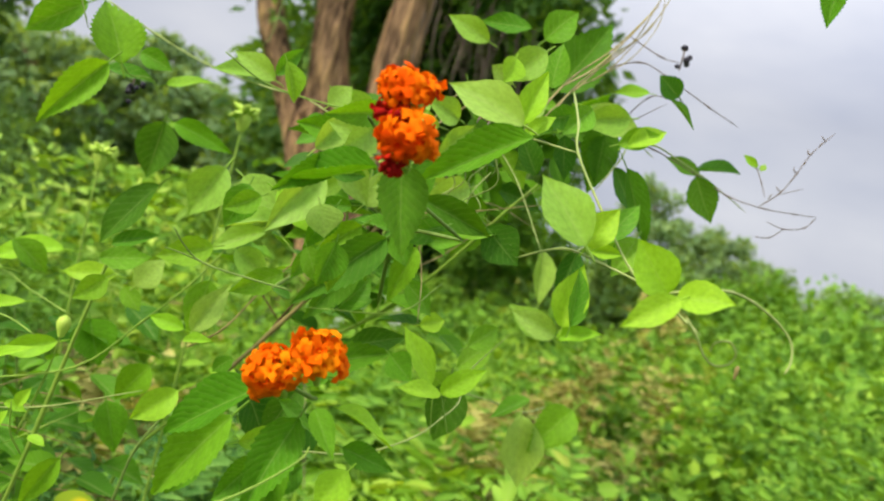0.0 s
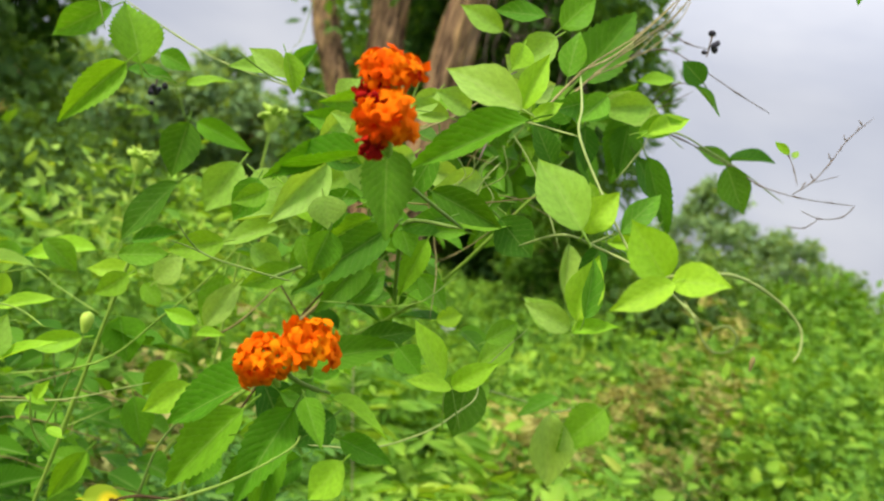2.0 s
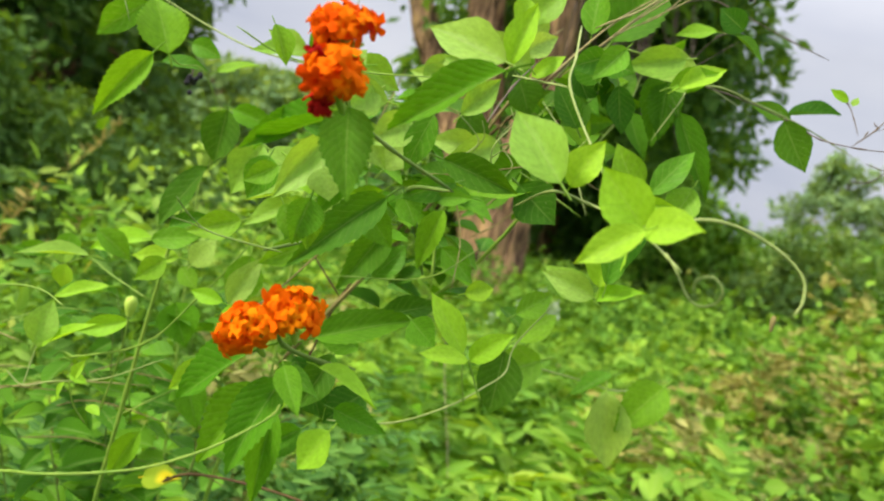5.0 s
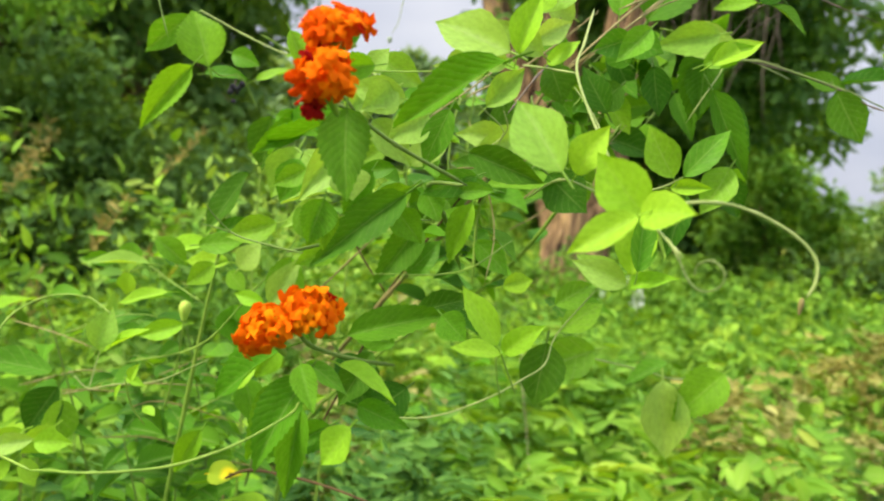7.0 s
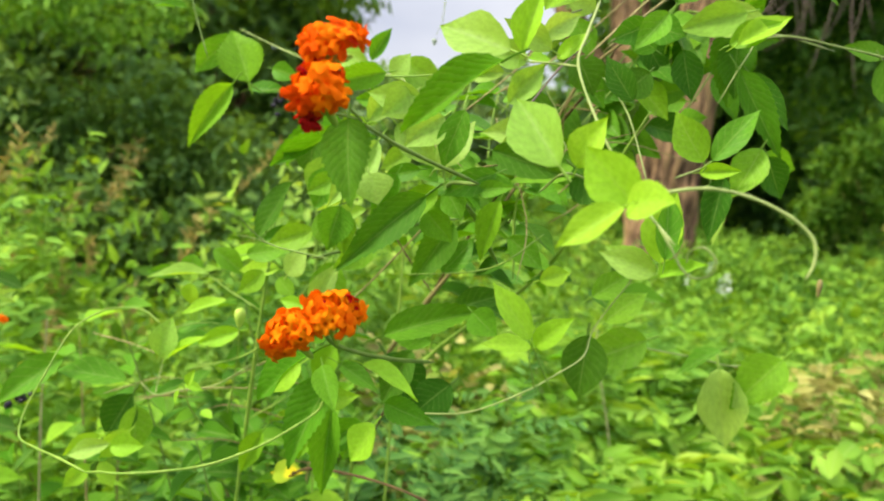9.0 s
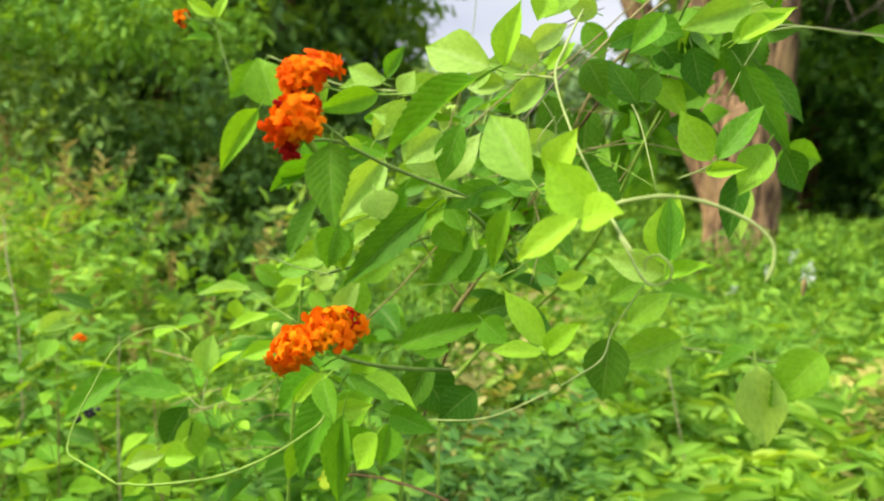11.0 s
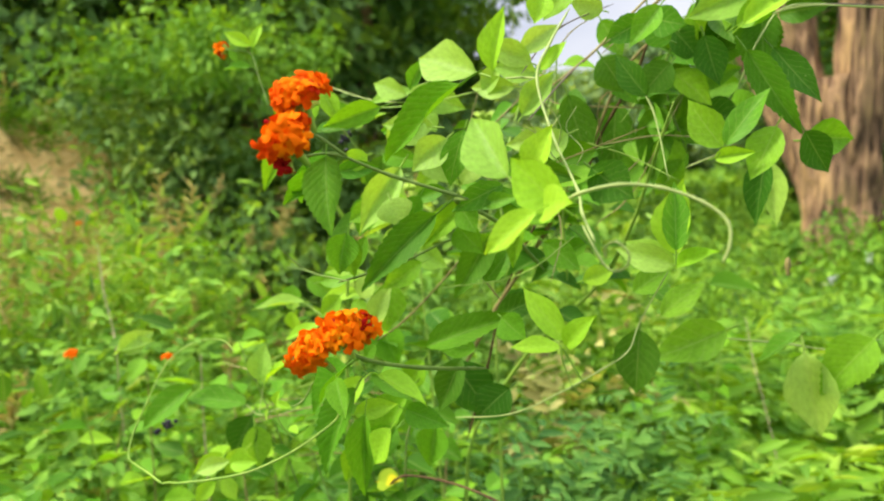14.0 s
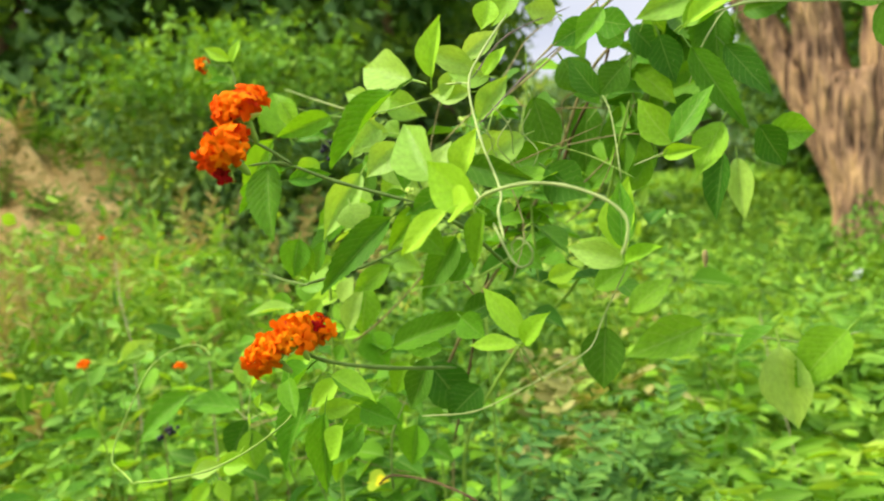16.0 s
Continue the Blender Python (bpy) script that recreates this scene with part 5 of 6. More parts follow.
vine_leaf((-0.045, 0.412, 1.280), (-0.074, 0.401, 1.283), 0.017, (0.36, -0.93, 0.07), PALE)
vine_leaf((-0.112, 0.431, 1.240), (-0.118, 0.425, 1.214), 0.019, (0.42, -0.90, 0.11))
vine_leaf((-0.066, 0.396, 1.241), (-0.059, 0.396, 1.225), 0.021, (0.52, -0.83, 0.20), PALE)
vine_leaf((0.007, 0.418, 1.241), (-0.020, 0.407, 1.239), 0.012, (0.31, -0.86, 0.40))
vine_leaf((0.030, 0.477, 1.250), (-0.011, 0.460, 1.243), 0.019, (0.02, -0.43, 0.90))
vine_leaf((0.077, 0.455, 1.202), (0.048, 0.445, 1.211), 0.015, (0.37, -0.91, 0.17), PALE)
vine_leaf((-0.250, 0.443, 1.095), (-0.246, 0.449, 1.123), 0.020, (0.54, -0.84, 0.09), PALE)
vine_leaf((-0.300, 0.447, 1.017), (-0.329, 0.433, 1.005), 0.015, (0.26, -0.90, 0.35), PALE)
vine_leaf((-0.299, 0.447, 1.015), (-0.275, 0.457, 1.018), 0.017, (0.28, -0.83, 0.48), YOUNG)
vine_leaf((-0.311, 0.440, 1.000), (-0.328, 0.430, 0.981), 0.014, (0.33, -0.93, 0.16), YOUNG)
vine_leaf((-0.304, 0.443, 1.003), (-0.292, 0.445, 0.985), 0.014, (0.73, -0.53, 0.42), YOUNG)
vine_leaf((-0.336, 0.503, 1.033), (-0.353, 0.491, 0.994), 0.032, (0.47, -0.88, 0.07), SHADED)
vine_leaf((0.046, 0.650, 1.122), (-0.000, 0.611, 1.102), 0.033, (0.46, -0.77, 0.44))
vine_leaf((0.101, 0.652, 1.110), (0.114, 0.649, 1.050), 0.036, (0.19, -0.98, 0.10), PALE)
vine_leaf((-0.123, 0.434, 1.201), (-0.149, 0.422, 1.189), 0.017, (0.34, -0.92, 0.17))
vine_leaf((-0.008, 0.487, 1.270), (-0.037, 0.475, 1.268), 0.017, (0.36, -0.93, 0.10), PALE)
vine_leaf((-0.017, 0.402, 1.277), (-0.024, 0.395, 1.247), 0.015, (0.29, -0.94, 0.15))
vine_leaf((0.045, 0.500, 1.293), (0.027, 0.496, 1.318), 0.016, (0.23, -0.97, 0.03), SHADED)
vine_leaf((0.049, 0.528, 1.326), (0.032, 0.522, 1.336), 0.017, (0.26, -0.96, -0.07))
vine_leaf((0.0205, 0.3590, 1.3014), (-0.0185, 0.3670, 1.3125), 0.021, (0.30, -0.94, 0.10), PALE)
vine_leaf((-0.146, 0.522, 1.311), (-0.173, 0.501, 1.305), 0.015, (0.41, -0.68, 0.61), PALE)
vine_leaf((0.024, 0.404, 1.308), (0.004, 0.390, 1.320), 0.013, (0.56, -0.83, 0.01), PALE)
vine_leaf((0.019, 0.401, 1.313), (0.034, 0.415, 1.327), 0.012, (0.61, -0.78, 0.11), PALE)
vine_leaf((0.108, 0.608, 1.263), (0.134, 0.628, 1.263), 0.024, (0.60, -0.79, 0.12))
vine_leaf((0.082, 0.445, 1.211), (0.080, 0.449, 1.246), 0.015, (0.47, -0.88, 0.13))
vine_leaf((0.029, 0.524, 1.147), (0.029, 0.517, 1.106), 0.030, (0.28, -0.95, 0.15), SHADED)
vine_leaf((-0.130, 0.468, 1.177), (-0.132, 0.461, 1.142), 0.024, (0.56, -0.82, 0.14))
vine_leaf((-0.100, 0.496, 1.115), (-0.076, 0.508, 1.076), 0.033, (0.71, -0.66, 0.24), SHADED)
vine_leaf((-0.054, 0.359, 1.149), (-0.035, 0.371, 1.134), 0.011, (0.72, -0.49, 0.50))
vine_leaf((0.054, 0.475, 1.332), (0.037, 0.461, 1.321), 0.016, (0.61, -0.78, 0.12))
vine_leaf((-0.004, 0.545, 1.323), (0.009, 0.551, 1.299), 0.026, (0.48, -0.87, 0.05), SHADED)
vine_leaf((-0.032, 0.630, 1.298), (-0.031, 0.620, 1.234), 0.032, (0.31, -0.94, 0.15), SHADED)
vine_leaf((0.010, 0.609, 1.292), (0.009, 0.599, 1.234), 0.028, (0.27, -0.95, 0.16), SHADED)
vine_leaf((-0.035, 0.556, 1.301), (-0.021, 0.559, 1.253), 0.027, (0.54, -0.84, 0.10), SHADED)
vine_leaf((-0.501, 0.477, 1.079), (-0.475, 0.500, 1.098), 0.023, (0.60, -0.79, 0.14), PALE)
vine_leaf((-0.329, 0.500, 1.025), (-0.324, 0.498, 0.986), 0.029, (0.85, -0.50, 0.15))
vine_leaf((-0.316, 0.454, 1.017), (-0.336, 0.436, 1.002), 0.017, (0.50, -0.81, 0.29), YOUNG)
vine_leaf((-0.300, 0.466, 1.021), (-0.315, 0.452, 1.000), 0.019, (0.54, -0.82, 0.20), YOUNG)
vine_leaf((-0.382, 0.475, 1.061), (-0.420, 0.439, 1.023), 0.027, (0.27, -0.83, 0.49))
vine_leaf((-0.342, 0.502, 1.043), (-0.388, 0.469, 1.054), 0.024, (0.40, -0.26, 0.88))
vine_leaf((-0.319, 0.535, 1.134), (-0.341, 0.517, 1.133), 0.012, (0.58, -0.76, 0.29))
vine_leaf((-0.313, 0.542, 1.149), (-0.314, 0.538, 1.131), 0.018, (0.65, -0.75, 0.12))
vine_leaf((-0.288, 0.537, 1.157), (-0.265, 0.551, 1.138), 0.018, (0.68, -0.66, 0.32))
vine_leaf((-0.023, 0.556, 1.198), (-0.039, 0.542, 1.189), 0.014, (0.52, -0.80, 0.30))
vine_leaf((-0.050, 0.410, 1.285), (-0.062, 0.398, 1.271), 0.019, (0.62, -0.78, 0.11), PALE)
vine_leaf((-0.072, 0.414, 1.258), (-0.089, 0.394, 1.220), 0.020, (0.59, -0.79, 0.14), PALE)
vine_leaf((-0.096, 0.377, 1.303), (-0.088, 0.381, 1.285), 0.011, (0.71, -0.68, 0.20))
vine_leaf((-0.264, 0.472, 1.353), (-0.282, 0.461, 1.365), 0.011, (0.61, -0.78, 0.13), YOUNG)
vine_leaf((-0.263, 0.473, 1.352), (-0.259, 0.480, 1.371), 0.009, (0.32, -0.92, 0.24), YOUNG)
vine_leaf((-0.264, 0.470, 1.337), (-0.283, 0.456, 1.336), 0.010, (0.42, -0.59, 0.69))
vine_leaf((-0.277, 0.462, 1.351), (-0.272, 0.464, 1.340), 0.006, (0.74, -0.63, 0.23))
vine_leaf((0.200, 0.560, 1.346), (0.188, 0.559, 1.352), 0.006, (0.06, -1.00, -0.02), YOUNG)
vine_leaf((0.203, 0.560, 1.344), (0.205, 0.561, 1.350), 0.005, (-0.35, -0.93, 0.15), PALE)
vine_leaf((-0.183, 0.493, 1.223), (-0.210, 0.488, 1.178), 0.022, (-0.38, -0.86, 0.33), SHADED)
vine_leaf((-0.201, 0.489, 1.179), (-0.175, 0.492, 1.193), 0.012, (-0.11, -0.91, 0.41))
vine_leaf((-0.064, 0.445, 1.256), (-0.086, 0.443, 1.241), 0.013, (0.10, -0.99, 0.04), PALE)
vine_leaf((-0.055, 0.435, 1.244), (-0.079, 0.433, 1.237), 0.011, (0.08, -0.99, 0.10))
vine_leaf((-0.019, 0.450, 1.258), (0.025, 0.453, 1.248), 0.019, (0.10, -0.99, 0.10), SHADED)
vine_leaf((0.022, 0.473, 1.253), (0.047, 0.475, 1.235), 0.027, (0.11, -0.99, 0.08), SHADED)
vine_leaf((-0.026, 0.408, 1.236), (-0.016, 0.408, 1.221), 0.014, (0.22, -0.97, 0.14))
vine_leaf((-0.021, 0.462, 1.302), (-0.052, 0.459, 1.304), 0.014, (0.09, -1.00, 0.00), PALE)
vine_leaf((-0.031, 0.462, 1.316), (-0.043, 0.460, 1.296), 0.013, (0.12, -0.99, 0.04), PALE)
vine_leaf((-0.084, 0.446, 1.295), (-0.074, 0.447, 1.309), 0.014, (0.18, -0.98, -0.01), PALE)
vine_leaf((-0.076, 0.446, 1.289), (-0.069, 0.446, 1.278), 0.013, (0.25, -0.96, 0.14), PALE)
vine_leaf((-0.281, 0.600, 1.149), (-0.336, 0.594, 1.132), 0.024, (-0.12, -0.72, 0.68), YOUNG)
vine_leaf((-0.180, 0.489, 1.158), (-0.167, 0.492, 1.178), 0.018, (0.17, -0.99, 0.01), PALE)
vine_leaf((-0.201, 0.508, 1.157), (-0.235, 0.504, 1.152), 0.014, (0.01, -0.84, 0.55), YOUNG)
vine_leaf((-0.187, 0.489, 1.155), (-0.173, 0.489, 1.143), 0.013, (0.34, -0.86, 0.38))
vine_leaf((-0.127, 0.497, 1.196), (-0.102, 0.498, 1.184), 0.018, (0.20, -0.94, 0.29), PALE)
vine_leaf((-0.040, 0.463, 1.161), (-0.006, 0.467, 1.177), 0.017, (0.00, -0.97, 0.25), SHADED)
vine_leaf((0.102, 0.635, 1.128), (0.073, 0.631, 1.105), 0.016, (-0.47, -0.59, 0.66))
vine_leaf((-0.102, 0.423, 1.236), (-0.118, 0.416, 1.224), 0.013, (0.38, -0.92, 0.10))
vine_leaf((-0.070, 0.430, 1.268), (-0.046, 0.436, 1.246), 0.019, (0.39, -0.90, 0.17), PALE)
vine_leaf((-0.050, 0.445, 1.246), (-0.033, 0.455, 1.274), 0.018, (0.33, -0.93, 0.15), PALE)
vine_leaf((-0.017, 0.463, 1.285), (-0.001, 0.473, 1.310), 0.016, (0.33, -0.93, 0.15), PALE)
vine_leaf((-0.082, 0.452, 1.304), (-0.055, 0.460, 1.291), 0.019, (0.34, -0.94, 0.08), PALE)
vine_leaf((-0.079, 0.415, 1.268), (-0.066, 0.424, 1.292), 0.015, (0.41, -0.91, 0.10), PALE)
vine_leaf((-0.084, 0.446, 1.196), (-0.109, 0.434, 1.179), 0.015, (0.32, -0.93, 0.19))
vine_leaf((-0.196, 0.464, 1.173), (-0.169, 0.476, 1.180), 0.015, (0.34, -0.92, 0.21))
vine_leaf((-0.196, 0.484, 1.159), (-0.211, 0.476, 1.142), 0.016, (0.38, -0.92, 0.11))
vine_leaf((-0.058, 0.448, 1.136), (-0.071, 0.438, 1.101), 0.020, (0.24, -0.95, 0.18), SHADED)
vine_leaf((-0.219, 0.490, 1.110), (-0.248, 0.477, 1.098), 0.015, (0.30, -0.92, 0.26), YOUNG)
vine_leaf((-0.118, 0.422, 1.121), (-0.137, 0.412, 1.102), 0.017, (0.28, -0.94, 0.21), YOUNG)
vine_leaf((-0.051, 0.468, 1.182), (-0.036, 0.477, 1.205), 0.017, (0.26, -0.94, 0.21))
vine_leaf((-0.017, 0.485, 1.207), (0.005, 0.491, 1.189), 0.017, (0.39, -0.90, 0.18))
vine_leaf((0.006, 0.476, 1.273), (-0.019, 0.454, 1.258), 0.020, (0.58, -0.79, 0.18), PALE)
vine_leaf((-0.027, 0.400, 1.273), (-0.041, 0.386, 1.256), 0.018, (0.59, -0.79, 0.14), PALE)
vine_leaf((-0.002, 0.415, 1.247), (-0.023, 0.396, 1.234), 0.014, (0.57, -0.80, 0.20))
vine_leaf((-0.047, 0.358, 1.266), (-0.058, 0.349, 1.261), 0.012, (0.61, -0.78, 0.10), YOUNG)
vine_leaf((-0.060, 0.347, 1.258), (-0.042, 0.361, 1.260), 0.010, (0.60, -0.79, 0.13))
vine_leaf((-0.043, 0.443, 1.145), (-0.065, 0.427, 1.150), 0.014, (0.60, -0.72, 0.36))
vine_leaf((-0.046, 0.485, 1.108), (-0.064, 0.469, 1.087), 0.026, (0.40, -0.85, 0.34), SHADED)
vine_leaf((-0.067, 0.358, 1.125), (-0.048, 0.373, 1.130), 0.012, (0.51, -0.76, 0.41), YOUNG)
vine_leaf((0.033, 0.506, 1.175), (0.052, 0.523, 1.191), 0.017, (0.43, -0.82, 0.37))
vine_leaf((0.032, 0.553, 1.151), (0.055, 0.574, 1.172), 0.019, (0.39, -0.83, 0.40))
vine_leaf((-0.001, 0.506, 1.180), (0.015, 0.519, 1.186), 0.014, (0.52, -0.79, 0.33), YOUNG)
vine_leaf((-0.011, 0.469, 1.310), (-0.032, 0.454, 1.314), 0.017, (0.59, -0.81, 0.02), PALE)
vine_leaf((0.045, 0.538, 1.314), (0.032, 0.525, 1.295), 0.021, (0.48, -0.84, 0.25), SHADED)
vine_leaf((0.061, 0.553, 1.330), (0.070, 0.555, 1.299), 0.021, (0.39, -0.92, 0.06), SHADED)
vine_leaf((0.015, 0.507, 1.346), (-0.001, 0.496, 1.352), 0.017, (0.56, -0.83, -0.07), PALE)
vine_leaf((0.011, 0.441, 1.348), (0.008, 0.436, 1.332), 0.015, (0.48, -0.86, 0.17), YOUNG)
vine_leaf((0.1180, 0.5600, 1.2690), (0.1290, 0.5750, 1.2430), 0.0210, (0.35, -0.92, 0.15), SHADED)
vine_leaf((0.0787, 0.6400, 1.2480), (0.0870, 0.6280, 1.2040), 0.0180, (0.30, -0.92, 0.15), PALE)
vine_leaf((-0.0143, 0.5673, 1.3502), (-0.0006, 0.5713, 1.3239), 0.0190, (0.40, -0.90, 0.12))
vine_leaf((0.0255, 0.5904, 1.3433), (0.0457, 0.5984, 1.3172), 0.0220, (0.40, -0.90, 0.12), SHADED)
vine_leaf((-0.0041, 0.5553, 1.3116), (0.0137, 0.5628, 1.2915), 0.0170, (0.45, -0.85, 0.25))
vine_leaf((0.015, 0.448, 1.156), (-0.008, 0.443, 1.186), 0.016, (0.61, -0.71, 0.35), YOUNG)
vine_stem(0.0008, 0.0007, (0.0436, 0.4080, 1.3320), (0.0470, 0.3800, 1.3120), (0.0487, 0.3653, 1.2966), (0.0649, 0.3488, 1.2713), (0.0819, 0.3365, 1.2496), (0.0930, 0.3180, 1.2420), (0.1054, 0.3026, 1.2336))
vine_stem(0.0008, 0.0006, (0.035, 0.373, 1.242), (0.052, 0.350, 1.252), (0.068, 0.337, 1.250), (0.082, 0.322, 1.247), (0.0905, 0.3060, 1.2452))
vine_stem(0.0006, 0.0005, (0.0990, 0.3060, 1.2390), (0.1040, 0.3030, 1.2330), (0.1085, 0.3020, 1.2265), (0.1130, 0.3010, 1.2240), (0.1180, 0.3000, 1.2262), (0.1190, 0.2990, 1.2310), (0.1150, 0.2985, 1.2345), (0.1105, 0.3000, 1.2325), (0.1100, 0.3010, 1.2285))
vine_stem(0.0009, 0.0007, (0.0900, 0.3070, 1.2460), (0.1004, 0.3018, 1.2504), (0.1130, 0.3060, 1.2530), (0.1252, 0.3124, 1.2515), (0.1380, 0.3160, 1.2465), (0.1460, 0.3165, 1.2400), (0.1473, 0.3143, 1.2326), (0.1455, 0.3130, 1.2270))
vine_stem(0.0007, 0.0006, (0.0200, 0.3850, 1.3000), (0.0330, 0.3800, 1.2990), (0.0487, 0.3653, 1.2966))
vine_stem(0.0009, 0.0006, (-0.260, 0.522, 1.331), (-0.221, 0.525, 1.317), (-0.179, 0.518, 1.306), (-0.136, 0.512, 1.302), (-0.108, 0.494, 1.300), (-0.076, 0.466, 1.289))
vine_stem(0.0009, 0.0006, (0.097, 0.514, 1.329), (0.120, 0.535, 1.337), (0.146, 0.567, 1.337), (0.185, 0.614, 1.335), (0.239, 0.666, 1.325))
vine_stem(0.0007, 0.0006, (0.088, 0.530, 1.296), (0.100, 0.531, 1.323), (0.109, 0.567, 1.343), (0.147, 0.647, 1.345))
vine_stem(0.0007, 0.0006, (0.077, 0.474, 1.252), (0.087, 0.495, 1.258), (0.093, 0.492, 1.263))
vine_stem(0.0011, 0.0009, (0.041, 0.655, 1.114), (0.082, 0.685, 1.107), (0.110, 0.706, 1.101), (0.137, 0.752, 1.102))
vine_stem(0.0007, 0.0006, (-0.046, 0.422, 1.107), (-0.014, 0.434, 1.111), (0.013, 0.445, 1.125), (0.027, 0.470, 1.134), (0.036, 0.490, 1.142), (0.037, 0.506, 1.157), (0.057, 0.502, 1.191))
vine_stem(0.0007, 0.0005, (0.016, 0.540, 1.310), (0.037, 0.528, 1.287), (0.062, 0.489, 1.244))
vine_stem(0.0006, 0.0004, (-0.2205, 0.7990, 1.6000), (-0.2240, 0.7995, 1.4037), (-0.2320, 0.8000, 1.3700))
vine_stem(0.0006, 0.0004, (0.093, 0.600, 1.422), (0.119, 0.592, 1.411), (0.136, 0.593, 1.411), skin=twig_grey)
vine_stem(0.0006, 0.0004, (0.078, 0.577, 1.388), (0.103, 0.580, 1.400), (0.124, 0.576, 1.394), (0.161, 0.584, 1.383), (0.189, 0.591, 1.376), skin=twig_grey)
vine_stem(0.0006, 0.0004, (0.075, 0.554, 1.343), (0.131, 0.589, 1.343), (0.177, 0.618, 1.337), (0.196, 0.594, 1.325), (0.213, 0.560, 1.319), (0.238, 0.568, 1.322), (0.257, 0.575, 1.325), skin=twig_grey)
vine_stem(0.0005, 0.0004, (0.257, 0.575, 1.325), (0.250, 0.574, 1.315), (0.235, 0.572, 1.310), (0.221, 0.571, 1.312), skin=twig_grey)
vine_stem(0.0005, 0.0004, (0.235, 0.572, 1.310), (0.226, 0.570, 1.301), (0.214, 0.569, 1.299), skin=twig_grey)
vine_stem(0.0006, 0.0004, (0.207, 0.555, 1.319), (0.219, 0.557, 1.332), (0.229, 0.563, 1.349), (0.238, 0.570, 1.367), (0.254, 0.578, 1.388), skin=twig_grey)
vine_stem(0.0004, 0.0003, (0.219, 0.557, 1.331), (0.238, 0.564, 1.341), skin=twig_grey)
vine_stem(0.0004, 0.0004, (0.209, 0.555, 1.326), (0.205, 0.558, 1.336), (0.200, 0.561, 1.345), (0.189, 0.560, 1.352), skin=twig_grey)
vine_stem(0.0006, 0.0004, (0.101, 0.577, 1.355), (0.116, 0.579, 1.377), (0.130, 0.576, 1.380), skin=twig_grey)
vine_stem(0.0005, 0.0003, (0.105, 0.577, 1.354), (0.130, 0.579, 1.376), skin=twig_grey)
vine_stem(0.0006, 0.0004, (0.214, 0.561, 1.326), (0.215, 0.561, 1.329), (0.216, 0.562, 1.331), skin=twig_grey)
vine_stem(0.0006, 0.0004, (0.221, 0.562, 1.334), (0.219, 0.562, 1.335), (0.218, 0.563, 1.337), skin=twig_grey)
vine_stem(0.0006, 0.0004, (0.226, 0.563, 1.342), (0.227, 0.563, 1.344), (0.229, 0.564, 1.347), skin=twig_grey)
vine_stem(0.0006, 0.0004, (0.229, 0.563, 1.350), (0.227, 0.563, 1.351), (0.226, 0.564, 1.354), skin=twig_grey)
vine_stem(0.0006, 0.0004, (0.233, 0.564, 1.357), (0.233, 0.564, 1.360), (0.235, 0.566, 1.362), skin=twig_grey)
vine_stem(0.0006, 0.0004, (0.236, 0.565, 1.365), (0.234, 0.565, 1.366), (0.233, 0.566, 1.369), skin=twig_grey)
vine_stem(0.0006, 0.0004, (0.240, 0.566, 1.372), (0.241, 0.566, 1.374), (0.242, 0.567, 1.377), skin=twig_grey)
vine_stem(0.0006, 0.0004, (0.244, 0.566, 1.377), (0.242, 0.566, 1.379), (0.240, 0.567, 1.381), skin=twig_grey)
vine_stem(0.0011, 0.0007, (0.026, 0.457, 1.311), (0.051, 0.522, 1.362), (0.082, 0.578, 1.405), (0.115, 0.634, 1.462), skin=twig_brown)
vine_stem(0.0009, 0.0006, (0.037, 0.458, 1.319), (0.059, 0.533, 1.364), (0.094, 0.589, 1.413), (0.112, 0.634, 1.457), skin=twig_brown)
vine_stem(0.0010, 0.0006, (0.044, 0.481, 1.348), (0.071, 0.545, 1.383), (0.103, 0.612, 1.440), (0.123, 0.657, 1.485), skin=twig_brown)
vine_stem(0.0010, 0.0006, (-0.047, 0.515, 1.293), (-0.024, 0.536, 1.314), (-0.006, 0.567, 1.340), (0.013, 0.599, 1.371), skin=twig_brown)
vine_stem(0.0007, 0.0005, (-0.059, 0.477, 1.272), (-0.029, 0.506, 1.310), (-0.015, 0.521, 1.337), (0.001, 0.536, 1.350), skin=twig_brown)
vine_stem(0.0007, 0.0005, (0.032, 0.468, 1.316), (0.056, 0.523, 1.357), (0.081, 0.567, 1.386), (0.120, 0.635, 1.459), skin=twig_brown)
vine_stem(0.0008, 0.0005, (0.053, 0.502, 1.350), (0.082, 0.567, 1.398), (0.107, 0.612, 1.432), (0.128, 0.657, 1.482), skin=twig_brown)
vine_stem(0.0006, 0.0004, (0.067, 0.544, 1.370), (0.095, 0.579, 1.400), (0.116, 0.623, 1.442), (0.118, 0.635, 1.468), skin=twig_brown)
vine_stem(0.0007, 0.0006, (0.031, 0.442, 1.133), (0.023, 0.436, 1.151), (0.021, 0.434, 1.156), skin=stalk_green)
vine_stem(0.0009, 0.0007, (-0.271, 0.496, 1.069), (-0.202, 0.484, 1.099), (-0.167, 0.480, 1.139), (-0.142, 0.474, 1.171), (-0.128, 0.476, 1.196), skin=stalk_green)
vine_stem(0.0007, 0.0006, (-0.224, 0.493, 1.289), (-0.222, 0.503, 1.285), (-0.212, 0.514, 1.286), (-0.201, 0.524, 1.263), skin=stalk_green)
vine_stem(0.0006, 0.0005, (0.022, 0.445, 1.128), (0.018, 0.440, 1.147), (0.017, 0.440, 1.156), skin=stalk_green)
vine_stem(0.0007, 0.0006, (-0.140, 0.420, 1.305), (-0.117, 0.436, 1.296), (-0.078, 0.440, 1.295), (-0.025, 0.431, 1.299), skin=stalk_green)
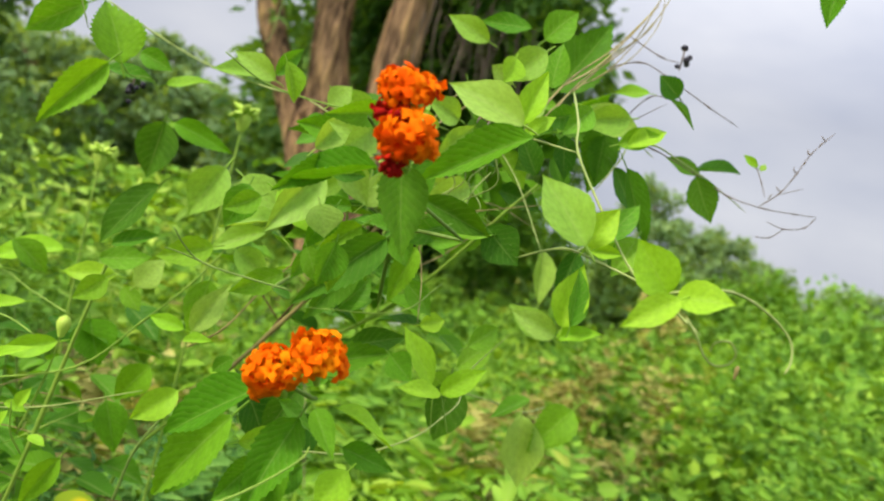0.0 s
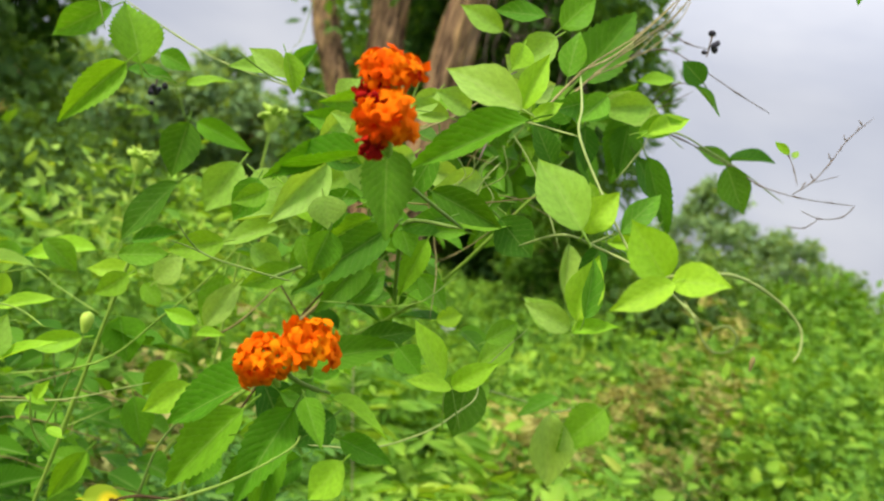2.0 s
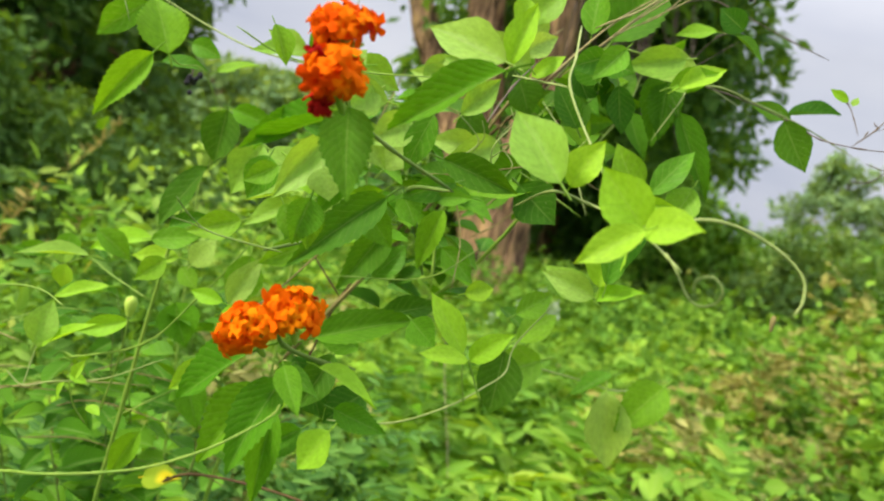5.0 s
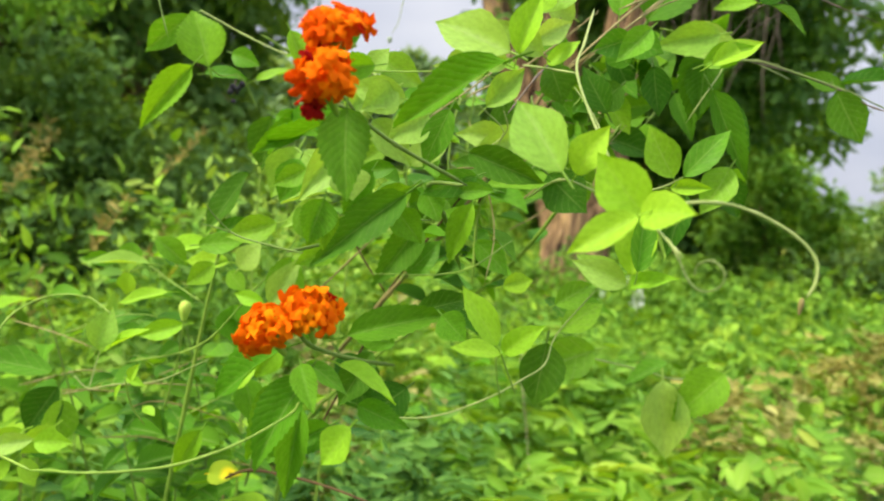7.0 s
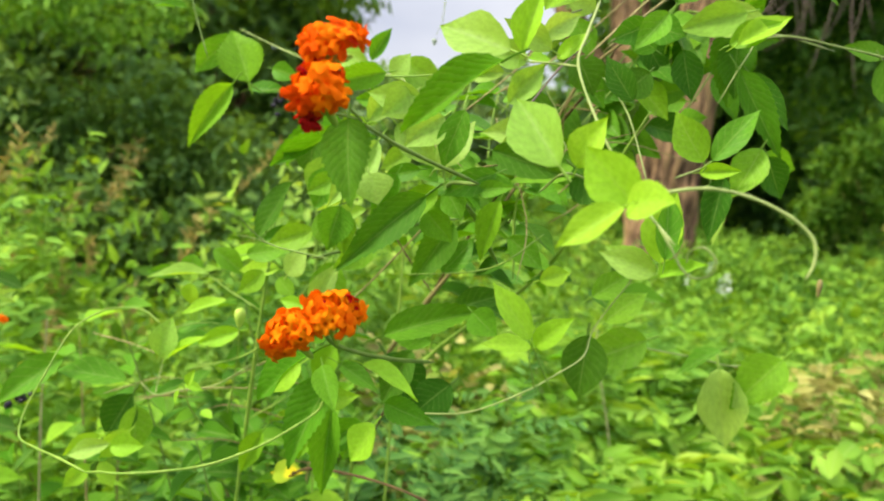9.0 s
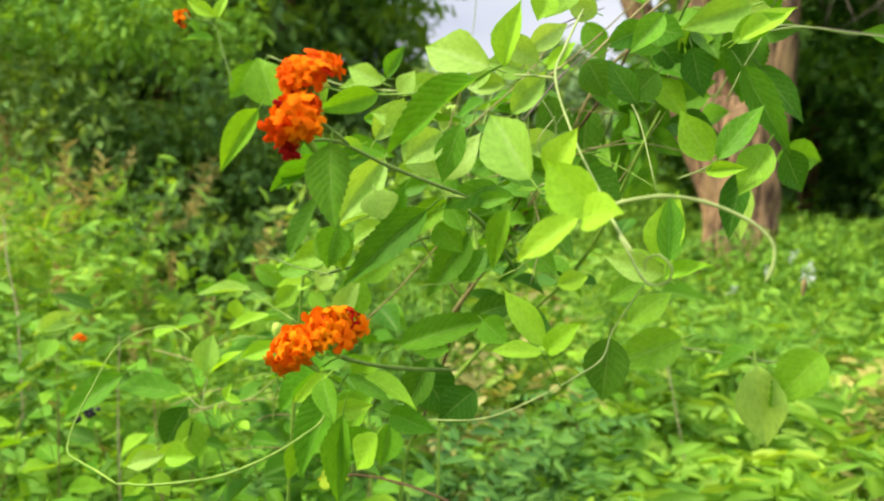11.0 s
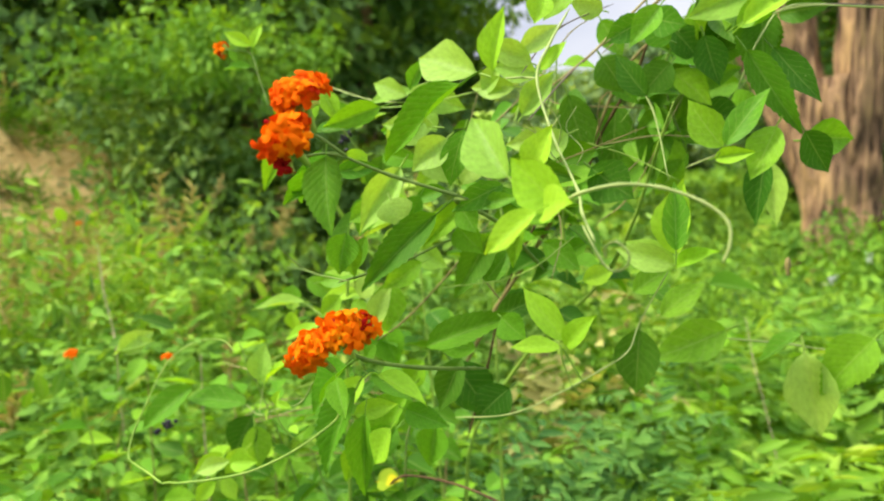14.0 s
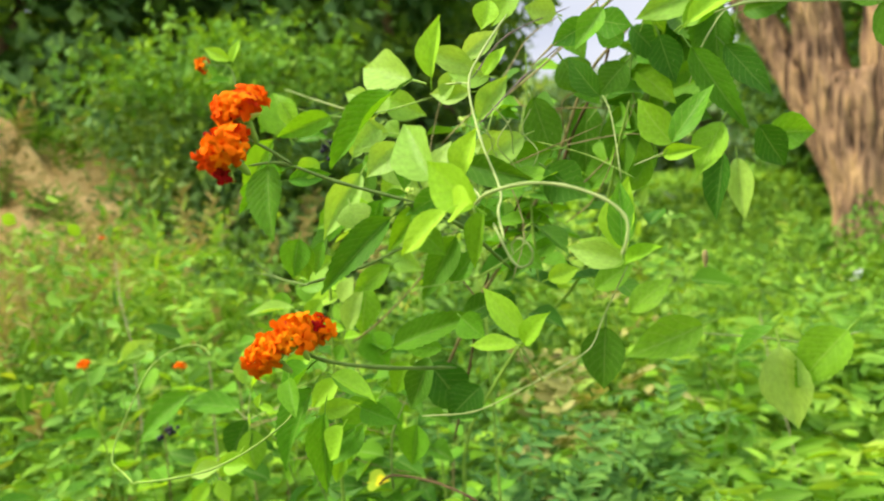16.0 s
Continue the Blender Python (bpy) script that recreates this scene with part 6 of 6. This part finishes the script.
vine_stem(0.0008, 0.0006, (-0.1313, 0.2785, 1.1007), (-0.116, 0.2730, 1.107), (-0.104, 0.2690, 1.111), (-0.093, 0.2690, 1.114), (-0.081, 0.275, 1.116), (-0.068, 0.283, 1.119), (-0.057, 0.290, 1.124), (-0.047, 0.296, 1.130), (-0.037, 0.303, 1.138), (-0.031, 0.308, 1.144), (-0.030, 0.310, 1.148), skin=stalk_green)
vine_stem(0.0008, 0.0005, (-0.1313, 0.2785, 1.1007), (-0.163, 0.2905, 1.0950), (-0.195, 0.3025, 1.0885), (-0.2200, 0.3125, 1.0850), (-0.2270, 0.3215, 1.0960), (-0.2260, 0.3320, 1.1130), (-0.226, 0.349, 1.135), (-0.219, 0.362, 1.145), (-0.209, 0.370, 1.1485), (-0.192, 0.370, 1.1495), (-0.1735, 0.364, 1.146), skin=stalk_green)
vine_stem(0.0007, 0.0005, (-0.2666, 0.4431, 1.0724), (-0.2555, 0.4458, 1.0650), (-0.236, 0.447, 1.0725), (-0.190, 0.430, 1.0900), (-0.124, 0.3825, 1.1286), skin=stalk_pale)
vine_stem(0.0006, 0.0005, (-0.2555, 0.4458, 1.0650), (-0.2562, 0.4500, 1.0780), (-0.2568, 0.4539, 1.0889), skin=stalk_pale)
vine_stem(0.0008, 0.0005, (-0.225, 0.520, 1.120), (-0.2640, 0.5280, 1.1290), (-0.2850, 0.5300, 1.1360), (-0.3080, 0.5370, 1.1270), (-0.3180, 0.5460, 1.1240), skin=stalk_green)
vine_stem(0.0009, 0.0006, (-0.545, 0.520, 0.900), (-0.535, 0.492, 1.010), (-0.5193, 0.4822, 1.0739), skin=stalk_green)
vine_stem(0.0007, 0.0005, (-0.0005, 0.4354, 1.3064), (0.0037, 0.4687, 1.3323), (0.0117, 0.5303, 1.3531), skin=twig_grey)
vine_stem(0.0008, 0.0005, (0.0034, 0.4346, 1.2809), (0.0051, 0.4789, 1.3070), (0.0093, 0.5249, 1.3308), skin=twig_grey)
vine_stem(0.0016, 0.0013, (-0.060, 0.600, 1.200), (-0.0421, 0.6120, 1.2616), (-0.0233, 0.6050, 1.2885), (-0.0036, 0.5980, 1.3114), (0.010, 0.590, 1.335), skin=stem_red)
vine_stem(0.0014, 0.0010, (-0.150, 0.580, 1.020), (-0.120, 0.570, 1.090), (-0.1009, 0.5648, 1.1471), (-0.0726, 0.5566, 1.1946), (-0.050, 0.560, 1.235), skin=stem_red)
vine_stem(0.0010, 0.0007, (-0.1009, 0.5648, 1.1471), (-0.1284, 0.5710, 1.1711), (-0.150, 0.575, 1.195), skin=stem_red)
vine_stem(0.0007, 0.0005, (-0.060, 0.353, 1.2005), (-0.0850, 0.365, 1.1990), (-0.1092, 0.3729, 1.1993), (-0.1190, 0.3690, 1.2060), (-0.1239, 0.3647, 1.2130), skin=stalk_olive)
vine_stem(0.0006, 0.0004, (-0.1092, 0.3729, 1.1993), (-0.1190, 0.3720, 1.2010), (-0.1280, 0.3690, 1.2020), skin=stalk_olive)
vine_stem(0.0009, 0.0007, (-0.1260, 0.4450, 1.1400), (-0.1119, 0.4602, 1.1534), (-0.1024, 0.4950, 1.1775), (-0.080, 0.520, 1.215), skin=stalk_wood)
vine_stem(0.0015, 0.0011, (-0.200, 0.530, 0.985), (-0.1679, 0.5166, 1.0075), (-0.110, 0.495, 1.024), (-0.0532, 0.4723, 1.0330), (-0.010, 0.455, 1.030), skin=stem_red)
vine_stem(0.0015, 0.0011, (-0.175, 0.525, 0.990), (-0.168, 0.518, 1.012), (-0.163, 0.518, 1.045), (-0.150, 0.525, 1.075), skin=stalk_olive)


def fine_twigs():
    """Thin dry stalks and tendrils tangled among the upper leaves."""
    rng = random.Random(23)
    for i in range(12):
        p = Vector((rng.uniform(-0.06, 0.02), rng.uniform(0.46, 0.58), rng.uniform(1.20, 1.30)))
        w = Vector((rng.uniform(-0.5, 0.7), rng.uniform(-0.3, 0.3), rng.uniform(-0.6, 1.0))).normalized()
        l = rng.uniform(0.05, 0.12)
        bend = Vector((rng.uniform(-1, 1), rng.uniform(-1, 1), rng.uniform(-1, 1))) * 0.022
        part("stem", tube("fine_twig", [p, p + w * l * 0.5 + bend, p + w * l], 0.0006, 0.0003, (stalk_wood, stalk_green, twig_brown)[i % 3], sides=5, steps=4), vine)
    for i in range(14):
        p = Vector((rng.uniform(-0.48, -0.24), rng.uniform(0.50, 0.66), rng.uniform(0.96, 1.08)))
        w = Vector((rng.uniform(0.3, 1.0), rng.uniform(-0.3, 0.3), rng.uniform(-0.2, 0.5))).normalized()
        l = rng.uniform(0.06, 0.16)
        bend = Vector((rng.uniform(-1, 1), rng.uniform(-1, 1), rng.uniform(-0.2, 1))) * 0.016
        part("stem", tube("thin_stalk", [p, p + w * l * 0.5 + bend, p + w * l], 0.0007, 0.0004, (stalk_wood, stalk_green, twig_brown)[i % 3], sides=5, steps=4, nodes=0.3), left_vine)


fine_twigs()


def pale_threads():
    """A tangle of thin pale tendrils that hangs through the upper leaves."""
    rng = random.Random(52)
    for i in range(5):
        a = Vector((-0.005, 0.450, 1.291)) + Vector((rng.uniform(-0.012, 0.020), rng.uniform(-0.02, 0.03), rng.uniform(-0.010, 0.004)))
        b = Vector((0.007, 0.452, 1.247)) + Vector((rng.uniform(-0.018, 0.014), rng.uniform(-0.02, 0.03), rng.uniform(-0.006, 0.016)))
        bow = Vector((rng.uniform(-0.010, 0.010), rng.uniform(-0.01, 0.01), 0))
        part("tendril", tube("pale_tendril", [a, a.lerp(b, 0.35) + bow, a.lerp(b, 0.7) - bow * 0.6, b], 0.0004, 0.0003, stalk_pale, sides=5, steps=4), vine)


pale_threads()


def back_leaves():
    """Dull leaves hanging from twigs at the back of the upper tangle."""
    rng = random.Random(41)
    for i in range(7):
        a = Vector((rng.uniform(-0.03, 0.05), rng.uniform(0.60, 0.67), rng.uniform(1.25, 1.29)))
        b = a + Vector((rng.uniform(-0.01, 0.05), rng.uniform(-0.02, 0.02), rng.uniform(0.05, 0.09)))
        way = [a, a.lerp(b, 0.5) + Vector((rng.uniform(-0.01, 0.01), 0, 0.006)), b]
        part("stem", tube("back_twig", way, 0.0008, 0.0005, stalk_olive, sides=5), vine)
        line = smooth_line(way, 4)
        for q in range(0, len(line), 2):
            d = Vector((rng.uniform(-1, 1), rng.uniform(-0.5, 0.1), rng.uniform(-0.9, 0.3))).normalized()
            l = rng.uniform(0.028, 0.042)
            part("leaf", rng.choice(SHADED + VINE + LANTANA_DEEP), vine, leaf_pose(line[q] + d * 0.005, line[q] + d * (0.005 + l), l * rng.uniform(0.5, 0.65), (rng.uniform(0.0, 0.6), -0.9, rng.uniform(0.0, 0.5))))


back_leaves()


# ---- single weeds by the bush ----
def near_weed(foot, height, lean, leaves, size, blades, seed):
    """One leafy weed: an upright stalk with leaves in turn along its upper half."""
    rng = random.Random(seed)
    f = Vector((foot[0], foot[1], -0.03))
    tip = f + Vector((lean[0], lean[1], height + 0.03))
    top = thing("leafy_weed", f, "green weed with broad oval leaves on a thin stalk", "weed", "single weeds by the bush")
    pts = [f, f.lerp(tip, 0.5) + Vector((-lean[0] * 0.2, -lean[1] * 0.2, 0.03)), tip]
    part("stem", tube("weed_stalk", pts, 0.0028, 0.001, stalk_green if seed % 3 else stalk_wood, sides=6), top)
    line = smooth_line(pts, 12)
    for i in range(leaves):
        p = line[min(len(line) - 1, int(len(line) * (0.52 + 0.48 * i / (leaves - 1))))]
        a = i * 2.2 + rng.uniform(-0.4, 0.4)
        d = Vector((math.cos(a), math.sin(a), rng.uniform(-0.35, 0.35))).normalized()
        l = size * rng.uniform(0.75, 1.2)
        part("leaf", rng.choice(blades), top, leaf_pose(p + d * 0.012, p + d * (0.012 + l), l * rng.uniform(0.52, 0.68), (rng.uniform(-0.2, 0.4), rng.uniform(-0.6, 0.1), 1)))


weed_dice = random.Random(77)
for i in range(46):
    a, r = radians(weed_dice.uniform(-78, -16)), weed_dice.uniform(0.80, 1.7)
    x, y = 0.2 + r * math.sin(a), r * math.cos(a)
    if x > -0.12 and r < 1.1:
        x -= 0.35
    near_weed((x, y), weed_dice.uniform(0.62, 0.92) + (0.12 if a < -0.8 else 0), (weed_dice.uniform(-0.12, 0.12), weed_dice.uniform(-0.12, 0.12)), weed_dice.randint(11, 17), weed_dice.uniform(0.038, 0.060), (VINE, VINE + YOUNG, LANTANA)[i % 3], 200 + i)

# ---- small things ----
def berry_cluster(place, n, size, seed, label):
    rng = random.Random(seed)
    verts, faces = [], []
    for i in range(6):
        for j in range(8):
            th, ph = math.pi * i / 5, 2 * math.pi * j / 8
            verts.append((math.sin(th) * math.cos(ph), math.sin(th) * math.sin(ph), math.cos(th)))
    for i in range(5):
        for j in range(8):
            a, b = i * 8 + j, i * 8 + (j + 1) % 8
            faces.append((a, a + 8, b + 8, b))
    ball = mesh_of("berry", verts, faces, berry_black)
    host = left_vine if place[0] < -0.1 else vine
    core = part("berry_cluster", tube("berry_stalk", [Vector(place) + Vector((0, 0, 0.012)), Vector(place), Vector(place) - Vector((0, 0, 0.008))], 0.0007, 0.0005, twig_grey, sides=5), host, label=label)
    for i in range(n):
        p = Vector(place) + Vector((rng.gauss(0, 1), rng.gauss(0, 1), rng.gauss(0, 1))) * size * 1.5
        s = size * rng.uniform(0.7, 1.1)
        part("berry", ball, core, Matrix.Translation(p) @ Matrix.Diagonal((s, s, s * rng.uniform(0.8, 1.3), 1)))


berry_cluster((0.135, 0.594, 1.413), 5, 0.0028, 1, "small dark berries on a thin stalk")
berry_cluster((-0.237, 0.543, 1.282), 9, 0.0022, 2, "shrivelled black berries in a cluster")
berry_cluster((-0.469, 0.5, 1.002), 9, 0.003, 3, "black berries in a cluster")

part("leaf", blade("yellow_blade", yellow_leaf, 16, 4, elliptic, 0, 0.10, 0.06, 0.004, 0, 90), lantana, leaf_pose((-0.214, 0.536, 0.985), (-0.178, 0.524, 0.999), 0.020, (0.3, -0.75, 0.6)), "green leaf with a yellow patch round a dark eaten spot")


def flower_stalk(place, height, size, seed):
    """Thin upright stalk with a spent green composite head."""
    rng = random.Random(seed)
    p = Vector(place)
    foot = Vector((p.x + rng.uniform(-0.03, 0.03), p.y + 0.03, -0.03))
    top = thing("spent_flower_stalk", foot, "thin green stalk with a spent green flower head", "weed", "spent flower stalks")
    part("stem", tube("spent_stalk", [foot, foot.lerp(p, 0.6) + Vector((0.006, 0, 0)), p + Vector((0.001, 0, -height)), p], 0.0018, 0.0009, stalk_green, sides=6), top)
    head = part("head", bud_mesh("spent_head", calyx_green, size, size * 0.8), top, Matrix.Translation(p))
    bract = bud_mesh("spent_bract", calyx_green, size * 0.95, size * 0.22)
    for i in range(26):
        a = i * 2.399 + rng.uniform(-0.1, 0.1)
        d = Vector((math.cos(a), math.sin(a), rng.uniform(-0.35, 0.9))).normalized()
        part("bract", bract, head, Matrix.Translation(p + d * size * 0.55) @ d.to_track_quat("Z", "Y").to_matrix().to_4x4())


def dead_stalk(*way):
    """Thin bleached stalk standing among the weeds."""
    top = thing("dry_stalk", way[0], "thin pale dry stalk standing among weeds", "stalk", "dry stalks")
    part("stem", tube("dry_stalk", way, 0.0016, 0.0010, stalk_dry, sides=6, nodes=0.3), top)


dead_stalk((-0.139, 1.629, -0.030), (-0.139, 1.629, 0.530), (-0.152, 1.637, 0.641), (-0.202, 1.664, 0.812), (-0.225, 1.687, 0.899))
dead_stalk((-0.270, 1.892, -0.030), (-0.270, 1.892, 0.417), (-0.303, 1.894, 0.507), (-0.373, 1.887, 0.637), (-0.415, 1.894, 0.728))
dead_stalk((-1.111, 0.822, -0.030), (-1.111, 0.822, 0.855), (-1.132, 0.834, 0.947), (-1.161, 0.838, 1.031), (-1.192, 0.853, 1.114))
dead_stalk((-0.715, 0.717, -0.030), (-0.715, 0.717, 0.500), (-0.713, 0.716, 0.840), (-0.702, 0.711, 0.936), (-0.690, 0.705, 1.000))

def wild_flower(place, seed):
    """A thin stalk among the weeds with one small orange flower head."""
    rng = random.Random(seed)
    p = Vector(place)
    foot = Vector((p.x - 0.05, p.y + 0.08, -0.03))
    top = thing("wild_flower", foot, "thin weed stalk with a small orange flower head", "flower", "small orange flowers")
    part("stem", tube("flower_stalk", [foot, foot.lerp(p, 0.6) + Vector((0.02, 0.01, 0.02)), p], 0.0025, 0.001, stalk_green, sides=6), top)
    head = part("head", bud_mesh("flower_cup", calyx_green, 0.008, 0.008), top, Matrix.Translation(p))
    for i in range(9):
        d = Vector((rng.gauss(0, 0.6), rng.gauss(-0.3, 0.6), 0.8)).normalized()
        part("floret", rng.choice(FLORETS), head, Matrix.Translation(p + d * 0.009) @ d.to_track_quat("Z", "Y").to_matrix().to_4x4())
    for i in range(8):
        a, u = i * 2.4, 0.55 + 0.05 * i
        q = foot.lerp(p, u) + Vector((0.02, 0.01, 0.02)) * (1 - u)
        d = Vector((math.cos(a), math.sin(a), rng.uniform(-0.3, 0.3))).normalized()
        part("leaf", rng.choice(LANTANA), top, leaf_pose(q, q + d * 0.045, 0.026, (rng.uniform(-0.3, 0.3), -0.5, 1)))


part("bud", bud_mesh("white_bud", white_bloom, 0.007, 0.006), vine, Matrix.Translation((-0.2330, 0.8000, 1.3660)), "small white bud on a hanging stalk")
part("seed_capsule", bud_mesh("seed_capsule", calyx_green, 0.014, 0.009), left_vine, Matrix.Translation((-0.2152, 0.4842, 1.1262)), "pale green seed capsule")
part("stem", tube("capsule_stalk", [Vector((-0.235, 0.50, 1.04)), Vector((-0.222, 0.492, 1.085)), Vector((-0.2152, 0.4842, 1.117))], 0.0008, 0.0006, stalk_green, sides=5), left_vine)
part("tip", bud_mesh("dry_tip", stalk_wood, 0.007, 0.0025), vine, Matrix.Translation((0.1516, 0.3741, 1.2193)), "dry brown shoot tip")
small_dice = random.Random(5)
for x, y, z in ((-0.197, 0.414, 1.092), (-0.2035, 0.41, 1.080), (-0.21, 0.425, 1.088), (-0.19, 0.42, 1.076)):
    d = Vector((small_dice.uniform(-1, 1), small_dice.uniform(-0.6, 0.2), small_dice.uniform(-0.2, 0.8))).normalized() * 0.013
    part("leaf", small_dice.choice(YOUNG), left_vine, leaf_pose(Vector((x, y, z)), Vector((x, y, z)) + d, 0.007, (0.2, -0.6, 0.8)), "small lime-green young leaf")
part("stem", tube("young_shoot", [Vector((-0.196, 0.43, 1.06)), Vector((-0.2, 0.42, 1.075)), Vector((-0.2, 0.412, 1.095))], 0.0006, 0.0004, stalk_green, sides=5), left_vine)

wild_flower((-0.8353, 0.7478, 0.9609), 1)
wild_flower((-0.7728, 0.5673, 1.0177), 2)
wild_flower((-1.895, 1.201, 1.099), 3)

flower_stalk((-0.205, 0.710, 1.293), 0.06, 0.020, 1)
flower_stalk((-0.3496, 0.7757, 1.2221), 0.08, 0.021, 2)
